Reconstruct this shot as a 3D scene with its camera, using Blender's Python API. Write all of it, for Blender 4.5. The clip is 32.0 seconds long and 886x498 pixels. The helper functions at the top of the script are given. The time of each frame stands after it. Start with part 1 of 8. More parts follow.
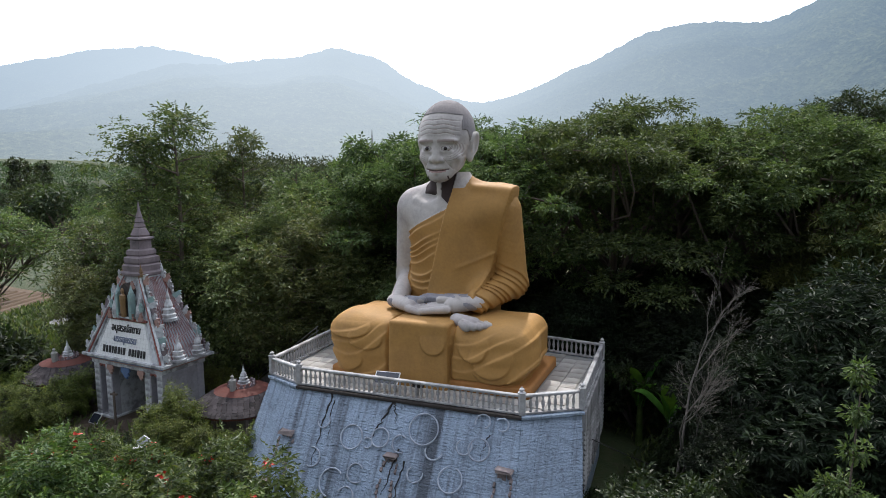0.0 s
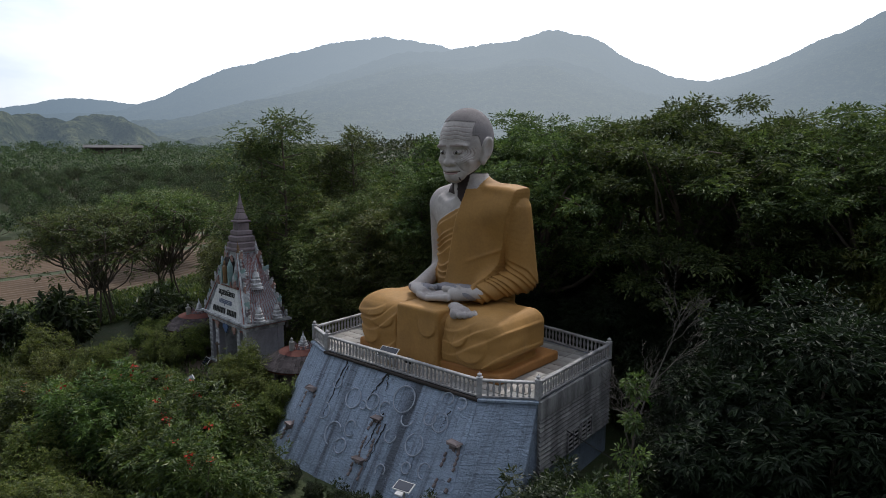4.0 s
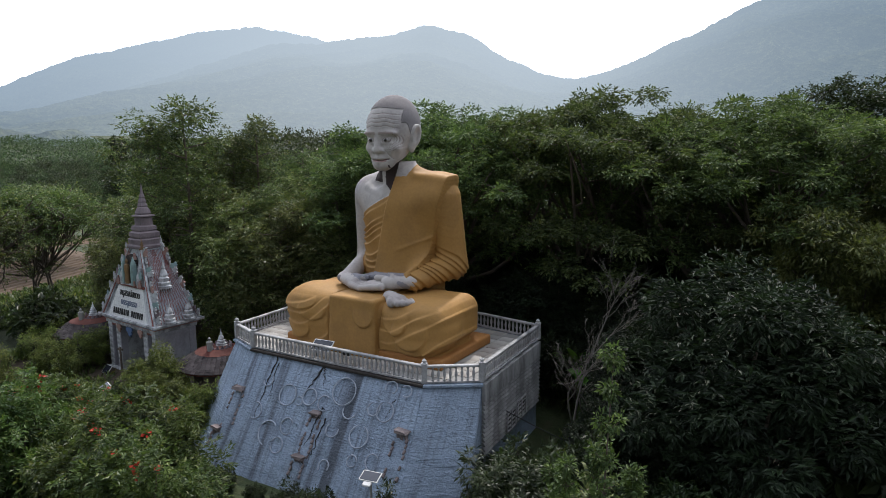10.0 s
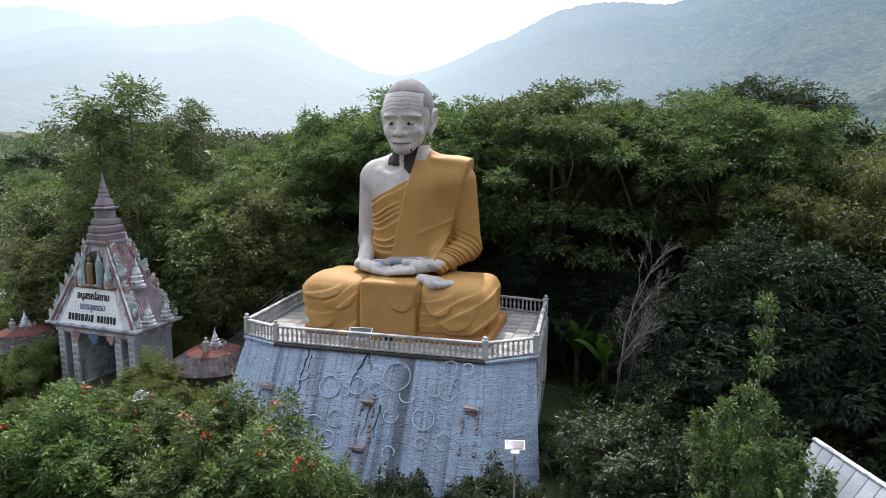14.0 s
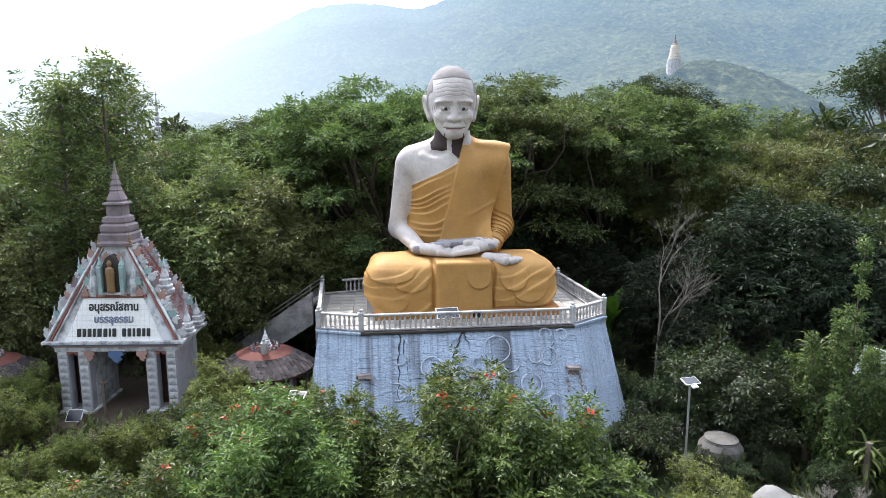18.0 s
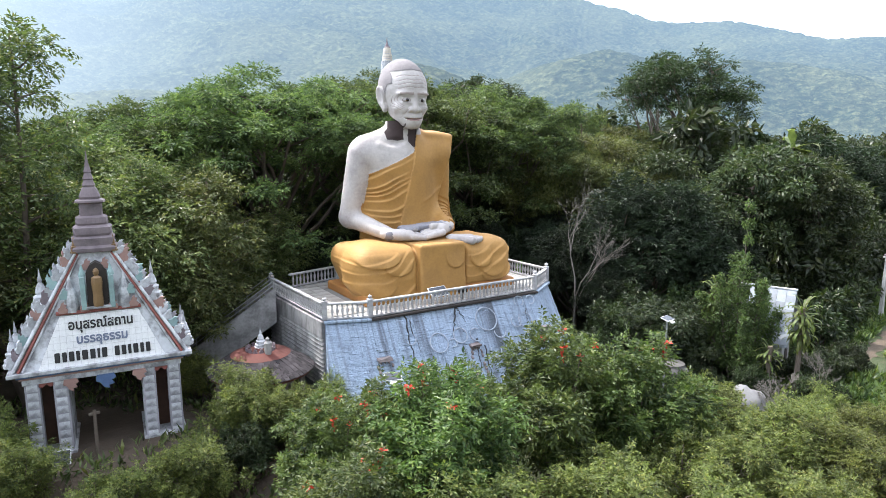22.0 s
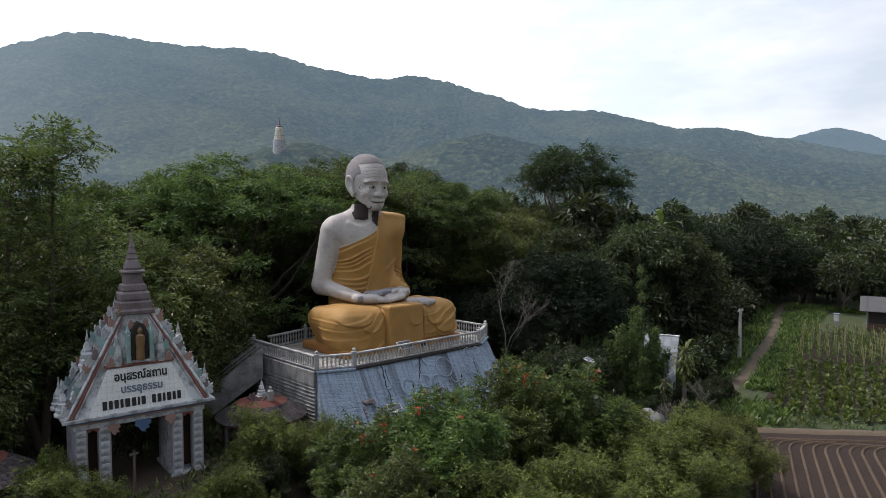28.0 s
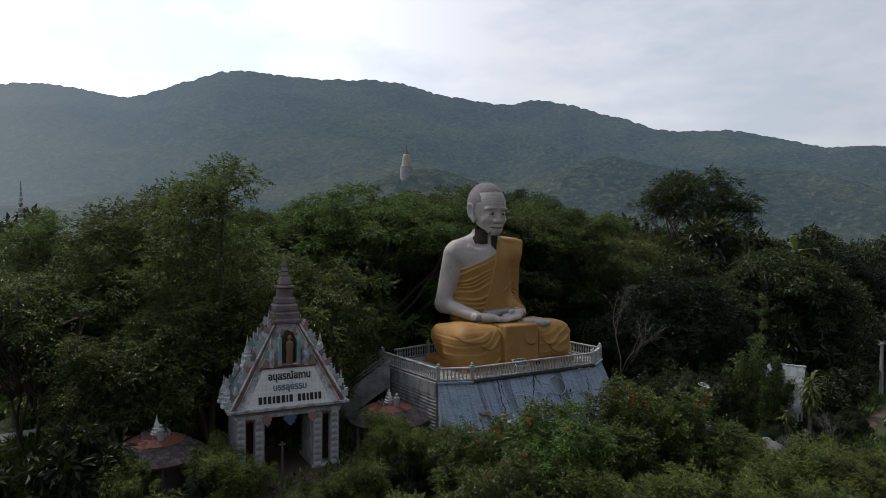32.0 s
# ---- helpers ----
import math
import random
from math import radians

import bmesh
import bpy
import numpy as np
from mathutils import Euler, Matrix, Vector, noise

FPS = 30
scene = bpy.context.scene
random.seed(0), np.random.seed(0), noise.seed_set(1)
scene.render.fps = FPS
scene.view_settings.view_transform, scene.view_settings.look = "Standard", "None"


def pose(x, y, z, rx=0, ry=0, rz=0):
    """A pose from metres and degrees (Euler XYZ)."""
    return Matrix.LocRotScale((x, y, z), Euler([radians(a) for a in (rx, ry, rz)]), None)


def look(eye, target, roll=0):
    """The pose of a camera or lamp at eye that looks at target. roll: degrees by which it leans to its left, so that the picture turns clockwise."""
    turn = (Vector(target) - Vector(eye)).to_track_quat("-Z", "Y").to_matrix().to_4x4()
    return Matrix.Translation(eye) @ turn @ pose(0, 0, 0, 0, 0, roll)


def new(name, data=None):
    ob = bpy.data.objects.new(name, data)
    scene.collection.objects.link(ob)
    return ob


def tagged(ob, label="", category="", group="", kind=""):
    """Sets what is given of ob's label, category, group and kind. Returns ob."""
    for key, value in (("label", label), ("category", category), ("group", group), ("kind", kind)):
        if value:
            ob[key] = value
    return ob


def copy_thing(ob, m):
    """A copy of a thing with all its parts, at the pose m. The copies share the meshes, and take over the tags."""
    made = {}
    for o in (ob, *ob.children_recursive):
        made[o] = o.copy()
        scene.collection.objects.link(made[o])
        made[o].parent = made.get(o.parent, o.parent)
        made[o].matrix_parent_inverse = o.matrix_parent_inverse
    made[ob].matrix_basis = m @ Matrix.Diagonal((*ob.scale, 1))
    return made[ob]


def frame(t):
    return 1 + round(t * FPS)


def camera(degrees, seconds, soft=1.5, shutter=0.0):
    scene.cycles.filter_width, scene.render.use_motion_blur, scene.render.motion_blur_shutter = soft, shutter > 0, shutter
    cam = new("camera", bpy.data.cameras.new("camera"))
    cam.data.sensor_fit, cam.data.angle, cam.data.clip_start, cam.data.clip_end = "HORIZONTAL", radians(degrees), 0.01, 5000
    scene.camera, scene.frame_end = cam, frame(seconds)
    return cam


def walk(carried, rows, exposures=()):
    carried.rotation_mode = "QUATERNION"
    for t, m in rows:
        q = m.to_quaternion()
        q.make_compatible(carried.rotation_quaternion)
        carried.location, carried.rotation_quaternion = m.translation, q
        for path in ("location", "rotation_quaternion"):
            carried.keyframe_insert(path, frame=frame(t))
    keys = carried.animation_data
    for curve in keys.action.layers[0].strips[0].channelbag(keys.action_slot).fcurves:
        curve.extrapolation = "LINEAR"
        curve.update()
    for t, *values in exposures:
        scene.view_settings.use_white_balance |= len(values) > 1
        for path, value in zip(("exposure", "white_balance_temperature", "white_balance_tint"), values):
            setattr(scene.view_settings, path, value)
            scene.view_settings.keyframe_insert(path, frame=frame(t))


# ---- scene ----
cam = camera(69.2, 32.0, 0.6)
PATH = [
    (0, (9.698, -19.622, 13.012), (8.935, -17.790, 12.764), -0.4),
    (0.5, (10.602, -19.500, 13.070), (9.760, -17.704, 12.820), -0.2),
    (1, (11.609, -19.327, 13.136), (10.699, -17.565, 12.882), -0.2),
    (1.5, (12.668, -19.106, 13.196), (11.690, -17.381, 12.937), -0.1),
    (2, (13.808, -18.876, 13.301), (12.745, -17.204, 13.035), -0.1),
    (2.5, (14.906, -18.595, 13.435), (13.750, -16.986, 13.161), -0.1),
    (3, (16.015, -18.253, 13.578), (14.794, -16.694, 13.294), 0.1),
    (3.5, (17.057, -17.959, 13.716), (15.787, -16.442, 13.424), 0.1),
    (5.5, (20.058, -16.653, 13.948), (18.691, -15.226, 13.640), -0.1),
    (6, (20.091, -16.528, 13.886), (18.716, -15.108, 13.580), -0.1),
    (6.5, (20.019, -16.461, 13.781), (18.643, -15.042, 13.482), -0.0),
    (7, (19.865, -16.524, 13.740), (18.529, -15.066, 13.439), 0.1),
    (7.5, (19.616, -16.692, 13.753), (18.326, -15.195, 13.447), 0.2),
    (8, (19.215, -16.992, 13.749), (17.970, -15.458, 13.438), 0.1),
    (8.5, (18.688, -17.403, 13.708), (17.508, -15.819, 13.398), 0.2),
    (9, (17.945, -17.861, 13.614), (16.847, -16.218, 13.305), 0.1),
    (9.5, (17.179, -18.347, 13.590), (16.139, -16.667, 13.278), -0.0),
    (10, (16.325, -18.836, 13.517), (15.315, -17.139, 13.202), -0.1),
    (10.5, (15.514, -19.367, 13.406), (14.546, -17.645, 13.093), -0.0),
    (11, (14.578, -19.923, 13.324), (13.676, -18.166, 13.011), -0.0),
    (11.5, (13.677, -20.423, 13.275), (12.835, -18.637, 12.959), 0.0),
    (12, (12.726, -20.876, 13.217), (11.946, -19.062, 12.897), 0.0),
    (12.5, (11.832, -21.315, 13.159), (11.107, -19.479, 12.838), 0.0),
    (13, (10.853, -21.778, 13.096), (10.187, -19.919, 12.774), 0.2),
    (13.5, (9.845, -22.218, 13.053), (9.255, -20.335, 12.729), 0.2),
    (15.5, (4.685, -23.687, 12.753), (4.411, -21.733, 12.425), -0.1),
    (16, (3.017, -24.009, 12.681), (2.845, -22.043, 12.354), -0.2),
    (16.5, (1.347, -24.311, 12.637), (1.273, -22.340, 12.307), -0.1),
    (17, (-0.441, -24.534, 12.551), (-0.416, -22.561, 12.222), -0.2),
    (17.5, (-2.117, -24.717, 12.486), (-1.998, -22.748, 12.156), -0.1),
    (18, (-3.827, -24.840, 12.401), (-3.614, -22.879, 12.070), -0.1),
    (18.5, (-5.459, -24.850, 12.337), (-5.133, -22.905, 12.004), 0.0),
    (19, (-7.092, -24.775, 12.279), (-6.643, -22.855, 11.945), -0.1),
    (19.5, (-8.584, -24.534, 12.230), (-8.015, -22.645, 11.896), -0.1),
    (20, (-10.157, -24.242, 12.199), (-9.474, -22.392, 11.866), -0.1),
    (20.5, (-11.542, -23.951, 12.166), (-10.767, -22.138, 11.831), -0.2),
    (21, (-12.908, -23.574, 12.124), (-12.029, -21.809, 11.788), -0.2),
    (21.5, (-14.102, -23.203, 12.079), (-13.141, -21.481, 11.741), -0.1),
    (22, (-15.191, -22.797, 12.051), (-14.146, -21.126, 11.712), -0.1),
    (22.5, (-16.105, -22.455, 12.001), (-14.991, -20.829, 11.663), -0.1),
    (23, (-16.927, -22.113, 12.011), (-15.769, -20.514, 11.690), -0.1),
    (23.5, (-17.553, -21.906, 11.995), (-16.357, -20.330, 11.699), -0.0),
    (24, (-18.060, -21.853, 12.024), (-16.807, -20.318, 11.751), -0.0),
    (24.5, (-18.484, -21.980, 12.058), (-17.201, -20.467, 11.808), -0.1),
    (25, (-18.919, -22.203, 12.087), (-17.614, -20.705, 11.863), -0.1),
    (25.5, (-19.320, -22.556, 12.142), (-18.004, -21.064, 11.938), -0.0),
    (27.5, (-21.260, -24.866, 12.261), (-19.921, -23.385, 12.134), 0.0),
    (28, (-21.760, -25.518, 12.257), (-20.418, -24.038, 12.151), 0.0),
    (28.5, (-22.145, -26.099, 12.268), (-20.803, -24.619, 12.180), 0.0),
    (29, (-22.508, -26.599, 12.289), (-21.163, -25.120, 12.221), 0.1),
    (29.5, (-22.783, -27.041, 12.335), (-21.438, -25.562, 12.282), 0.2),
    (30, (-23.087, -27.354, 12.328), (-21.745, -25.871, 12.287), 0.2),
    (30.5, (-23.156, -27.514, 12.342), (-21.882, -25.973, 12.303), 0.3),
    (31, (-23.103, -27.546, 12.370), (-21.886, -25.960, 12.332), 0.4),
    (31.5, (-23.066, -27.531, 12.357), (-21.922, -25.891, 12.321), 0.4),
    (32, (-23.007, -27.572, 12.305), (-21.967, -25.864, 12.272), 0.4),
]
EXPOSURES = [(t, s, 6200 if t < 25 else 6400, 12.5) for t, s in ((0, -.3), (3, -.9), (5.5, -1.4), (7, -1.4), (9, -.9), (12, -.15), (15.5, .35), (18, .65), (21, .85), (24, .6), (26, -.08), (28, -.75), (30, -1.25), (32, -1.53))]
walk(cam, [(t, look(eye, target, roll)) for t, eye, target, roll in PATH], EXPOSURES)

# ---- light: hazy late sun behind the statue, bright thin cloud ----
SUN_AZ, SUN_EL = 110.5, 56.0
world = bpy.data.worlds.new("sky")
scene.world = world
world.use_nodes = True
wt = world.node_tree
wt.nodes.clear()
w_out = wt.nodes.new("ShaderNodeOutputWorld")
w_bg = wt.nodes.new("ShaderNodeBackground")
w_sky = wt.nodes.new("ShaderNodeTexSky")
w_sky.sky_type, w_sky.sun_disc = "NISHITA", False
w_sky.sun_elevation, w_sky.sun_rotation = radians(SUN_EL), radians(90 - SUN_AZ)
w_sky.air_density, w_sky.dust_density, w_sky.altitude = 1.0, 3.0, 300
w_gain = wt.nodes.new("ShaderNodeVectorMath")
w_gain.operation = "SCALE"
w_gain.inputs["Scale"].default_value = 0.11
w_tc = wt.nodes.new("ShaderNodeTexCoord")
w_map = wt.nodes.new("ShaderNodeMapping")
w_map.inputs["Scale"].default_value = (1.6, 1.6, 5.0)
w_noise = wt.nodes.new("ShaderNodeTexNoise")
w_noise.inputs["Scale"].default_value = 1.9
w_noise.inputs["Detail"].default_value = 7.0
w_noise.inputs["Roughness"].default_value = 0.55
w_ramp = wt.nodes.new("ShaderNodeValToRGB")
w_ramp.color_ramp.elements[0].position, w_ramp.color_ramp.elements[0].color = 0.40, (0.74, 0.80, 0.87, 1)
w_ramp.color_ramp.elements[1].position, w_ramp.color_ramp.elements[1].color = 0.60, (1.02, 1.03, 1.04, 1)
w_mix = wt.nodes.new("ShaderNodeMix")
w_mix.data_type = "RGBA"
w_mix.inputs["Factor"].default_value = 0.72
wt.links.new(w_sky.outputs["Color"], w_gain.inputs[0])
wt.links.new(w_tc.outputs["Generated"], w_map.inputs["Vector"])
wt.links.new(w_map.outputs["Vector"], w_noise.inputs["Vector"])
wt.links.new(w_noise.outputs["Fac"], w_ramp.inputs["Fac"])
wt.links.new(w_gain.outputs["Vector"], w_mix.inputs["A"])
wt.links.new(w_ramp.outputs["Color"], w_mix.inputs["B"])
# thin cloud glows towards the sun and dims away from it
w_dot = wt.nodes.new("ShaderNodeVectorMath")
w_dot.operation = "DOT_PRODUCT"
w_dot.inputs[1].default_value = (math.cos(radians(SUN_AZ)), math.sin(radians(SUN_AZ)), 0.25)
wt.links.new(w_tc.outputs["Generated"], w_dot.inputs[0])
w_glow = wt.nodes.new("ShaderNodeMapRange")
w_glow.interpolation_type = "SMOOTHSTEP"
for key, value in (("From Min", -0.9), ("From Max", 0.5), ("To Min", 0.75), ("To Max", 2.6)):
    w_glow.inputs[key].default_value = value
wt.links.new(w_dot.outputs["Value"], w_glow.inputs["Value"])
w_flare = wt.nodes.new("ShaderNodeMapRange")
w_flare.interpolation_type = "SMOOTHSTEP"
for key, value in (("From Min", 0.5), ("From Max", 0.95), ("To Min", 0.0), ("To Max", 1.5)):
    w_flare.inputs[key].default_value = value
wt.links.new(w_dot.outputs["Value"], w_flare.inputs["Value"])
w_sum = wt.nodes.new("ShaderNodeMath")
wt.links.new(w_glow.outputs["Result"], w_sum.inputs[0])
wt.links.new(w_flare.outputs["Result"], w_sum.inputs[1])
wt.links.new(w_sum.outputs[0], w_bg.inputs["Strength"])
wt.links.new(w_mix.outputs["Result"], w_bg.inputs["Color"])
wt.links.new(w_bg.outputs["Background"], w_out.inputs["Surface"])

sun = new("sun", bpy.data.lights.new("sun", "SUN"))
sun.data.energy, sun.data.angle, sun.data.color = 4.4, radians(0.8), (1.0, 0.93, 0.82)
sun_from = Vector((math.cos(radians(SUN_AZ)) * math.cos(radians(SUN_EL)), math.sin(radians(SUN_AZ)) * math.cos(radians(SUN_EL)), math.sin(radians(SUN_EL))))
sun.matrix_world = look(sun_from * 100, (0, 0, 0))


# ---- materials ----
def nodes_of(name):
    m = bpy.data.materials.new(name)
    m.use_nodes = True
    t = m.node_tree
    return m, t, t.nodes["Principled BSDF"], t.nodes["Material Output"]


def noise_node(t, scale, detail=4.0, rough=0.55, stretch=(1, 1, 1), coords="Object"):
    tc = t.nodes.new("ShaderNodeTexCoord")
    mp = t.nodes.new("ShaderNodeMapping")
    mp.inputs["Scale"].default_value = stretch
    n = t.nodes.new("ShaderNodeTexNoise")
    n.inputs["Scale"].default_value, n.inputs["Detail"].default_value, n.inputs["Roughness"].default_value = scale, detail, rough
    t.links.new(tc.outputs[coords], mp.inputs["Vector"])
    t.links.new(mp.outputs["Vector"], n.inputs["Vector"])
    return n.outputs["Fac"]


def ramp_node(t, fac, *stops):
    r = t.nodes.new("ShaderNodeValToRGB")
    while len(r.color_ramp.elements) < len(stops):
        r.color_ramp.elements.new(0.5)
    for e, (p, c) in zip(r.color_ramp.elements, stops):
        e.position, e.color = p, (*c, 1)
    t.links.new(fac, r.inputs["Fac"])
    return r.outputs["Color"]


def mix_node(t, fac, a, b, blend="MIX"):
    m = t.nodes.new("ShaderNodeMix")
    m.data_type, m.blend_type = "RGBA", blend
    for key, v in (("Factor", fac), ("A", a), ("B", b)):
        if isinstance(v, (int, float)):
            m.inputs[key].default_value = v
        elif isinstance(v, tuple):
            m.inputs[key].default_value = (*v, 1)
        else:
            t.links.new(v, m.inputs[key])
    return m.outputs["Result"]


def math_node(t, op, a, b=0.0):
    m = t.nodes.new("ShaderNodeMath")
    m.operation = op
    for i, v in enumerate((a, b)):
        if isinstance(v, (int, float)):
            m.inputs[i].default_value = v
        else:
            t.links.new(v, m.inputs[i])
    return m.outputs[0]


def bump_node(t, bsdf, fac, strength, dist=0.02):
    b = t.nodes.new("ShaderNodeBump")
    b.inputs["Strength"].default_value, b.inputs["Distance"].default_value = strength, dist
    t.links.new(fac, b.inputs["Height"])
    t.links.new(b.outputs["Normal"], bsdf.inputs["Normal"])


def worn(name, base, stain, rough=0.75, grain=14.0, patch=1.2, amount=0.5, bump=0.4, stretch=(1, 1, 1), spread=(0.42, 0.68), jitter=0.15, metal=0.0, dist=0.02):
    """Paint, plaster, stone or wood: base colour, stains of their own shape, fine grain and relief."""
    m, t, bsdf, _ = nodes_of(name)
    big = noise_node(t, patch, 6.0, 0.62, stretch)
    fine = noise_node(t, grain, 5.0, 0.6)
    col = ramp_node(t, big, (spread[0], base), (spread[1], tuple(b + (s - b) * amount for b, s in zip(base, stain))))
    col = mix_node(t, 0.35, col, ramp_node(t, fine, (0.3, tuple(c * 0.72 for c in base)), (0.7, tuple(min(1, c * 1.15) for c in base))))
    info = t.nodes.new("ShaderNodeObjectInfo")
    val = math_node(t, "MULTIPLY_ADD", info.outputs["Random"], jitter * 2)
    t.nodes[-1].inputs[2].default_value = 1 - jitter
    hsv = t.nodes.new("ShaderNodeHueSaturation")
    t.links.new(val, hsv.inputs["Value"])
    t.links.new(col, hsv.inputs["Color"])
    t.links.new(hsv.outputs["Color"], bsdf.inputs["Base Color"])
    bsdf.inputs["Roughness"].default_value, bsdf.inputs["Metallic"].default_value = rough, metal
    bump_node(t, bsdf, math_node(t, "ADD", fine, big), bump, dist)
    return m


def foliage(name, dark, light, yellow=None, gloss=0.44, through_light=0.30, clump=1.1):
    """Leaves: each its own tone, whole clumps older or younger, some yellowing; light shines through."""
    m, t, bsdf, out = nodes_of(name)
    geo = t.nodes.new("ShaderNodeNewGeometry")
    tuft = noise_node(t, clump, 3.0, 0.6)
    dark, light, yellow = (tuple(0.90 * (0.94 * c + 0.06 * (sum(k) / 3)) for c in k) if k else None for k in (dark, light, yellow))
    deep = tuple(0.6 * c for c in dark)
    young = tuple(1.35 * c for c in light)
    stops = [(0.0, deep), (0.45, dark), (0.85, light)]
    if yellow:
        stops.append((0.97, yellow))
    col = ramp_node(t, geo.outputs["Random Per Island"], *stops)
    col = mix_node(t, 0.55, col, ramp_node(t, tuft, (0.36, deep), (0.50, tuple((a + b) / 2 for a, b in zip(dark, light))), (0.64, young)))
    info = t.nodes.new("ShaderNodeObjectInfo")
    hsv = t.nodes.new("ShaderNodeHueSaturation")
    val = math_node(t, "MULTIPLY_ADD", info.outputs["Random"], 0.5)
    t.nodes[-1].inputs[2].default_value = 0.75
    hue = math_node(t, "MULTIPLY_ADD", info.outputs["Random"], 0.035)
    t.nodes[-1].inputs[2].default_value = 0.474
    t.links.new(val, hsv.inputs["Value"])
    t.links.new(hue, hsv.inputs["Hue"])
    t.links.new(col, hsv.inputs["Color"])
    t.links.new(hsv.outputs["Color"], bsdf.inputs["Base Color"])
    bsdf.inputs["Roughness"].default_value = gloss
    bsdf.inputs["Specular IOR Level"].default_value = 0.36
    tr = t.nodes.new("ShaderNodeBsdfTranslucent")
    warm = mix_node(t, 1.0, hsv.outputs["Color"], (1.4, 1.42, 0.8), "MULTIPLY")
    t.links.new(warm, tr.inputs["Color"])
    mx = t.nodes.new("ShaderNodeMixShader")
    mx.inputs["Fac"].default_value = through_light
    t.links.new(bsdf.outputs["BSDF"], mx.inputs[1])
    t.links.new(tr.outputs["BSDF"], mx.inputs[2])
    t.links.new(mx.outputs["Shader"], out.inputs["Surface"])
    return m


def plain(name, base, rough=0.6, metal=0.0, bump=0.15, grain=30.0):
    return worn(name, base, tuple(c * 0.55 for c in base), rough, grain, 3.0, 0.6, bump, metal=metal, jitter=0.06)


M_ROBE = worn("ochre_paint", (0.38, 0.205, 0.055), (0.20, 0.105, 0.032), 0.68, 9.0, 0.7, 0.75, 0.35, spread=(0.45, 0.70))
M_ROBE_BASE = worn("orange_brown_paint", (0.38, 0.17, 0.045), (0.2, 0.09, 0.025), 0.7, 9.0, 0.8, 0.6, 0.3)
M_SKIN = worn("chalk_white_paint", (0.47, 0.44, 0.425), (0.20, 0.175, 0.18), 0.65, 8.0, 0.9, 0.85, 0.35, spread=(0.44, 0.68))
M_SOOT = worn("weathered_grey_paint", (0.26, 0.26, 0.29), (0.08, 0.08, 0.10), 0.75, 9.0, 1.2, 0.8, 0.3)
M_HAIR = worn("grey_stipple_paint", (0.20, 0.185, 0.19), (0.09, 0.082, 0.086), 0.85, 26.0, 2.0, 0.5, 0.9)
M_LINE = plain("brown_line_paint", (0.15, 0.105, 0.10), 0.7)
M_BROW = plain("faded_brown_wash", (0.33, 0.275, 0.26), 0.7)
M_BEARD = plain("dark_hollow_paint", (0.04, 0.026, 0.026), 0.9)
M_IRIS = plain("black_gloss_paint", (0.02, 0.013, 0.012), 0.25)
M_EYEWHITE = plain("eye_white_paint", (0.34, 0.32, 0.31), 0.4)
M_LIP = plain("faded_lip_paint", (0.34, 0.22, 0.2), 0.5)


def limewash(name, base, grime):
    """Blue limewash over rough courses, run with dark rain streaks and worn patches."""
    m, t, bsdf, _ = nodes_of(name)
    streak = noise_node(t, 1.0, 4.0, 0.6, (1.15, 0.05, 0.06))
    thin = noise_node(t, 1.0, 4.0, 0.6, (5.5, 0.2, 0.22))
    patch = noise_node(t, 0.8, 7.0, 0.65)
    fine = noise_node(t, 9.0, 5.0, 0.65, (1, 1, 2.2))
    col = ramp_node(t, patch, (0.36, tuple(c * 0.66 for c in base)), (0.58, base))
    col = mix_node(t, 0.45, col, ramp_node(t, fine, (0.3, tuple(c * 0.6 for c in base)), (0.7, tuple(min(1.0, c * 1.22) for c in base))))
    col = mix_node(t, ramp_node(t, streak, (0.52, (0, 0, 0)), (0.64, (0.85, 0.85, 0.85))), col, grime)
    col = mix_node(t, ramp_node(t, thin, (0.53, (0, 0, 0)), (0.68, (0.6, 0.6, 0.6))), col, grime)
    blot = noise_node(t, 2.6, 6.0, 0.7)
    col = mix_node(t, ramp_node(t, blot, (0.57, (0, 0, 0)), (0.70, (0.6, 0.6, 0.6))), col, grime)
    col = mix_node(t, ramp_node(t, blot, (0.28, (0.55, 0.55, 0.55)), (0.40, (0, 0, 0))), col, tuple(min(1.0, c * 1.35 + 0.05) for c in base))
    t.links.new(col, bsdf.inputs["Base Color"])
    bsdf.inputs["Roughness"].default_value = 0.85
    bump_node(t, bsdf, math_node(t, "ADD", fine, patch), 1.0, 0.06)
    return m


M_BLUEWALL = limewash("pale_blue_limewash", (0.36, 0.45, 0.58), (0.085, 0.095, 0.115))
M_RELIEF = worn("raised_pale_limewash", (0.44, 0.49, 0.58), (0.16, 0.18, 0.22), 0.9, 10.0, 1.5, 0.7, 0.6)
M_JOINT = plain("pale_tile_grout", (0.52, 0.53, 0.55), 0.6)
M_PARAPET = worn("mottled_grey_render", (0.30, 0.30, 0.30), (0.07, 0.07, 0.07), 0.9, 9.0, 2.2, 0.9, 0.8, spread=(0.38, 0.62))
M_RAIL = worn("stained_white_rail_paint", (0.44, 0.44, 0.45), (0.09, 0.09, 0.09), 0.8, 12.0, 1.8, 0.85, 0.4, spread=(0.40, 0.62))
M_SIDEWALL = worn("weathered_cream_render", (0.40, 0.40, 0.40), (0.05, 0.05, 0.05), 0.85, 8.0, 1.3, 0.95, 0.6, (1, 1, 0.35), spread=(0.40, 0.60))
M_CREAM = worn("cream_plaster", (0.62, 0.56, 0.48), (0.3, 0.26, 0.22), 0.8, 2.0, 0.4, 0.7, 0.3)
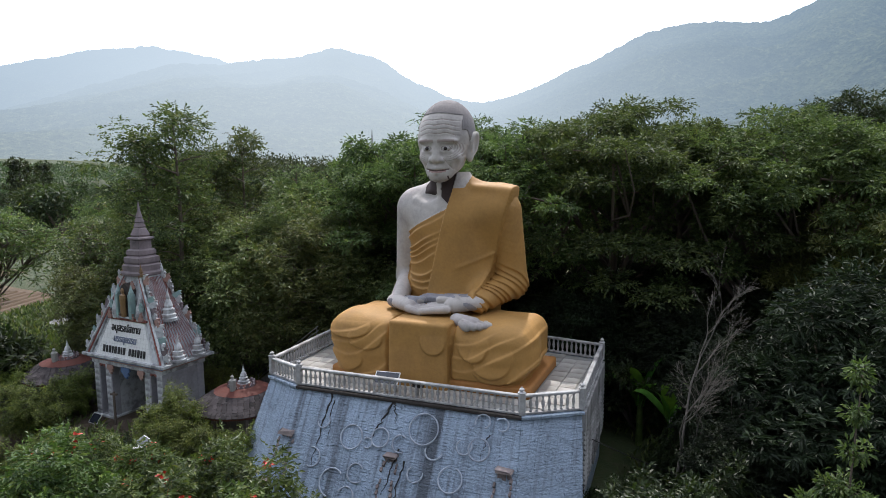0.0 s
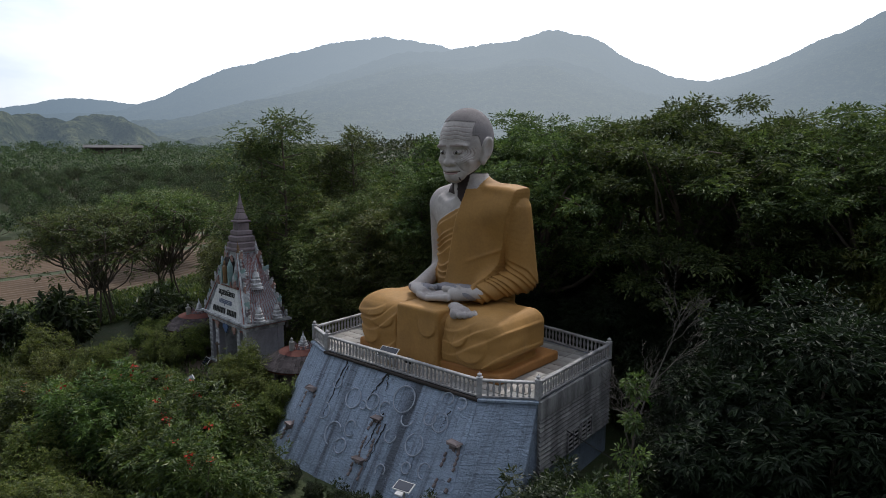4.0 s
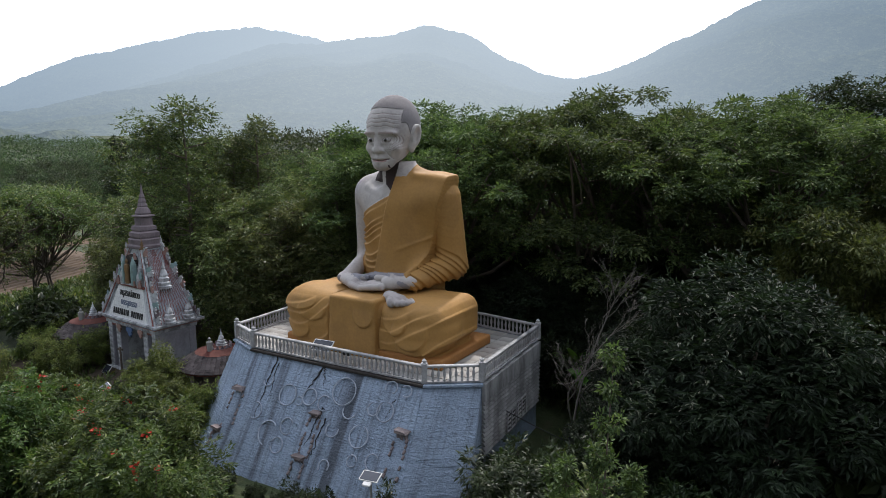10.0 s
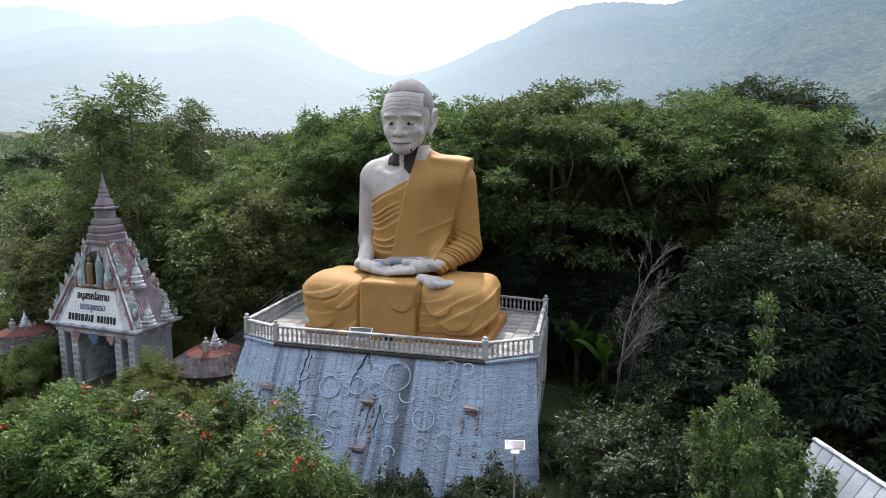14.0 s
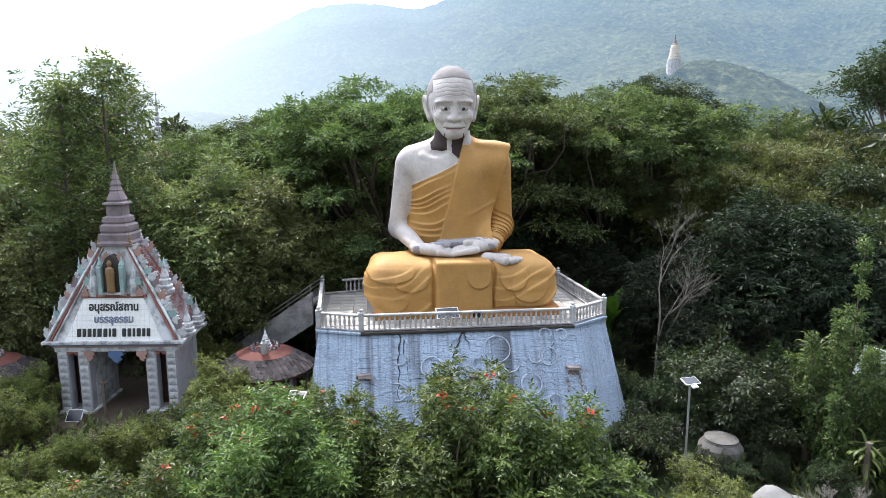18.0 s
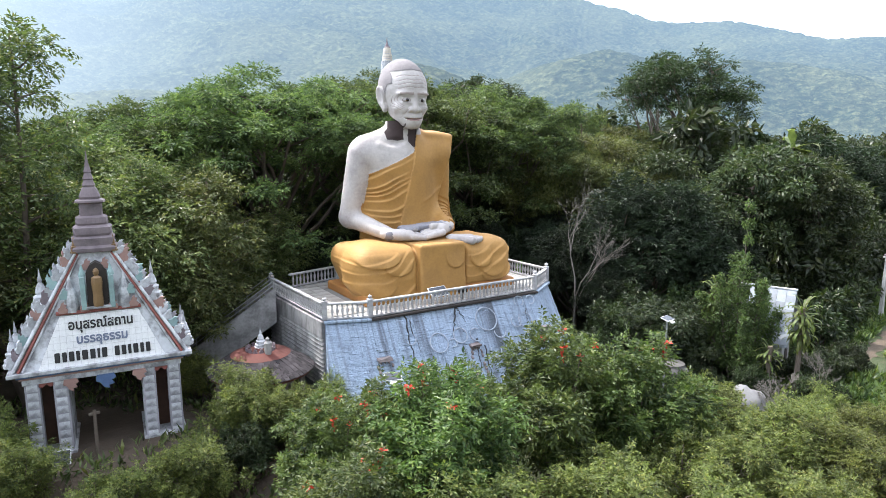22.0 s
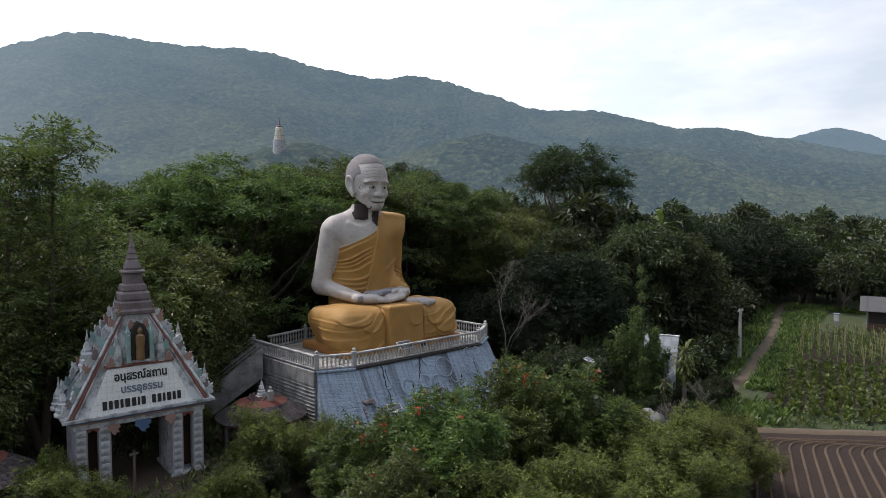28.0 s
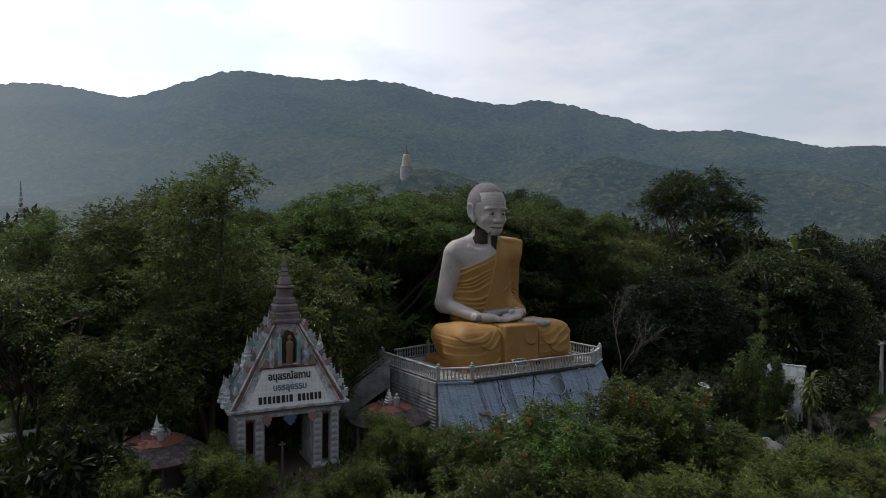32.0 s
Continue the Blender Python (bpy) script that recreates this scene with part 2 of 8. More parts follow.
M_FLOOR = worn("worn_terrace_tile", (0.42, 0.41, 0.39), (0.1, 0.075, 0.06), 0.32, 6.0, 0.9, 0.9, 0.3, jitter=0.25)
M_TERRA = worn("terracotta_red", (0.11, 0.030, 0.022), (0.06, 0.03, 0.025), 0.85, 10.0, 1.0, 0.7, 0.5)
M_SCALE = worn("grey_purple_roof_tile", (0.045, 0.038, 0.042), (0.015, 0.013, 0.015), 0.95, 12.0, 1.0, 0.7, 0.5, jitter=0.6)
M_STONE = worn("dark_cast_stone", (0.20, 0.165, 0.18), (0.07, 0.06, 0.07), 0.85, 9.0, 1.5, 0.8, 0.6)
M_BOX = worn("crumbling_concrete", (0.24, 0.20, 0.195), (0.07, 0.06, 0.06), 0.95, 9.0, 2.0, 0.7, 0.8)
M_BLACK = plain("black_paint", (0.015, 0.015, 0.017), 0.5)
M_BLUEGREY = plain("faded_blue_paint", (0.16, 0.19, 0.27), 0.6)
M_SIGN = worn("white_glazed_tile", (0.70, 0.71, 0.72), (0.5, 0.51, 0.53), 0.3, 10.0, 1.5, 0.4, 0.08)
M_GATEWHITE = worn("peeling_white_plaster", (0.53, 0.55, 0.58), (0.08, 0.075, 0.08), 0.75, 8.0, 2.2, 0.95, 0.5, spread=(0.44, 0.60))
M_GATEPILLAR = worn("grey_relief_plaster", (0.37, 0.37, 0.41), (0.14, 0.13, 0.15), 0.75, 9.0, 1.5, 0.7, 0.5)
M_TURQ = worn("faded_turquoise_paint", (0.24, 0.36, 0.36), (0.14, 0.15, 0.15), 0.6, 9.0, 2.0, 0.7, 0.4)
M_PINK = worn("faded_coral_paint", (0.34, 0.21, 0.18), (0.16, 0.11, 0.10), 0.65, 9.0, 2.0, 0.7, 0.4)
M_BRICKRED = worn("faded_red_trim", (0.27, 0.09, 0.075), (0.12, 0.05, 0.045), 0.7, 9.0, 2.0, 0.7, 0.4)
M_DEEPBLUE = worn("faded_blue_trim", (0.10, 0.17, 0.33), (0.06, 0.07, 0.12), 0.6, 9.0, 2.0, 0.7, 0.4)
M_NICHE = worn("dark_red_brown", (0.085, 0.045, 0.03), (0.03, 0.02, 0.015), 0.8, 9.0, 2.0, 0.7, 0.4)
M_GOLD = worn("tarnished_gold_paint", (0.19, 0.115, 0.05), (0.1, 0.06, 0.03), 0.5, 9.0, 2.0, 0.7, 0.4)
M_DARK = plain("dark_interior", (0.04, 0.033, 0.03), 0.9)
M_STEEL = plain("galvanised_steel", (0.36, 0.37, 0.38), 0.45, 0.7)
M_PANEL = plain("solar_cell_glass", (0.03, 0.035, 0.05), 0.18)
M_PANELW = plain("white_lamp_housing", (0.6, 0.6, 0.6), 0.4)
M_GLASS = plain("dim_window_glass", (0.03, 0.035, 0.04), 0.1)
M_ROCK = worn("pale_cement_rock", (0.19, 0.19, 0.19), (0.08, 0.075, 0.07), 0.9, 6.0, 1.0, 0.85, 1.0)
M_JAR = worn("mottled_jar_cement", (0.115, 0.11, 0.105), (0.035, 0.035, 0.032), 0.9, 6.0, 2.0, 0.9, 0.8, spread=(0.36, 0.62))
M_WHITEROOF = worn("white_roof_tile", (0.27, 0.30, 0.34), (0.2, 0.21, 0.2), 0.7, 9.0, 1.0, 0.7, 0.4, jitter=0.2)
M_BARK = worn("grey_brown_bark", (0.13, 0.105, 0.085), (0.05, 0.04, 0.035), 0.95, 14.0, 2.0, 0.7, 0.9, (1, 1, 0.25))
M_DEADWOOD = worn("pale_dead_wood", (0.155, 0.14, 0.125), (0.08, 0.072, 0.065), 0.9, 16.0, 2.0, 0.6, 0.6)
M_CONCRETE = worn("grey_concrete", (0.33, 0.33, 0.32), (0.16, 0.16, 0.15), 0.9, 9.0, 1.0, 0.7, 0.4)
M_TIN = worn("dull_sheet_metal", (0.06, 0.06, 0.065), (0.10, 0.085, 0.075), 0.8, 8.0, 0.9, 0.7, 0.2)
M_THATCH = worn("straw_thatch", (0.40, 0.33, 0.19), (0.2, 0.15, 0.08), 0.95, 20.0, 2.0, 0.7, 0.9)
M_LEAF_RAIN = foliage("fresh_green_fine_leaf", (0.037, 0.074, 0.026), (0.124, 0.196, 0.058), (0.225, 0.28, 0.085), 0.6)
M_LEAF_THICKET = foliage("thicket_leaf", (0.013, 0.027, 0.010), (0.038, 0.064, 0.018), (0.085, 0.094, 0.028))
M_LEAF_MID = foliage("mid_green_leaf", (0.041, 0.078, 0.026), (0.128, 0.187, 0.053), (0.284, 0.269, 0.075))
M_LEAF_DARK = foliage("dark_glossy_leaf", (0.010, 0.022, 0.010), (0.025, 0.049, 0.018), None, 0.6, 0.16)
M_LEAF_BUSH = foliage("bright_shrub_leaf", (0.052, 0.082, 0.017), (0.172, 0.225, 0.048), (0.33, 0.32, 0.088), 0.5, 0.34, 1.5)
M_LEAF_TULIP = foliage("feathery_green_leaf", (0.032, 0.068, 0.015), (0.112, 0.175, 0.036), (0.23, 0.25, 0.065), 0.45, 0.30, 1.4)
M_LEAF_COL = foliage("vivid_column_leaf", (0.041, 0.092, 0.025), (0.122, 0.212, 0.055), (0.20, 0.265, 0.072), 0.5, 0.32, 1.5)
M_LEAF_BAMBOO = foliage("feathery_bamboo_leaf", (0.056, 0.082, 0.025), (0.155, 0.187, 0.052), (0.281, 0.271, 0.084), 0.5, 0.36, 0.5)
M_LEAF_PALE = foliage("dry_olive_leaf", (0.071, 0.106, 0.034), (0.172, 0.218, 0.075), (0.310, 0.287, 0.103))
M_LEAF_FAR = foliage("far_wood_leaf", (0.020, 0.039, 0.017), (0.062, 0.090, 0.032), (0.11, 0.115, 0.043), clump=0.35)
M_LEAF_ORCHARD = foliage("orchard_leaf", (0.022, 0.046, 0.020), (0.072, 0.118, 0.048), (0.13, 0.17, 0.072), clump=0.5)
M_BANANA = foliage("banana_leaf", (0.05, 0.16, 0.02), (0.12, 0.32, 0.04), None, 0.4, 0.5)
M_FLOWER = plain("scarlet_petal", (0.62, 0.045, 0.02), 0.5)


# ---- building helpers ----
def mesh_of(name, verts, faces, material, smooth=False):
    me = bpy.data.meshes.new(name)
    me.from_pydata([tuple(v) for v in verts], [], [tuple(f) for f in faces])
    if material is not None:
        me.materials.append(material)
    if smooth:
        me.polygons.foreach_set("use_smooth", [True] * len(me.polygons))
    me.update()
    return me


def grid_mesh(name, verts, quads, material, smooth=True):
    """A mesh of quads straight from arrays."""
    verts, quads = np.asarray(verts, np.float32), np.asarray(quads, np.int32)
    me = bpy.data.meshes.new(name)
    me.vertices.add(len(verts))
    me.vertices.foreach_set("co", verts.ravel())
    me.loops.add(quads.size)
    me.loops.foreach_set("vertex_index", quads.ravel())
    me.polygons.add(len(quads))
    me.polygons.foreach_set("loop_start", np.arange(0, quads.size, 4, dtype=np.int32))
    me.polygons.foreach_set("use_smooth", np.full(len(quads), smooth))
    if material is not None:
        me.materials.append(material)
    me.update(calc_edges=True)
    return me


def part(name, bm, material, parent, label=""):
    """Links a bmesh as one mesh object under a thing or a part."""
    me = bpy.data.meshes.new(name)
    bm.to_mesh(me)
    bm.free()
    me.materials.append(material)
    ob = new(name, me)
    ob.parent = parent
    return tagged(ob, label)


def piece(name, me, parent, m=None, label=""):
    """Links ready mesh data as one object under a thing or a part."""
    ob = new(name, me)
    ob.parent = parent
    if m is not None:
        ob.matrix_basis = m
    return tagged(ob, label)


def thing(name, at=(0, 0, 0), turn=0.0, **tags):
    ob = new(name)
    ob.matrix_basis = pose(*at, 0, 0, turn)
    return tagged(ob, **tags)


def add_box(bm, cx, cy, cz, sx, sy, sz, bevel=0.0, m=None):
    made = bmesh.ops.create_cube(bm, size=1.0)["verts"]
    bmesh.ops.scale(bm, vec=(sx, sy, sz), verts=made)
    if bevel:
        edges = list({e for v in made for e in v.link_edges})
        made = bmesh.ops.bevel(bm, geom=edges, offset=bevel, segments=1, profile=0.5, affect="EDGES")["verts"]
    bmesh.ops.translate(bm, vec=(cx, cy, cz), verts=made)
    if m is not None:
        bmesh.ops.transform(bm, matrix=m, verts=made)
    return made


def box_bm(cx, cy, cz, sx, sy, sz, bevel=0.0):
    bm = bmesh.new()
    add_box(bm, cx, cy, cz, sx, sy, sz, bevel)
    return bm


def lathe_bm(profile, sides=12, square=0.0):
    """Turned shape from (radius, z) pairs; square > 0 gives a square plan."""
    bm = bmesh.new()
    rings = []
    for r, z in profile:
        ring = []
        for i in range(sides):
            a = 2 * math.pi * (i + 0.5) / sides
            c, s = math.cos(a), math.sin(a)
            k = 1.0 if not square else 1.0 / max(abs(c), abs(s)) * square + (1 - square)
            ring.append(bm.verts.new((r * c * k, r * s * k, z)))
        rings.append(ring)
    for a, b in zip(rings, rings[1:]):
        for i in range(sides):
            bm.faces.new((a[i], a[(i + 1) % sides], b[(i + 1) % sides], b[i]))
    bm.faces.new(rings[-1])
    bm.faces.new(list(reversed(rings[0])))
    return bm


def tube_mesh(name, paths, material, sides=6):
    """Tapered tubes: each path is a list of (x, y, z, radius)."""
    verts, quads = [], []
    for path in paths:
        pts = np.array([p[:3] for p in path], float)
        tang = np.gradient(pts, axis=0)
        tang /= np.linalg.norm(tang, axis=1)[:, None] + 1e-9
        ref = np.array([0.0, 0.0, 1.0]) if abs(tang[0][2]) < 0.9 else np.array([1.0, 0.0, 0.0])
        base = len(verts)
        for p, t, q in zip(pts, tang, path):
            u = np.cross(t, ref)
            u /= np.linalg.norm(u) + 1e-9
            v = np.cross(t, u)
            for i in range(sides):
                a = 2 * math.pi * i / sides
                verts.append(p + q[3] * (u * math.cos(a) + v * math.sin(a)))
        for k in range(len(path) - 1):
            for i in range(sides):
                j = (i + 1) % sides
                quads.append((base + k * sides + i, base + k * sides + j, base + (k + 1) * sides + j, base + (k + 1) * sides + i))
    return grid_mesh(name, verts, quads, material)


# ---- value noise for land and rock ----
def vnoise(x, y, seed=0):
    xi, yi = np.floor(x).astype(np.int64), np.floor(y).astype(np.int64)
    xf, yf = x - xi, y - yi
    xf, yf = xf * xf * (3 - 2 * xf), yf * yf * (3 - 2 * yf)

    def h(a, b):
        n = (a * 374761393 + b * 668265263 + seed * 1442695041) & 0x7FFFFFFF
        n = ((n ^ (n >> 13)) * 1274126177) & 0x7FFFFFFF
        return ((n ^ (n >> 16)) & 0xFFFF) / 65535.0
    a, b, c, d = h(xi, yi), h(xi + 1, yi), h(xi, yi + 1), h(xi + 1, yi + 1)
    return (a * (1 - xf) + b * xf) * (1 - yf) + (c * (1 - xf) + d * xf) * yf


def fbm(x, y, octaves=4, seed=0):
    total, amp = 0.0, 0.5
    for k in range(octaves):
        total = total + amp * vnoise(x * 2 ** k, y * 2 ** k, seed + k)
        amp *= 0.5
    return total


def sstep(a, b, x):
    t = np.clip((x - a) / (b - a), 0, 1)
    return t * t * (3 - 2 * t)


# ---- ground: one sheet to the horizon ----
def ground_z(x, y):
    x, y = np.asarray(x, float), np.asarray(y, float)
    z = 0.72 + 0.12 * (fbm(x * 0.25, y * 0.25, 3, 5) - 0.45)
    terrace = sstep(-7.2, -9.5, x) * sstep(-27, -22, x) * sstep(-3.5, -1.2, y) * sstep(16, 10, y)
    z = z + 1.05 * terrace
    far = np.hypot(x, y)
    z = z + 0.008 * np.clip(far - 70, 0, 500) * sstep(30, 150, y) + 1.2 * sstep(6, 25, y) * sstep(120, 60, far)
    z = z + 0.065 * np.clip(-x - 100, 0, 260) * sstep(700, 420, far)
    return z


def make_ground():
    rings = np.concatenate([np.linspace(0, 60, 100), np.geomspace(61.5, 4600, 70)])
    n = 288
    ang = np.linspace(0, 2 * np.pi, n, endpoint=False)
    rr, aa = np.meshgrid(rings, ang, indexing="ij")
    x, y = rr * np.cos(aa), rr * np.sin(aa)
    v = np.stack([x, y, ground_z(x, y)], -1).reshape(-1, 3)
    i, j = np.meshgrid(np.arange(len(rings) - 1), np.arange(n), indexing="ij")
    i, j = i.ravel(), j.ravel()
    k = (j + 1) % n
    quads = np.stack([i * n + j, (i + 1) * n + j, (i + 1) * n + k, i * n + k], -1)
    m, t, bsdf, _ = nodes_of("grass_and_leaf_litter")
    a, b, c = noise_node(t, 0.09, 6), noise_node(t, 1.4, 6, 0.65), noise_node(t, 9.0, 5)
    col = ramp_node(t, b, (0.3, (0.022, 0.036, 0.012)), (0.5, (0.042, 0.06, 0.02)), (0.72, (0.075, 0.06, 0.036)))
    col = mix_node(t, ramp_node(t, a, (0.45, (0, 0, 0)), (0.62, (0.8, 0.8, 0.8))), col, ramp_node(t, c, (0.3, (0.018, 0.03, 0.010)), (0.7, (0.042, 0.058, 0.02))))
    t.links.new(col, bsdf.inputs["Base Color"])
    bsdf.inputs["Roughness"].default_value = 0.95
    bump_node(t, bsdf, math_node(t, "ADD", b, c), 0.8, 0.08)
    ob = new("ground", grid_mesh("ground", v, quads, m))
    tagged(ob, "green grass and brown leaf litter over gently uneven ground", "ground", kind="structure")


make_ground()

# ---- hills: layers of (crest distance, foot distance, {azimuth: rise in degrees}) ----
LAYERS = [
    (2500, 1700, {-40: 2.0, 3: 3.0, 11: 4.3, 13.2: 5.2, 14.9: 5.9, 16.4: 6.4, 17.9: 6.0, 23: 4.6, 30: 3.0, 152: 3.2, 158.7: 3.6, 161.5: 3.7, 164.9: 2.9, 168: 2.3, 190: 1.5}),
    (1750, 900, {112: 3.0, 122: 6.4, 129.5: 7.9, 131.5: 8.6, 134.8: 9.1, 137: 9.3, 141: 8.6, 143: 8.1, 146.7: 7.1, 150.9: 5.9, 154.6: 3.9, 158: 2.7, 175: 1.4}),
    (1150, 420, {-40: 0.6, 8: 2.2, 15: 4.2, 19.4: 5.3, 21.8: 5.8, 24.5: 6.5, 27.5: 6.5, 30.5: 7.4, 34: 8.4, 38.4: 8.4, 40.3: 8.7, 42.5: 9.6, 45.4: 10.3, 47.5: 11.2, 49.5: 11.5, 50.8: 11.5, 52.8: 11.1, 55: 11.5, 59.2: 12.0, 62: 12.9, 66: 13.3, 71.5: 13.0, 74: 13.3, 76.6: 13.5, 78.4: 13.3, 81.9: 11.8, 85.8: 10.2, 88.5: 10.6, 91.3: 10.8, 95: 10.3, 97.2: 9.3, 101: 7.6, 103.3: 6.6, 106.5: 5.4, 109: 4.9, 111.5: 5.2, 113.9: 6.4, 115.3: 6.9, 117.7: 8.5, 120: 9.2, 122: 9.7, 124.5: 8.8, 129.5: 8.1, 135: 7.8, 139: 6.4, 145.5: 4.1, 155: 1.5, 190: 0.4}),
]
SPURS = [(63.0, 31.0, 40, 335), (56.5, 15.0, 40, 345), (84, 26.0, 55, 430), (104, 16.0, 55, 430), (44, 42.0, 60, 560), (30, 26.0, 70, 640), (128, 24.0, 110, 700), (148, 18.0, 130, 820)]


def hill_z(az, r):
    """Height of the hills over the plain at azimuth az (degrees) and distance r."""
    x, y = r * np.cos(np.radians(az)), r * np.sin(np.radians(az))
    rough = fbm(x / 420, y / 420, 5, 11) - 0.47
    wx, wy = x + 160 * fbm(x / 260, y / 260, 2, 51), y + 160 * fbm(x / 260, y / 260, 2, 52)
    spur = 0.6 * (1 - np.abs(2.1 * fbm(wx / 330, wy / 330, 3, 61) - 1)) + 0.4 * (1 - np.abs(2.1 * fbm(wx / 120, wy / 120, 3, 62) - 1))
    spur = sstep(0.35, 0.98, spur)
    best = np.zeros_like(az)
    for crest, foot, rises in LAYERS:
        keys = np.array(sorted(rises))
        rise = np.array([rises[k] for k in keys])
        soft = sum(np.interp(az + d, keys, rise) for d in (-0.6, 0, 0.6)) / 3
        jag = 0.22 * (fbm(az * 0.7, az * 0 + crest / 100, 3, 17) - 0.45)
        high = np.tan(np.radians(soft + jag)) * crest + 12
        d = np.clip((r - foot) / (crest - foot), 0, 3)
        up = np.clip(d, 0, 1)
        shape = np.where(d < 1, up ** 1.15 * (1 - 0.9 * (1 - up) * (1 - spur)) + 0.3 * rough * up * (1 - up) * 2, 1 - 0.4 * sstep(1.0, 2.2, d))
        best = np.maximum(best, high * np.clip(shape, 0, 1.0))
    # tall trees along the far side of the orchard
    line = np.exp(-((r - 345 - 12 * np.sin(az * 1.3)) / 30) ** 2) * sstep(148, 152, az)
    best = np.maximum(best, line * (5 + 4 * sstep(155, 160, az) + 4 * (fbm(x / 18, y / 18, 3, 71) - 0.45)))
    for p, hgt, wid, dist in SPURS:
        px, py = dist * math.cos(radians(p)), dist * math.sin(radians(p))
        best = best + hgt * np.exp(-((x - px) ** 2 + (y - py) ** 2) / (2 * wid ** 2))
    return best


def domes(x, y, cell):
    """Rounded tree crowns on a jittered grid, 0 to 1."""
    i, j = np.floor(x / cell), np.floor(y / cell)
    best = np.full(x.shape, 9.0)
    for di in (-1, 0, 1):
        for dj in (-1, 0, 1):
            gi, gj = i + di, j + dj
            s = np.sin(gi * 127.1 + gj * 311.7) * 43758.5453
            t = np.sin(gi * 269.5 + gj * 183.3) * 24634.6345
            px, py = gi + s - np.floor(s), gj + t - np.floor(t)
            size = 0.75 + 0.5 * (s * 7 - np.floor(s * 7))
            best = np.minimum(best, ((x / cell - px) ** 2 + (y / cell - py) ** 2) / size ** 2)
    return np.sqrt(np.clip(1 - best, 0, 1))


def make_hills():
    az = np.linspace(-6, 182, 1250)
    r = np.geomspace(185, 2700, 460)
    rr, aa = np.meshgrid(r, az, indexing="ij")
    x, y = rr * np.cos(np.radians(aa)), rr * np.sin(np.radians(aa))
    h = hill_z(aa, rr)
    base = ground_z(x, y) - 2.0
    wooded = sstep(2.0, 14.0, h)
    near = domes(x, y, 8.0) * 6.5 + domes(x, y, 4.5) * 2.5
    far = domes(x, y, 14.0) * 9.5 + domes(x, y, 8.0) * 5
    mix = sstep(420, 900, rr)
    crowns = near * (1 - mix) + far * mix + vnoise(x / 45, y / 45, 9) * 5
    z = base + h + wooded * crowns
    v = np.stack([x, y, z], -1).reshape(-1, 3)
    n = len(az)
    i, j = np.meshgrid(np.arange(len(r) - 1), np.arange(n - 1), indexing="ij")
    i, j = i.ravel(), j.ravel()
    quads = np.stack([i * n + j, (i + 1) * n + j, (i + 1) * n + j + 1, i * n + j + 1], -1)
    m, t, bsdf, out = nodes_of("hazy_wooded_hill")
    big, mid, fine = noise_node(t, 0.006, 5), noise_node(t, 0.05, 6, 0.65), noise_node(t, 0.16, 4, 0.7)
    col = ramp_node(t, fine, (0.40, (0.006, 0.014, 0.008)), (0.50, (0.045, 0.06, 0.03)), (0.60, (0.18, 0.19, 0.095)))
    col = mix_node(t, ramp_node(t, mid, (0.45, (0, 0, 0)), (0.66, (0.7, 0.7, 0.7))), col, (0.10, 0.105, 0.055))
    col = mix_node(t, 0.4, col, ramp_node(t, big, (0.44, (0.012, 0.022, 0.012)), (0.56, (0.12, 0.125, 0.06))))
    t.links.new(col, bsdf.inputs["Base Color"])
    bsdf.inputs["Roughness"].default_value = 1.0
    bsdf.inputs["Specular IOR Level"].default_value = 0.0
    spurs = noise_node(t, 0.010, 4.0, 0.55)
    bump_node(t, bsdf, math_node(t, "ADD", math_node(t, "ADD", mid, fine), math_node(t, "MULTIPLY", spurs, 5.0)), 1.0, 9.0)
    # far-distance airlight painted in as emission, stronger with distance and towards the sun
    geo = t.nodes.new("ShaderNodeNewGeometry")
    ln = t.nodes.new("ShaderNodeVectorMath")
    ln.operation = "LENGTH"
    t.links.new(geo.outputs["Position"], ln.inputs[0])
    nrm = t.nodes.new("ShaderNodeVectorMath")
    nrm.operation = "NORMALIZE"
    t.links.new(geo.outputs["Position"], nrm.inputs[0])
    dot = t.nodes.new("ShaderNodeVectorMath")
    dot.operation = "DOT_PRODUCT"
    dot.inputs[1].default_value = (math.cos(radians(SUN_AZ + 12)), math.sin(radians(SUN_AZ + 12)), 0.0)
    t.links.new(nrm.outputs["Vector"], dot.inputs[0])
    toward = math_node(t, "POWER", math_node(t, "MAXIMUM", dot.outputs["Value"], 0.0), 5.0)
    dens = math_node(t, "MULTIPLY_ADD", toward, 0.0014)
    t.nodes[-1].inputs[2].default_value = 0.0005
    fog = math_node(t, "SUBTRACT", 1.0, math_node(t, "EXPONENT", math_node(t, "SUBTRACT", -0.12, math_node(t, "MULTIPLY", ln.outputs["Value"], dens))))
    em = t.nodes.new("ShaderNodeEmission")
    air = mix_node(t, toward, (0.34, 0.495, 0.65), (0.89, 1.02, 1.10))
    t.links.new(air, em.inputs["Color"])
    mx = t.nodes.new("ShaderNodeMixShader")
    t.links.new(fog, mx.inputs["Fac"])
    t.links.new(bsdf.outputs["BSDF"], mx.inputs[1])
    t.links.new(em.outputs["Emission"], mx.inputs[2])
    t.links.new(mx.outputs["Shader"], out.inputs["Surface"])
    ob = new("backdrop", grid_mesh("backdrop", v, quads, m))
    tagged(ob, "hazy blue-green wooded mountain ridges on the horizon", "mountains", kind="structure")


make_hills()


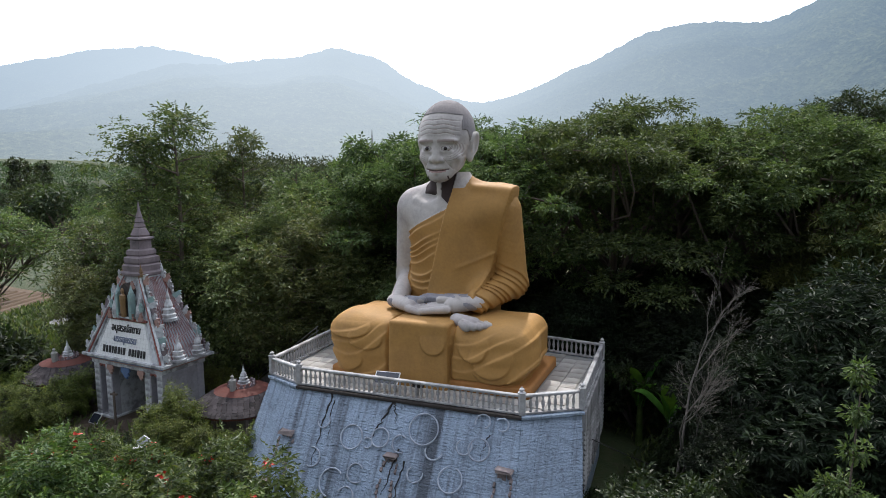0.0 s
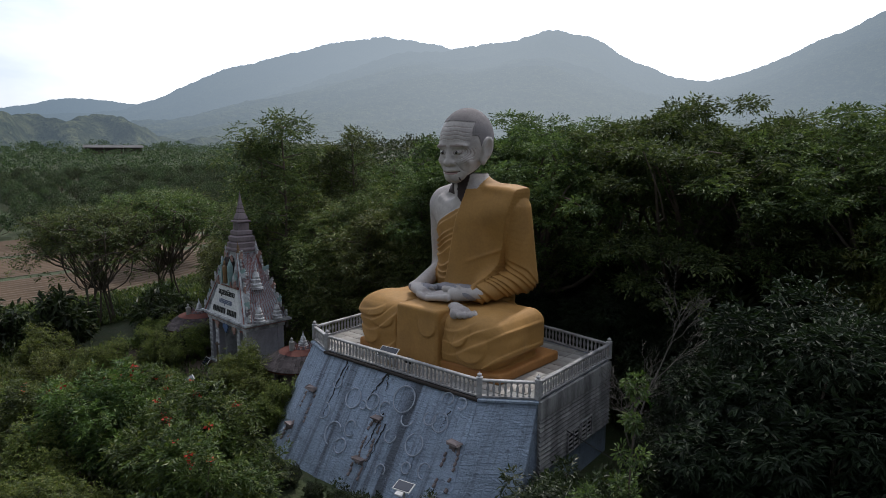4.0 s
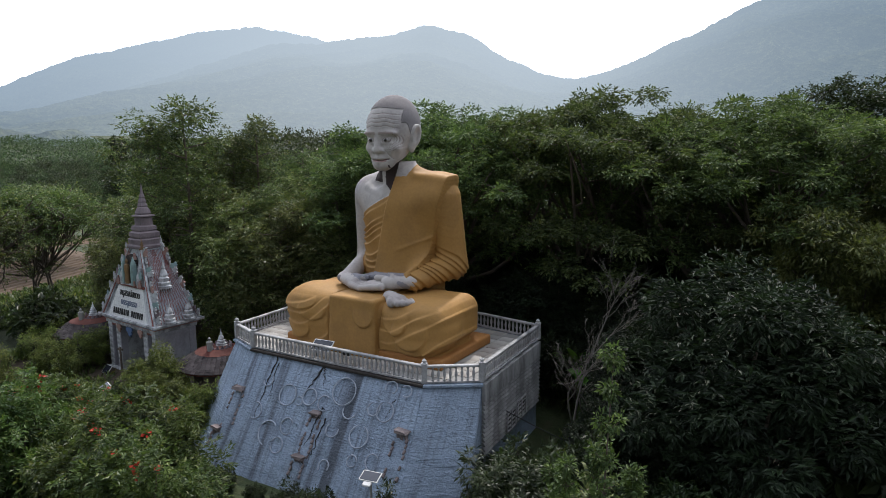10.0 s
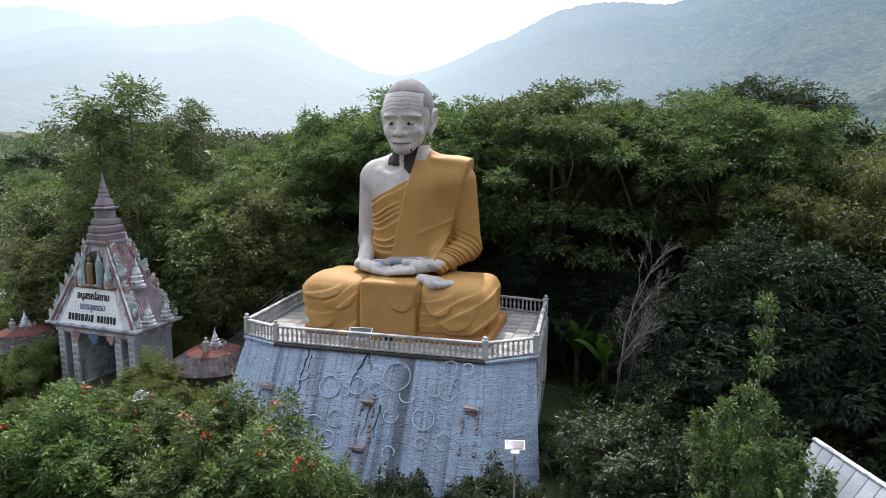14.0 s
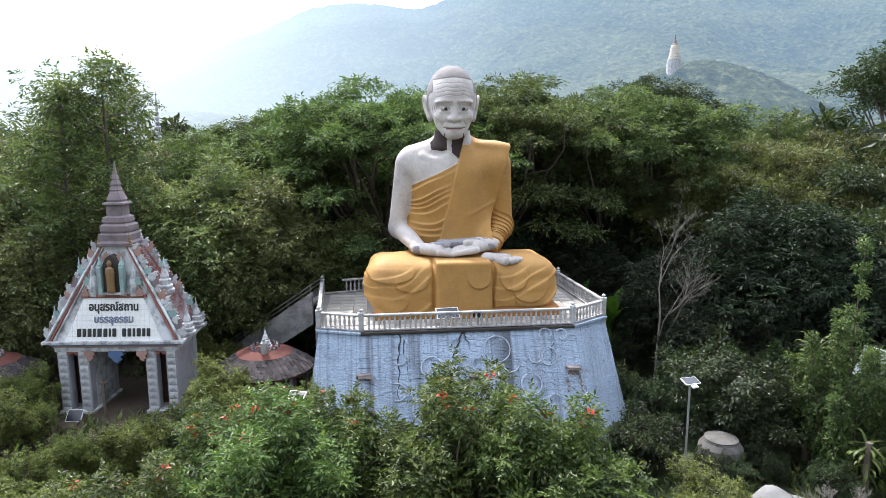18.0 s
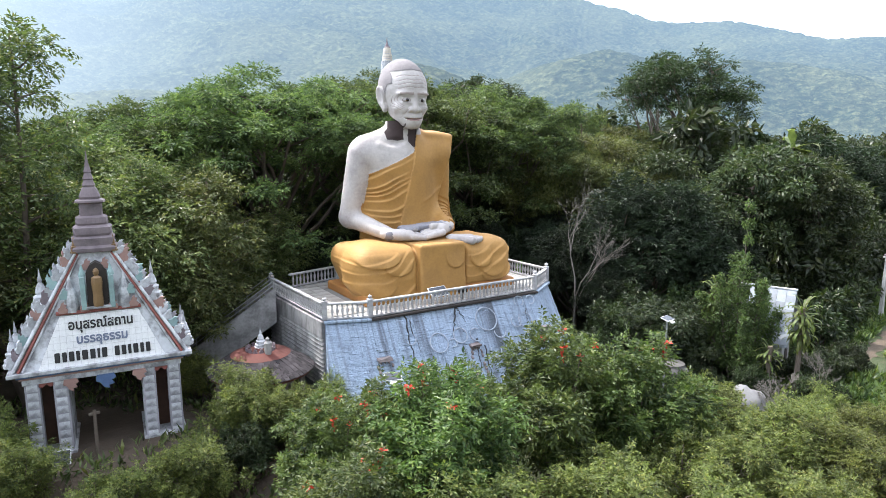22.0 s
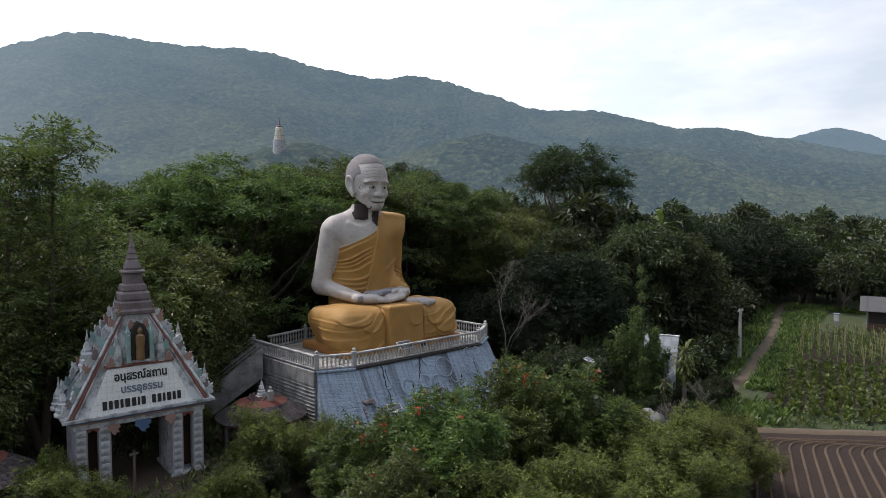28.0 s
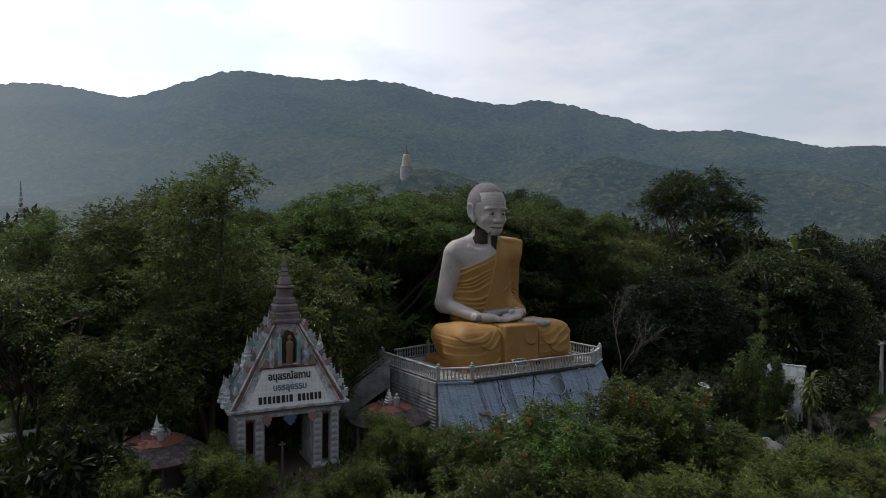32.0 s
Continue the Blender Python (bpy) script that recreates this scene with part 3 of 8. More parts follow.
# ---- terrace: battered plinth, side walls, tiled floor, balustrade ----
TOP = 4.95     # terrace level
CORNERS = [(-4.4, 0.0), (4.25, 0.1), (6.0, 1.3), (5.72, 7.3), (1.65, 8.0), (-2.7, 7.5), (-6.4, 6.5), (-6.1, 0.6)]
FEET = {7: (-6.75, -1.75), 0: (-4.75, -2.80), 1: (4.65, -2.72), 2: (6.55, -1.0)}
FOOT_Z = 0.45


def make_terrace():
    # solid core, closed on all sides
    top = [(x, y, TOP - 0.02) for x, y in CORNERS]
    low = [(*FEET.get(i, CORNERS[i]), FOOT_Z) for i in range(8)]
    bm = bmesh.new()
    back = {7: (0.06, 0.16), 0: (0.03, 0.16), 1: (-0.03, 0.16), 2: (-0.06, 0.12)}
    tv, lv = ([bm.verts.new((v[0] + back.get(i, (0, 0))[0], v[1] + back.get(i, (0, 0))[1], v[2])) for i, v in enumerate(row)] for row in (top, low))
    bm.faces.new(tv)
    bm.faces.new(list(reversed(lv)))
    for i in range(8):
        j = (i + 1) % 8
        if i == 2:
            k = bm.verts.new((6.0, 1.3, FOOT_Z))
            bm.faces.new((tv[2], lv[2], k))
            bm.faces.new((tv[2], k, lv[3], tv[3]))
        elif i == 6:
            k = bm.verts.new((-6.1, 0.6, FOOT_Z))
            bm.faces.new((tv[7], k, lv[7]))
            bm.faces.new((tv[6], lv[6], k, tv[7]))
        else:
            bm.faces.new((tv[i], lv[i], lv[j], tv[j]))
    bmesh.ops.recalc_face_normals(bm, faces=bm.faces)
    base = thing("terrace", label="stepped blue-washed masonry plinth carrying the seated figure", category="plinth", kind="structure")
    part("core", bm, M_BLUEWALL, base)

    # rough painted courses on the three battered faces
    rng = random.Random(4)

    def courses(a, b, c, d, rows, piece_w):
        """Courses of rough blocks on the face a-b (top) d-c (foot)."""
        a, b, c, d = (Vector(v) for v in (a, b, c, d))
        nrm = (b - a).cross(d - a).normalized()
        if nrm.y > 0:
            nrm = -nrm
        verts, faces = [], []
        for r in range(rows):
            t0, t1 = (r + 0.015) / rows, (r + 0.985) / rows
            l0, r0, l1, r1 = a.lerp(d, t0), b.lerp(c, t0), a.lerp(d, t1), b.lerp(c, t1)
            width = (r0 - l0).length
            s = 0.0
            lift = rng.uniform(-0.004, 0.004)
            while s < 1:
                e = min(1.0, s + piece_w * rng.uniform(0.55, 1.6) / width)
                g = 0.002 / width
                out = 0.028 + lift + rng.uniform(-0.005, 0.005) + (0.02 if rng.random() < 0.05 else 0)
                k = len(verts)
                q = [l0.lerp(r0, s + g), l0.lerp(r0, e - g), l1.lerp(r1, e - g), l1.lerp(r1, s + g)]
                wob = [nrm * (out + rng.uniform(-0.006, 0.006)) for _ in q]
                verts += [v - nrm * 0.14 for v in q]
                verts += [v + w + Vector((rng.uniform(-0.01, 0.01), 0, rng.uniform(-0.007, 0.007))) for v, w in zip(q, wob)]
                faces += [(k + 4, k + 5, k + 6, k + 7), (k, k + 1, k + 5, k + 4), (k + 1, k + 2, k + 6, k + 5), (k + 2, k + 3, k + 7, k + 6), (k + 3, k, k + 4, k + 7)]
                s = e
        ob = new("brickwork", mesh_of("brickwork", verts, faces, M_BLUEWALL))
        ob.parent = base
        tagged(ob, "rough pale-blue painted brick courses with dark streaks", kind="stuff")

    for i, j in ((7, 0), (0, 1), (1, 2)):
        courses(top[i], top[j], low[j], low[i], 54, 0.4)
    courses(top[2], (6.0, 1.3, TOP - 0.02), (6.0, 1.3, FOOT_Z), low[2], 40, 0.4)
    courses((-6.1, 0.6, TOP - 0.02), top[7], low[7], (-6.1, 0.6, FOOT_Z), 40, 0.4)

    # side walls: overlapping horizontal rows
    def rows_on(p, q):
        p, q = Vector((*p, 0)), Vector((*q, 0))
        along = (q - p).normalized()
        outw = Vector((1, 0, 0)) if p.x > 0 else Vector((-1, 0, 0))
        n = 12
        for r in range(n):
            z0 = 2.05 + r * (2.15 / n)
            bm = bmesh.new()
            steps = 18
            ring = []
            for k in range(steps + 1):
                c = p.lerp(q, k / steps)
                sway = 0.012 * math.sin(k * 1.7 + r)
                ring.append([bm.verts.new(c + outw * o + Vector((0, 0, z))) for o, z in ((0.0, z0 + 0.02), (0.13 + sway, z0 + 0.01), (0.15 + sway, z0 + 0.05), (0.05, z0 + 0.175), (0.0, z0 + 0.18))])
            for a, b in zip(ring, ring[1:]):
                for m in range(4):
                    bm.faces.new((a[m], b[m], b[m + 1], a[m + 1]))
            bm.faces.new(ring[0])
            bm.faces.new(ring[-1])
            bmesh.ops.recalc_face_normals(bm, faces=bm.faces)
            part("siding_row", bm, M_SIDEWALL, base)
        bm = bmesh.new()
        mid = (p + q) / 2
        add_box(bm, 0, 0, 0, (q - p).length, 0.16, 0.72, 0.02, Matrix.Translation(mid + outw * 0.07 + Vector((0, 0, 4.53))) @ Matrix.Rotation(math.atan2(along.y, along.x), 4, "Z"))
        part("fascia", bm, M_SIDEWALL, base, "stained plaster band under the balustrade")

    rows_on((6.0, 1.3), (5.72, 7.3))
    rows_on((-6.1, 0.6), (-6.4, 6.5))
    # dark gutter line under the front rail
    for i, j in ((7, 0), (0, 1), (1, 2)):
        a, b = Vector((*CORNERS[i], TOP)), Vector((*CORNERS[j], TOP))
        d = b - a
        bm = bmesh.new()
        add_box(bm, 0, 0, 0, d.length + 0.1, 0.36, 0.11, 0.02, Matrix.Translation((a + b) / 2 + Vector((0, -0.03, -0.065))) @ Matrix.Rotation(math.atan2(d.y, d.x), 4, "Z"))
        part("coping", bm, M_DARK if i == 0 else M_BLUEWALL, base)
    return base


terrace = make_terrace()


def on_slope(x, z, out=0.0):
    """A point on the middle battered face."""
    k = 2.80 / (TOP - FOOT_Z)
    n = Vector((0, -1.0, k)).normalized()
    return Vector((x, 0.02 - k * (TOP - z), z)) + n * (0.04 + out)


rng_box = random.Random(12)


def make_reliefs():
    """Moulded rings and scrolls on the front face."""
    rings = [(0.98, 4.16, 0.53, 1.0), (0.23, 3.67, 0.33, 0.7), (-0.56, 3.73, 0.33, 1.0), (-1.67, 3.61, 0.42, 1.0), (-1.0, 3.5, 0.2, 0.7), (2.24, 2.93, 0.41, 0.9), (0.96, 2.91, 0.31, 0.7),
             (-1.18, 2.65, 0.36, 0.8), (-2.0, 2.29, 0.53, 0.6), (3.04, 4.62, 0.28, 0.75), (3.7, 4.6, 0.24, 0.75), (3.04, 3.85, 0.36, 0.9), (2.5, 3.87, 0.3, 0.75), (2.27, 2.18, 0.21, 0.9),
             (3.13, 2.34, 0.32, 0.65), (1.14, 1.79, 0.26, 0.7), (-1.37, 1.96, 0.3, 0.9), (-3.05, 2.81, 0.38, 0.6), (-2.94, 3.93, 0.28, 0.6), (1.46, 3.63, 0.35, 0.5)]
    k = 2.80 / (TOP - FOOT_Z)
    down = Vector((0, -k, -1)).normalized()
    for n, (x, z, r, turn) in enumerate(rings):
        path = []
        count = 26
        for i in range(count + 1):
            a = 2 * math.pi * turn * i / count + n
            rr = r * (1.0 - (0.25 * i / count if turn < 0.9 else 0))
            c = on_slope(x, z, 0.02) + Vector((1, 0, 0)) * rr * math.cos(a) + down * rr * math.sin(a)
            path.append((c.x, c.y, c.z, 0.028 + 0.008 * math.sin(5 * i + n)))
        piece("relief_ring", tube_mesh("relief_ring", [path], M_RELIEF, 6), terrace)
    for x, z, s in ((-4.3, 3.5, 0.6), (0.0, 3.35, 0.5), (-0.1, 1.9, 0.55), (4.0, 3.5, 0.55), (-4.75, 2.0, 0.45)):
        c = on_slope(x, z, 0.0)
        bm = bmesh.new()
        add_box(bm, c.x, c.y - 0.02, c.z - 0.04, s * 0.95, 0.46, 0.10, 0.02)
        for side in (-1, 0, 1):
            add_box(bm, c.x + side * s * 0.3, c.y + 0.04, c.z - 0.22, s * 0.26, 0.34, 0.30 - 0.06 * side, 0.03)
        for v in bm.verts:
            v.co += Vector((rng_box.uniform(-1, 1), rng_box.uniform(-1, 1), rng_box.uniform(-1, 1))) * 0.045
        part("spout_box", bm, M_BOX, terrace, "crumbling concrete spout box")
        # broken brick edging down either side of the outlet
        for side in (-1, 1):
            for n in range(int((z - 0.9) * 0.55 / 0.16)):
                if rng_box.random() < 0.22:
                    continue
                p = on_slope(x + side * s * 0.48 + rng_box.uniform(-0.03, 0.03), z - 0.32 - 0.16 * n, -0.03)
                bm = bmesh.new()
                add_box(bm, 0, 0, 0, rng_box.uniform(0.06, 0.1), 0.17, rng_box.uniform(0.08, 0.13), 0.012, Matrix.Translation(p) @ Matrix.Rotation(math.atan(k), 4, "X"))
                part("brick", bm, M_BOX, terrace)


make_reliefs()


def make_cracks():
    """Black cracks and damp runs below the front rail."""
    rng = random.Random(31)
    for x, z1, x1, z0, r in ((-0.29, 4.9, -0.94, 3.67, 0.05), (-0.32, 4.8, -0.1, 4.2, 0.03), (-2.9, 4.85, -3.0, 2.6, 0.04), (-2.75, 4.6, -2.6, 3.4, 0.025), (3.3, 4.3, 3.1, 3.5, 0.02), (0.25, 3.5, -0.05, 2.2, 0.035), (0.5, 3.2, 0.35, 1.6, 0.03)):
        path, n = [], 16
        for k in range(n):
            f = k / (n - 1)
            p = on_slope(x + (x1 - x) * f + rng.uniform(-0.06, 0.06), z1 + (z0 - z1) * f, -0.005)
            path.append((p.x, p.y, p.z, r * (1 - 0.7 * f) * rng.uniform(0.6, 1.2)))
        piece("crack", tube_mesh("crack", [path], M_BLACK, 5), terrace)


make_cracks()


def make_floor_tiles():
    """Square tiles on the terrace, each with its own edges, around the statue."""
    poly = [Vector((x * 0.985, 3.9 + (y - 3.9) * 0.97)) for x, y in CORNERS]

    def inside(px, py):
        ok = True
        for a, b in zip(poly, poly[1:] + poly[:1]):
            if (b.x - a.x) * (py - a.y) - (b.y - a.y) * (px - a.x) < 0:
                ok = False
        return ok
    rng = random.Random(7)
    bm = box_bm(0, 0, 0, 0.585, 0.585, 0.04, 0.008)
    me = bpy.data.meshes.new("floor_tile")
    bm.to_mesh(me)
    bm.free()
    me.materials.append(M_FLOOR)
    n = 0
    for i in range(22):
        for j in range(16):
            x, y = -6.3 + 0.6 * i, -0.1 + 0.6 * j
            if all(inside(x + dx, y + dy) for dx in (-0.3, 0.3) for dy in (-0.3, 0.3)) and not (-4.3 < x < 4.1 and 1.5 < y < 5.6) and n < 295:
                piece("floor_tile", me, terrace, pose(x, y, TOP + 0.012 + rng.uniform(-0.004, 0.004), rng.uniform(-0.4, 0.4), rng.uniform(-0.4, 0.4)))
                n += 1
    bm = bmesh.new()
    bm.faces.new([bm.verts.new((p.x, p.y, TOP - 0.002)) for p in poly])
    part("floor_bed", bm, M_CONCRETE, terrace, "worn pale screed between the tiles")


def make_balustrades():
    prof = [(0.05, 0.0), (0.05, 0.05), (0.03, 0.08), (0.052, 0.2), (0.062, 0.27), (0.045, 0.36), (0.028, 0.43), (0.045, 0.47), (0.05, 0.52)]
    bm = lathe_bm(prof, 8)
    bal = bpy.data.meshes.new("baluster")
    bm.to_mesh(bal)
    bm.free()
    bal.materials.append(M_RAIL)
    bm = bmesh.new()
    add_box(bm, 0, 0, 0.37, 0.2, 0.2, 0.74, 0.015)
    cap = lathe_bm([(0.13, 0.74), (0.14, 0.77), (0.06, 0.79), (0.05, 0.81), (0.095, 0.85), (0.085, 0.89), (0.03, 0.93), (0.008, 0.97)], 10)
    tmp = bpy.data.meshes.new("t")
    cap.to_mesh(tmp)
    cap.free()
    bm.from_mesh(tmp)
    bpy.data.meshes.remove(tmp)
    post = bpy.data.meshes.new("rail_post")
    bm.to_mesh(post)
    bm.free()
    post.materials.append(M_RAIL)
    for i in range(8):
        a, b = Vector((*CORNERS[i], TOP)), Vector((*CORNERS[(i + 1) % 8], TOP))
        d = b - a
        ang = math.degrees(math.atan2(d.y, d.x))
        t = thing("balustrade", a, ang, label="stained white cement balustrade with turned balusters along the terrace edge", category="balustrade", group="terrace balustrade")
        piece("rail_post", post, t, label="square post with bud-shaped finial")
        gap = 0.0
        if i == 5:
            gap = 0.9
        length = d.length
        part("bottom_rail", box_bm(length / 2, 0, 0.05, length - 0.18, 0.16, 0.07, 0.01), M_RAIL, t)
        part("top_rail", box_bm((length - gap) / 2, 0, 0.65, length - 0.18 - gap, 0.17, 0.09, 0.02), M_RAIL, t)
        n = int((length - gap - 0.3) / 0.205)
        for k in range(n):
            piece("baluster", bal, t, pose(0.2 + (k + 0.5) * (length - gap - 0.4) / n, 0, 0.085))


make_balustrades()


# ---- windows in the east side wall ----
def make_window(y0, y1, z0, z1):
    x = 6.12 - 0.052 * ((y0 + y1) / 2 - 1.3)
    w = thing("window", (x, (y0 + y1) / 2, (z0 + z1) / 2), 93, label="dark casement window set in the slatted side wall", category="window", group="terrace side windows")
    sx, sz = y1 - y0, z1 - z0
    bm = bmesh.new()
    for cx, cz, bx, bz in ((0, sz / 2, sx, 0.07), (0, -sz / 2, sx, 0.07), (-sx / 2, 0, 0.07, sz), (sx / 2, 0, 0.07, sz), (0, 0, 0.05, sz)):
        add_box(bm, cx, 0, cz, bx, 0.16, bz, 0.008)
    part("window_frame", bm, M_RAIL, w)
    for s in (-1, 1):
        part("pane", box_bm(s * sx / 4, 0.0, 0, sx / 2 - 0.06, 0.02, sz - 0.08), M_GLASS, w)


make_window(3.45, 4.4, 2.1, 2.95)
make_window(4.6, 5.55, 2.15, 3.0)


def make_stair():
    s = thing("stair", (-6.55, 5.55, 0), 166, label="steep concrete stair with steel handrails down the terrace flank", category="stair")
    n = 16
    rise, run = (TOP - 1.75) / n, 0.29
    bm = box_bm(0, 0, 0, run + 0.02, 1.2, rise, 0.01)
    me = bpy.data.meshes.new("step")
    bm.to_mesh(me)
    bm.free()
    me.materials.append(M_CONCRETE)
    for k in range(n):
        piece("step", me, s, pose(run * (k + 0.5), 0, TOP - rise * (k + 0.5)))
    length = n * run
    for side in (-1, 1):
        bm = bmesh.new()
        pts = [(0, TOP + 0.55), (0, TOP - 1.0), (length, 0.9), (length, 2.3)]
        f = [bm.verts.new((x, side * 0.68, z)) for x, z in pts]
        b = [bm.verts.new((x, side * 0.82, z)) for x, z in pts]
        bm.faces.new(f)
        bm.faces.new(list(reversed(b)))
        for i in range(4):
            j = (i + 1) % 4
            bm.faces.new((f[i], b[i], b[j], f[j]))
        bmesh.ops.recalc_face_normals(bm, faces=bm.faces)
        part("parapet", bm, M_PARAPET, s, "mottled grey rendered parapet")
        rails = [[(x, side * 0.75, TOP + h - (TOP - 1.75) * x / length, 0.025) for x in np.linspace(0, length, 5)] for h in (0.72, 0.92)]
        rails += [[(x, side * 0.75, TOP + 0.5 - (TOP - 1.75) * x / length, 0.02), (x, side * 0.75, TOP + 0.93 - (TOP - 1.75) * x / length, 0.02)] for x in np.linspace(0.1, length - 0.1, 5)]
        piece("handrail", tube_mesh("handrail", rails, M_STEEL, 6), s)


make_stair()


# ---- the seated statue: one mesh, shaped as a blended solid ----
def smin(a, b, k):
    h = np.clip(0.5 + 0.5 * (b - a) / k, 0, 1)
    return b + (a - b) * h - k * h * (1 - h)


def sd_capsule(p, a, b, ra, rb, flat=None):
    """Distance to a tapered rod; flat scales the axes of the section."""
    s = np.array(flat if flat else (1, 1, 1), float)
    a, b = np.array(a) / s, np.array(b) / s
    q = [p[i] / s[i] for i in range(3)]
    ab = b - a
    t = np.clip(sum((q[i] - a[i]) * ab[i] for i in range(3)) / (ab @ ab), 0, 1)
    d = np.sqrt(sum((q[i] - a[i] - t * ab[i]) ** 2 for i in range(3)))
    return (d - (ra + (rb - ra) * t)) * s.min()


def sd_ell(p, c, r):
    k = np.sqrt(sum(((p[i] - c[i]) / r[i]) ** 2 for i in range(3)))
    return (k - 1) * min(r)


def sd_box(p, c, h, r):
    q = [np.abs(p[i] - c[i]) - h[i] + r for i in range(3)]
    out = np.sqrt(sum(np.maximum(v, 0) ** 2 for v in q))
    return out + np.minimum(np.maximum(np.maximum(q[0], q[1]), q[2]), 0) - r


def surface_net(field, lo, hi, step):
    """Quads on the zero level of field(x, y, z)."""
    ax = [np.arange(a, b + step, step) for a, b in zip(lo, hi)]
    f = field(np.meshgrid(*ax, indexing="ij")).astype(np.float32)
    n = [s - 1 for s in f.shape]
    inside = f < 0
    total, count = np.zeros((*n, 3), np.float32), np.zeros(n, np.float32)
    cut = []
    for axis in range(3):
        a = [slice(None)] * 3
        b = [slice(None)] * 3
        a[axis], b[axis] = slice(0, -1), slice(1, None)
        fa, fb = f[tuple(a)], f[tuple(b)]
        cross = (fa < 0) != (fb < 0)
        cut.append(cross)
        t = np.where(cross, fa / np.where(cross, fa - fb, 1), 0)
        o1, o2 = [k for k in range(3) if k != axis]
        for d1 in (0, 1):
            for d2 in (0, 1):
                s = [slice(None)] * 3
                s[axis] = slice(0, n[axis])
                s[o1], s[o2] = slice(d1, d1 + n[o1]), slice(d2, d2 + n[o2])
                c = cross[tuple(s)]
                count += c
                total[..., axis] += np.where(c, t[tuple(s)], 0)
                total[..., o1] += c * d1
                total[..., o2] += c * d2
    has = count > 0
    ids = np.full(n, -1, np.int64)
    cells = np.argwhere(has)
    ids[has] = np.arange(len(cells))
    pts = (cells + total[has] / count[has][:, None]) * step + np.array([a[0] for a in ax])
    quads = []
    for axis in range(3):
        o1, o2 = [(1, 2), (2, 0), (0, 1)][axis]
        e = np.argwhere(cut[axis])
        e = e[(e[:, o1] > 0) & (e[:, o2] > 0) & (e[:, o1] < n[o1]) & (e[:, o2] < n[o2])]
        d1, d2 = np.eye(3, dtype=int)[o1], np.eye(3, dtype=int)[o2]
        q = np.stack([ids[tuple((e - a).T)] for a in (d1 + d2, d2, 0 * d1, d1)], -1)
        flip = ~inside[tuple(e.T)]
        q[flip] = q[flip][:, ::-1]
        quads.append(q)
    return pts, np.concatenate(quads)


SX = -0.2


def torso_field(p):
    x, y, z = p
    body = sd_capsule(p, (SX, 5.45, 7.3), (SX, 5.32, 10.75), 1.50, 1.40, (1.30, 0.98, 1.0))
    chest = sd_capsule(p, (SX - 1.72, 5.34, 11.40), (SX + 1.98, 5.34, 11.38), 0.76, 0.80)
    neck = sd_capsule(p, (SX, 5.1, 11.3), (SX - 0.02, 4.88, 12.9), 0.84, 0.76)
    d = smin(body, chest, 0.7)
    d = smin(d, neck, 0.45)
    q = [np.abs(x - SX), y, z]
    d = smin(d, sd_capsule(q, (0.45, 5.25, 12.10), (1.75, 5.35, 11.66), 0.56, 0.52), 0.25)   # shoulder muscle
    bone = sd_capsule(p, (SX - 1.35, 4.62, 11.72), (SX - 0.25, 4.28, 11.36), 0.10, 0.12)
    d = smin(d, bone, 0.22)
    return -smin(-d, sd_ell(p, (SX - 0.72, 4.30, 11.90), (0.42, 0.22, 0.16)), 0.15)


def sash_mask(x, y, z):
    """The flat cloth over the shoulder: soft mask, 1 on it."""
    left = -0.92 + (z - 7.8) * 0.245
    right = 1.50 + np.maximum(z - 8.2, 0) * 0.27
    return sstep(0, 0.05, x - left) * sstep(0, 0.05, right - x) * sstep(5.95, 5.6, y)


def swag(u, k):
    """Cloth folds with a soft rising side and a sharp drop, 0 to 1, unevenly spaced."""
    f = np.mod(u * k + 0.30 * np.sin(1.7 * u * k) + 0.22 * np.sin(0.83 * u * k + 1.0), 1.0)
    return f ** 1.7 * sstep(1.0, 0.86, f)


def shell_fold(p, cx, cz, rx, rz):
    """A hanging lip of cloth: nothing at its top, proud along its lower rim."""
    x, y, z = p
    r = np.hypot((x - cx) / rx, (z - cz) / rz)
    return sstep(1.0, 0.90, r) * np.clip(0.55 - (z - cz) / rz, 0, 1.3) * sstep(2.9, 2.3, y)


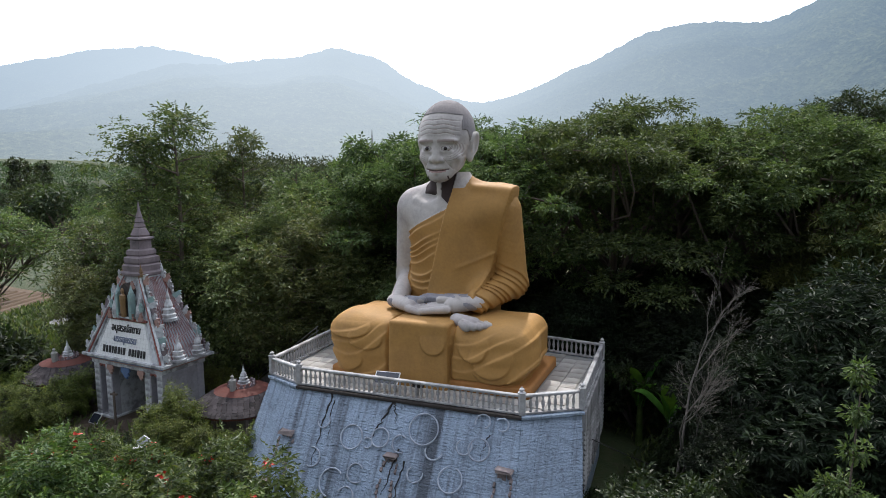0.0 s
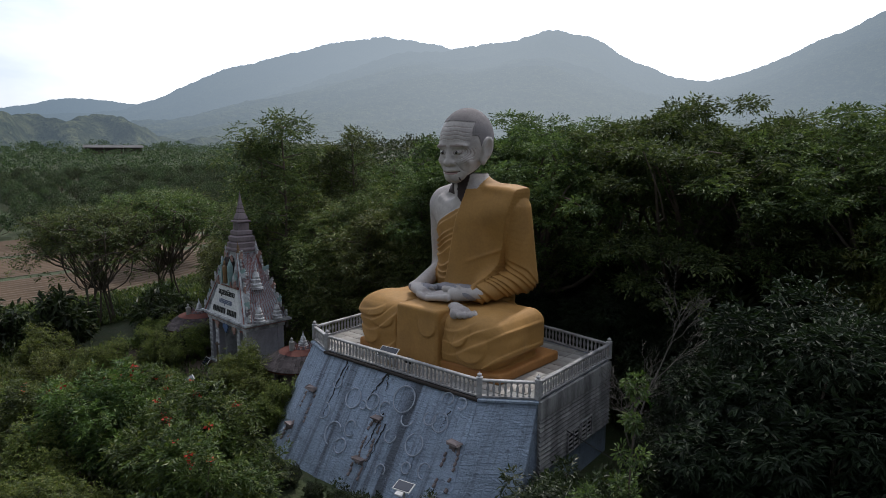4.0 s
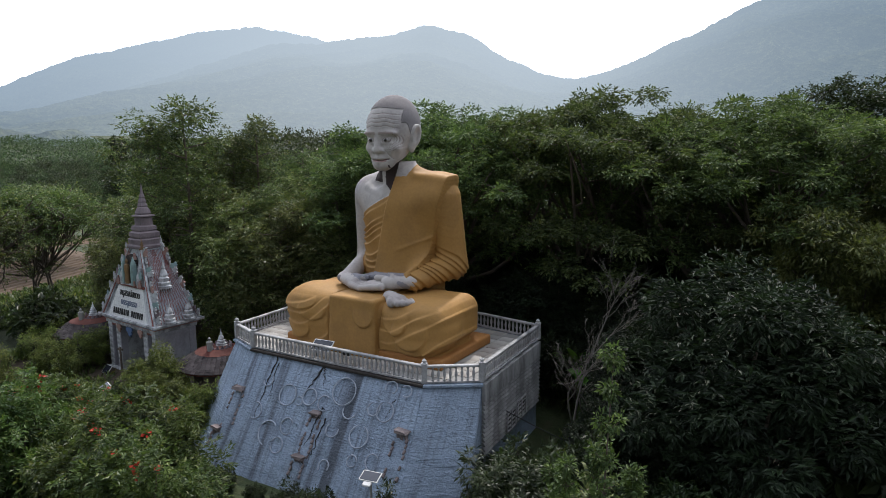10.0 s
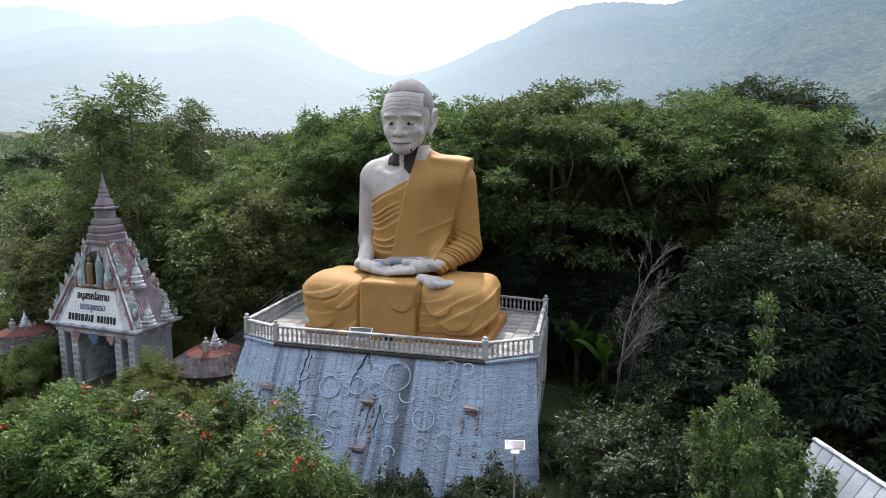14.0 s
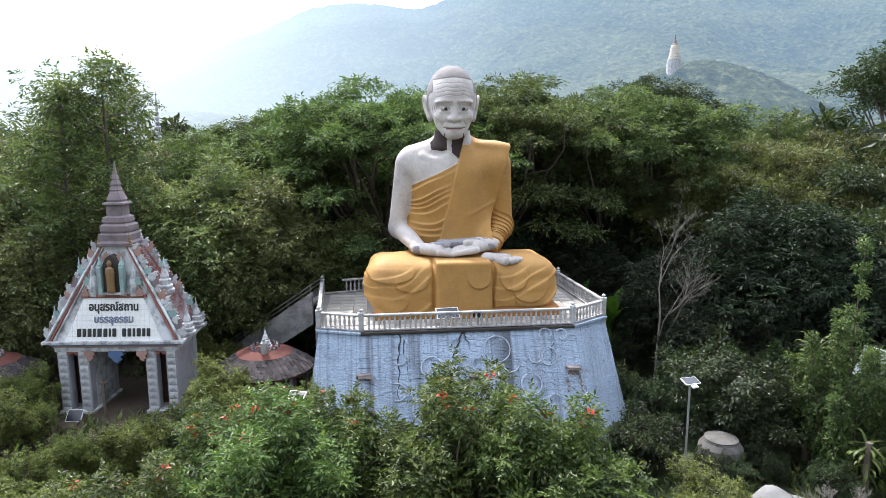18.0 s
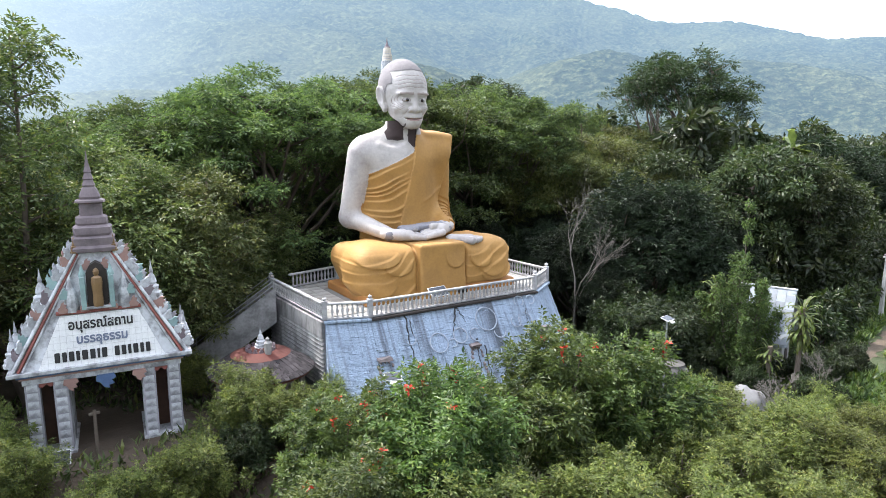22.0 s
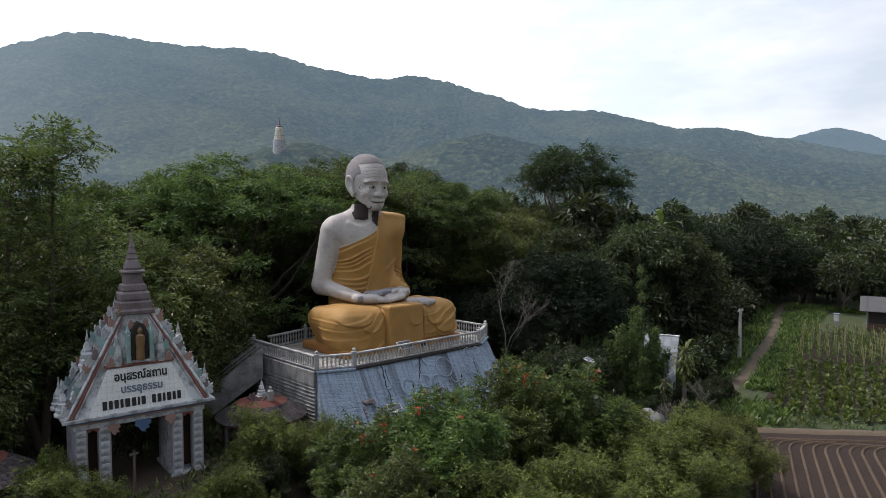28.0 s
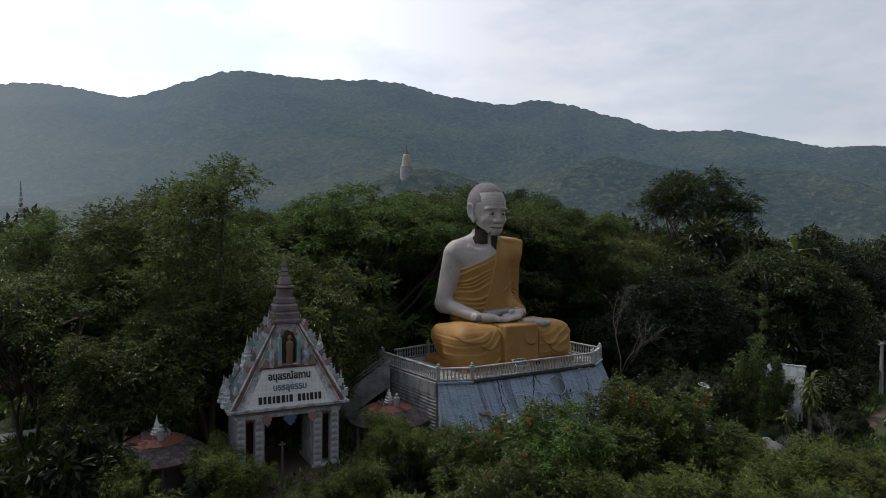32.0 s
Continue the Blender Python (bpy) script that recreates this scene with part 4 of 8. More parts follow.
def lap_field(p):
    x, y, z = p
    ux = np.abs(x - SX)
    rthigh = sd_capsule(p, (SX - 1.4, 5.3, 6.1), (-3.02, 2.75, 6.26), 1.15, 1.20)
    lthigh = sd_capsule(p, (SX + 1.4, 5.3, 6.0), (2.92, 2.72, 6.15), 1.15, 1.16)
    rshin = sd_capsule(p, (-3.02, 2.62, 6.2), (0.0, 2.55, 6.1), 1.18, 1.02)
    lshin = sd_capsule(p, (2.88, 2.60, 6.15), (0.0, 2.55, 6.05), 1.16, 1.02)
    hips = sd_ell(p, (SX, 5.4, 6.1), (2.75, 1.5, 1.3))
    d = smin(smin(rthigh, rshin, 0.5), smin(lthigh, lshin, 0.5), 0.35)
    d = smin(d, hips, 0.5)
    taper = 0.42 * np.clip(6.5 - z, 0, 1.6)
    skirt = sd_box([x - taper * (x < 0), y + 0.08 * np.clip(6.2 - z, 0, 1.2), z], (-0.05, 3.34, 6.02), (4.06, 1.86, 1.32), 0.62)
    d = smin(d, skirt, 0.30)
    # swags that climb towards the viewer's right on either leg
    s = np.where(x < 0, (x + 4.4) / 3.2, (x - 1.1) / 3.0)
    s = np.clip(s, 0, 1.2)
    u = z - 1.45 * s * s + 0.30 * s + 0.10 * np.sin(1.6 * x + 0.9 * z) + 0.04 * np.sin(4.1 * x - 2.0 * z)
    side = sstep(0.0, 0.5, 2.2 - y) + sstep(3.5, 4.1, ux) * sstep(5.0, 4.0, y)
    fade = sstep(7.35, 6.7, z) * sstep(1.15, 1.4, ux) * sstep(4.95, 5.25, z)
    strength = 0.35 + 0.65 * sstep(0.25, 0.8, s) * (0.6 + 0.4 * np.sin(2.1 * x + 1.3 * z))
    d = d - 0.15 * (swag(u, 1.75) - 0.25) * strength * np.clip(side, 0, 1) * fade
    # small cross wrinkles
    d = d - 0.018 * np.sin(9.0 * u + 3.0 * x) * np.sin(1.3 * x + 2.2 * z) * np.clip(side, 0, 1) * fade
    for cx, cz, rx, rz in ((-3.15, 6.95, 1.05, 0.42), (-2.3, 6.62, 0.75, 0.50), (2.05, 6.70, 0.62, 0.62), (2.75, 6.35, 0.85, 0.80), (-3.3, 5.75, 0.9, 0.55), (3.05, 5.78, 1.0, 0.50)):
        d = d - 0.085 * shell_fold(p, cx, cz, rx, rz)
    # deep furrow beside the apron, hem lifted over the base at the far knee
    d = d + 0.16 * (np.exp(-((x - 1.18 - 0.05 * np.sin(3 * z)) / 0.08) ** 2) + 0.8 * np.exp(-((x + 1.34) / 0.09) ** 2)) * sstep(3.0, 2.4, y) * sstep(7.5, 7.2, z)
    hem = 5.36 + 0.5 * sstep(2.6, 4.3, x) ** 2
    d = d + 0.30 * sstep(0.05, -0.04, z - hem) * (x > 1.2)
    apron = sd_box([x, y + 0.06 * np.clip(6.4 - z, 0, 1.5), z], (-0.08, 2.70, 6.15), (1.20, 1.42, 1.27), 0.14)
    apron = apron - 0.012 * np.sin(3 * x + 2 * z) - 0.07 * shell_fold(p, 0.55, 6.72, 0.52, 0.50)
    return np.minimum(d, apron)


def plinth_field(p):
    return sd_box(p, (0.12, 3.62, 5.1), (4.02, 2.16, 0.26), 0.1)


def sleeve_field(p, pleats=1.0):
    x, y, z = p
    up = sd_capsule(p, (1.84, 5.4, 11.30), (2.22, 5.75, 8.35), 0.84, 0.66)
    low = sd_capsule(p, (2.2, 5.7, 8.3), (1.50, 3.62, 7.82), 0.64, 0.42)
    d = smin(up, low, 0.25)
    u = z + 0.9 * (y - 5.0) * sstep(9.4, 8.2, z) + 0.45 * (x - 2) - 0.2 * (y - 5)
    return d - pleats * 0.11 * (swag(-u, 2.9) - 0.3) * (0.12 + 0.88 * sstep(9.6, 8.5, z)) * sstep(11.5, 10.8, z)


def arm_field(p):
    up = sd_capsule(p, (-2.02, 5.4, 11.32), (-2.62, 5.85, 8.35), 0.76, 0.50)
    low = sd_capsule(p, (-2.54, 5.85, 8.25), (-1.85, 3.25, 7.74), 0.47, 0.31)
    d = smin(up, low, 0.3)
    return d


def hands_field(p):
    d = sd_capsule(p, (-1.95, 3.25, 7.74), (-1.05, 2.80, 7.66), 0.31, 0.30, (1.0, 1.25, 0.86))
    for k in range(4):
        d = smin(d, sd_capsule(p, (-1.0, 2.48 + 0.20 * k, 7.62 + 0.02 * k), (-0.36 - 0.05 * abs(k - 1), 2.36 + 0.20 * k, 7.54 + 0.03 * k), 0.155, 0.125), 0.03)
    d = smin(d, sd_capsule(p, (-1.25, 3.05, 7.86), (-0.55, 2.98, 7.92), 0.16, 0.12), 0.05)
    d = smin(d, sd_capsule(p, (1.52, 3.55, 7.84), (0.72, 2.92, 7.82), 0.33, 0.34, (1.0, 1.2, 0.9)), 0.05)
    for k in range(4):
        d = smin(d, sd_capsule(p, (0.62, 2.50 + 0.20 * k, 7.70 + 0.03 * k), (-0.42 + 0.07 * abs(k - 1), 2.26 + 0.20 * k, 7.60 + 0.04 * k), 0.155, 0.12), 0.03)
    d = smin(d, sd_capsule(p, (0.85, 3.0, 8.05), (0.18, 2.80, 8.00), 0.17, 0.13), 0.05)
    foot = sd_capsule(p, (1.05, 2.45, 7.36), (1.85, 2.05, 7.34), 0.27, 0.29, (1.0, 1.15, 0.9))
    for k, (tx, ty) in enumerate(((1.72, 1.66), (2.00, 1.66), (2.20, 1.75), (2.36, 1.88), (2.48, 2.04))):
        r = (0.20, 0.15, 0.14, 0.13, 0.12)[k]
        foot = smin(foot, sd_capsule(p, (tx - 0.22, ty + 0.24, 7.36), (tx, ty, 7.34), r * 0.9, r), 0.04)
    return np.minimum(d, foot)


def bowl_field(p):
    return sd_box([p[0], p[1], p[2] - 0.10 * (p[0] - 0.3) * 0.5], (0.18, 3.70, 7.86), (1.22, 0.34, 0.15), 0.09)


HX, HY = -0.22, 4.72


def ear_field(p):
    x, y, z = p
    q = [np.abs(x - HX) + HX, y, z]
    lean = 0.20 * (z - 13.6)
    ear = sd_ell(q, (HX + 1.06 + lean, 4.80, 13.98), (0.15, 0.33, 0.50))
    ear = smin(ear, sd_ell(q, (HX + 0.99, 4.66, 13.48), (0.12, 0.17, 0.22)), 0.1)
    ear = -smin(-ear, sd_ell(q, (HX + 1.20 + lean, 4.70, 14.00), (0.13, 0.20, 0.36)), 0.05)
    return smin(ear, sd_capsule(q, (HX + 1.10 + 0.02, 4.86, 13.66), (HX + 1.22, 4.92, 14.2), 0.04, 0.04), 0.05)


def smile(u):
    return 12.93 + 0.30 * u * u


def head_field(p):
    x, y, z = p
    u = np.abs(x - HX)
    q = [u + HX, y, z]
    skull = sd_ell(p, (HX, HY + 0.10, 14.47), (1.06, 1.25, 1.25))
    face = sd_capsule(p, (HX, HY - 0.24, 14.2), (HX, HY - 0.40, 13.10), 0.97, 0.80, (1.0, 0.94, 1.0))
    d = smin(skull, face, 0.40)
    d = -smin(-d, -(u - 0.45 - 0.66 * (z - 12.55)) * 0.83, 0.18)                             # jaw narrows to the chin
    d = -smin(-d, -(12.56 + 0.50 * (y - 3.75) - z) * 0.88, 0.12)                             # underside of the jaw
    d = smin(d, sd_ell(p, (HX, 3.92, 12.74), (0.42, 0.32, 0.27)), 0.16)                      # chin
    d = smin(d, sd_ell(q, (HX + 0.56, 3.90, 13.42), (0.27, 0.24, 0.24)), 0.28)               # cheeks
    d = smin(d, sd_ell(q, (HX + 0.40, 3.70, 14.08), (0.42, 0.16, 0.10)), 0.16)               # brow
    d = -smin(-d, sd_ell(q, (HX + 0.40, 3.38, 13.84), (0.29, 0.17, 0.15)), 0.12)             # sockets
    d = smin(d, sd_ell(q, (HX + 0.40, 3.74, 13.79), (0.21, 0.20, 0.12)), 0.03)               # eyeballs
    d = smin(d, sd_capsule(q, (HX + 0.20, 3.62, 13.915), (HX + 0.62, 3.72, 13.875), 0.04, 0.035), 0.05)   # upper lids
    d = smin(d, sd_capsule(q, (HX + 0.22, 3.60, 13.67), (HX + 0.60, 3.70, 13.66), 0.04, 0.035), 0.08)  # bags
    d = smin(d, sd_capsule(p, (HX, 3.64, 14.02), (HX, 3.56, 13.48), 0.10, 0.16), 0.12)       # nose
    d = smin(d, sd_ell(p, (HX, 3.55, 13.36), (0.19, 0.17, 0.15)), 0.08)
    d = smin(d, sd_ell(q, (HX + 0.22, 3.62, 13.36), (0.14, 0.15, 0.12)), 0.06)               # nostrils
    d = smin(d, sd_capsule(q, (HX + 0.02, 3.58, 13.03), (HX + 0.40, 3.74, 13.05), 0.07, 0.03), 0.08)
    d = smin(d, sd_capsule(q, (HX + 0.02, 3.60, 12.86), (HX + 0.30, 3.72, 12.92), 0.075, 0.03), 0.06)
    d = d + 0.05 * np.exp(-((z - smile(u)) / 0.028) ** 2) * sstep(0.50, 0.40, u) * (y < 4.1)             # mouth line
    crease = np.abs(u - 0.30 - 0.72 * (13.42 - z))
    d = d + 0.016 * np.exp(-(crease / 0.05) ** 2) * sstep(12.9, 13.02, z) * sstep(13.5, 13.4, z) * (y < 4.1)   # cheek creases
    d = -smin(-d, sd_ell(q, (HX + 0.80, 3.72, 13.05), (0.14, 0.20, 0.24)), 0.16)             # hollow cheeks
    d = d + 0.014 * np.clip(brow_lines(x, z), 0.0, 1) * sstep(0.90, 0.78, u) * sstep(4.4, 4.1, y)
    ring = np.hypot(u - 0.44, z - 13.84)
    crow = np.sin(ring * 2 * np.pi / 0.075)
    d = d + 0.009 * crow * sstep(0.24, 0.3, ring) * sstep(0.62, 0.50, ring) * sstep(0.40, 0.5, u) * sstep(14.0, 13.9, z)
    d = d - 0.025 * hair_mask(x, y, z)
    return smin(d, ear_field(p), 0.07)


def brow_lines(x, z):
    """Four long forehead furrows, 1 on a line."""
    sway = 0.05 * np.cos(2.6 * (x - HX)) + 0.018 * np.sin(7 * x)
    return sum(np.exp(-((z - h - k * sway + 0.012 * np.sin(9 * x + 5 * h)) / 0.014) ** 2) for h, k in ((14.33, 1.0), (14.50, 0.9), (14.66, 1.0), (14.86, 0.8)))


def hair_mask(x, y, z):
    """Cropped grey hair: crown, temples and the back down to the nape."""
    u = np.abs(x - HX)
    top = sstep(0, 0.03, z - 15.10 - 0.04 * np.cos(3 * u))
    side = sstep(0, 0.03, u - 0.84 - 0.12 * np.clip(15.1 - z, 0, 1.2)) * sstep(0, 0.03, z - 14.00 - 0.5 * sstep(4.5, 4.2, y)) * sstep(0, 0.05, y - 3.95)
    back = sstep(0, 0.05, y - 4.95 - 0.25 * (z < 13.9)) * sstep(0, 0.05, z - 13.15)
    return np.maximum(np.maximum(top, side), back)


def stained_neck(x, y, z):
    """Dark paint hanging from the jaw down either side of the throat."""
    u = x - HX
    near = (u < -0.26) & (z > 11.98 + 0.03 * np.sin(11 * x)) & (y < 4.86)
    far = (u > -0.06) & (z > 11.62 + 0.95 * np.abs(u - 0.26) + 0.03 * np.sin(13 * x)) & (y < 4.95)
    return (near | far) & (z < 12.95)


def robe_edge(x):
    return 10.55 + (x + 1.75) * 0.50


def body_field(p):
    x, y, z = p
    tor = torso_field(p)
    robe_zone = sstep(-0.03, 0.03, robe_edge(x) - z + 3 * (x > 0.35))
    s = np.clip(x + 1.75, -0.6, 2.4)
    f = sstep(8.0, 10.6, z)
    u = z - s * (0.5 * f - 0.10 * (1 - f)) - 0.20 * s * s * (1 - f) + 0.03 * np.sin(3 * x + 2 * z)
    pleat = 0.13 * (swag(u, 3.1) - 0.3) * (0.65 + 0.45 * np.sin(1.1 * z + 2.0 * x)) * sstep(6.3, 5.5, y)
    d = tor - robe_zone * (0.03 + pleat * (1 - sash_mask(x, y, z)))
    d = smin(d, sleeve_field(p), 0.08)
    d = smin(d, arm_field(p), 0.10)
    yoke = sd_box([x, y, z + 0.10 * (x - 0.4)], (1.46, 5.32, 11.86), (1.14, 0.62, 0.50), 0.13)
    drape = smin(smin(tor, yoke, 0.10), sleeve_field(p, 0.0), 0.60) - 0.10 - 0.03 * np.exp(-((z - 9.25 - 0.42 * (x - 0.9)) / 0.08) ** 2) * sstep(0.2, 0.7, x)
    drape = drape - 0.02 * np.sin(2.2 * x + 1.3 * z) * sstep(10.5, 8.5, z)
    d = np.minimum(d, drape + 0.4 * (1 - sash_mask(x, y, z)) + 0.4 * sstep(7.75, 7.6, z))
    d = smin(d, lap_field(p), 0.05)
    d = np.minimum(d, plinth_field(p))
    d = np.minimum(d, bowl_field(p))
    return np.maximum(d, TOP - z)


def make_statue():
    slots = [M_ROBE, M_SKIN, M_SOOT, M_HAIR, M_LINE, M_BEARD, M_IRIS, M_EYEWHITE, M_LIP, M_ROBE_BASE, M_BROW]
    bv, bq = surface_net(body_field, (-5.4, 0.7, 4.86), (5.1, 7.6, 12.9), 0.04)
    hv, hq = surface_net(hands_field, (-2.5, 1.3, 6.8), (2.9, 4.1, 8.5), 0.033)
    fv, fq = surface_net(head_field, (-1.75, 3.1, 12.2), (1.3, 6.3, 15.85), 0.024)

    def pick(v, q):
        c = v[q].mean(1)
        return [c[:, 0], c[:, 1], c[:, 2]]
    p = pick(bv, bq)
    x, y, z = p
    arm, lap, tor, sleeve, bowl, pl = arm_field(p), lap_field(p), torso_field(p), sleeve_field(p), bowl_field(p), plinth_field(p)
    mat = np.zeros(len(bq), np.int32)
    skin_t = (z > robe_edge(x)) & (x < 0.42) & (sash_mask(x, y, z) < 0.5) & (tor < np.minimum(lap, sleeve) + 0.02)
    near_arm = (arm < np.minimum(np.minimum(tor - 0.12, lap), sleeve)) | ((arm < tor) & (x < -1.9) & (z > 9))
    mat[skin_t | near_arm] = 1
    mat[(z > 12.25) & (np.hypot(x - SX, y - 4.9) < 0.92)] = 1
    fleck = vnoise(x * 2.2 + y, z * 2.2, 21) * 0.6 + vnoise(x * 7, z * 7 + y * 5, 22) * 0.4
    mat[near_arm & (z < 8.1) & (fleck > 0.68)] = 2
    mat[(bowl < 0.03) & (y < 4.2)] = 2
    mat[stained_neck(x, y, z) & (np.hypot(x - SX, y - 4.9) < 1.0) & (tor < 0.04)] = 5
    mat[(pl < 0.05) & (lap > 0.06)] = 9
    c = pick(hv, hq)
    hm = np.ones(len(hq), np.int32)
    hm[(vnoise(c[0] * 3, c[1] * 3 + c[2] * 4, 8) > 0.62) & (c[1] > 2.8)] = 2
    x, y, z = pick(fv, fq)
    u = np.abs(x - HX)
    fm = np.ones(len(fq), np.int32)
    fm[(hair_mask(x, y, z) > 0.5) & (ear_field([x, y, z]) > 0.03)] = 3
    eye = np.hypot(u - 0.40, (z - 13.79) * 2.0)
    fm[(u > 0.10) & (u < 0.74) & (np.abs(z - 14.09 + 0.16 * (u - 0.42) ** 2) < 0.055) & (y < 4.1)] = 10
    fm[(eye < 0.20) & (y < 3.9)] = 4
    fm[(eye < 0.18) & (y < 3.9)] = 7
    fm[(np.hypot(u - 0.39, z - 13.79) < 0.075) & (eye < 0.17) & (y < 3.9)] = 6
    fm[(brow_lines(x, z) > 0.5) & (u < 0.74) & (y < 4.1)] = 10
    fm[(np.abs(z - smile(u) + 0.02) < 0.055) & (u < 0.36) & (y < 3.9)] = 8
    fm[(np.abs(z - smile(u)) < 0.016) & (u < 0.47) & (y < 4.0)] = 4
    fold = np.abs(u - 0.30 - 0.72 * (13.42 - z))
    fm[(fold < 0.011) & (z > 12.98) & (z < 13.42) & (y < 3.95)] = 10
    ring = np.hypot(u - 0.44, z - 13.84)
    crow = np.sin(ring * 2 * np.pi / 0.075)
    fm[(crow > 0.75) & (ring > 0.26) & (ring < 0.58) & (u > 0.5) & (z < 13.98) & (z > 13.35) & (y < 4.2)] = 10
    fm[(z < 12.80 + 0.52 * (y - 4.0)) & (y > 4.02) & (y < 5.0) & (np.abs(x - HX + 0.16) > 0.12)] = 5
    fm[(np.abs(u - 0.42) < 0.022) & (z < 12.74) & (y < 4.3)] = 5
    verts = np.concatenate([bv, hv, fv])
    n1, n2 = len(bv), len(bv) + len(hv)
    quads = np.concatenate([bq, hq + n1, fq + n2])
    me = grid_mesh("seated_statue", verts, quads, None)
    for s in slots:
        me.materials.append(s)
    me.polygons.foreach_set("material_index", np.concatenate([mat, hm, fm]))
    me.update()
    return tagged(new("seated_statue", me), "giant weathered seated figure in ochre robe on the tiled terrace", "statue")


make_statue()


# ---- memorial gate beside the terrace ----
def mesh_from(bm, name, material):
    me = bpy.data.meshes.new(name)
    bm.to_mesh(me)
    bm.free()
    me.materials.append(material)
    return me


def prism_bm(outline, y0, y1):
    """An outline of (x, z) pairs pushed from y0 to y1."""
    bm = bmesh.new()
    f = [bm.verts.new((x, y0, z)) for x, z in outline]
    b = [bm.verts.new((x, y1, z)) for x, z in outline]
    bm.faces.new(f)
    bm.faces.new(list(reversed(b)))
    for i in range(len(f)):
        j = (i + 1) % len(f)
        bm.faces.new((f[j], f[i], b[i], b[j]))
    bmesh.ops.recalc_face_normals(bm, faces=bm.faces)
    return bm


def finial_mesh(height, radius, material, name="finial"):
    r, h = radius, height
    return mesh_from(lathe_bm([(r, 0), (r, h * 0.08), (r * 0.8, h * 0.1), (r * 0.85, h * 0.2), (r * 0.6, h * 0.23), (r * 0.68, h * 0.36), (r * 0.42, h * 0.4), (r * 0.5, h * 0.46), (r * 0.34, h * 0.6), (r * 0.16, h * 0.68), (r * 0.22, h * 0.71), (r * 0.09, h * 0.84), (r * 0.02, h)], 10, 0.5), name, material)


def leafy_mesh(h, w, material, name="flame_ornament"):
    pts = [(-w * 0.5, 0), (w * 0.5, 0), (w * 0.62, h * 0.3), (w * 0.35, h * 0.45), (w * 0.5, h * 0.7), (w * 0.15, h * 0.78), (w * 0.22, h), (-w * 0.15, h * 0.84), (-w * 0.3, h * 0.55), (-w * 0.58, h * 0.4)]
    return mesh_from(prism_bm(pts, -0.04, 0.04), name, material)


def lettering(name, body, size, material, parent, m, width):
    """Raised letters in the built-in font, fitted to a width."""
    cu = bpy.data.curves.new(name, "FONT")
    cu.body, cu.size, cu.extrude, cu.align_x, cu.resolution_u, cu.offset = body, size, 0.012, "CENTER", 2, 0.012
    tmp = bpy.data.objects.new(name, cu)
    scene.collection.objects.link(tmp)
    me = bpy.data.meshes.new_from_object(tmp.evaluated_get(bpy.context.evaluated_depsgraph_get()))
    bpy.data.objects.remove(tmp)
    me.materials.clear()
    me.materials.append(material)
    xs = [v.co.x for v in me.vertices]
    k = width / (max(xs) - min(xs)) if xs else 1
    for v in me.vertices:
        v.co.x *= k
    return piece(name, me, parent, m)


GATE = (-13.83, 1.6, 1.72)


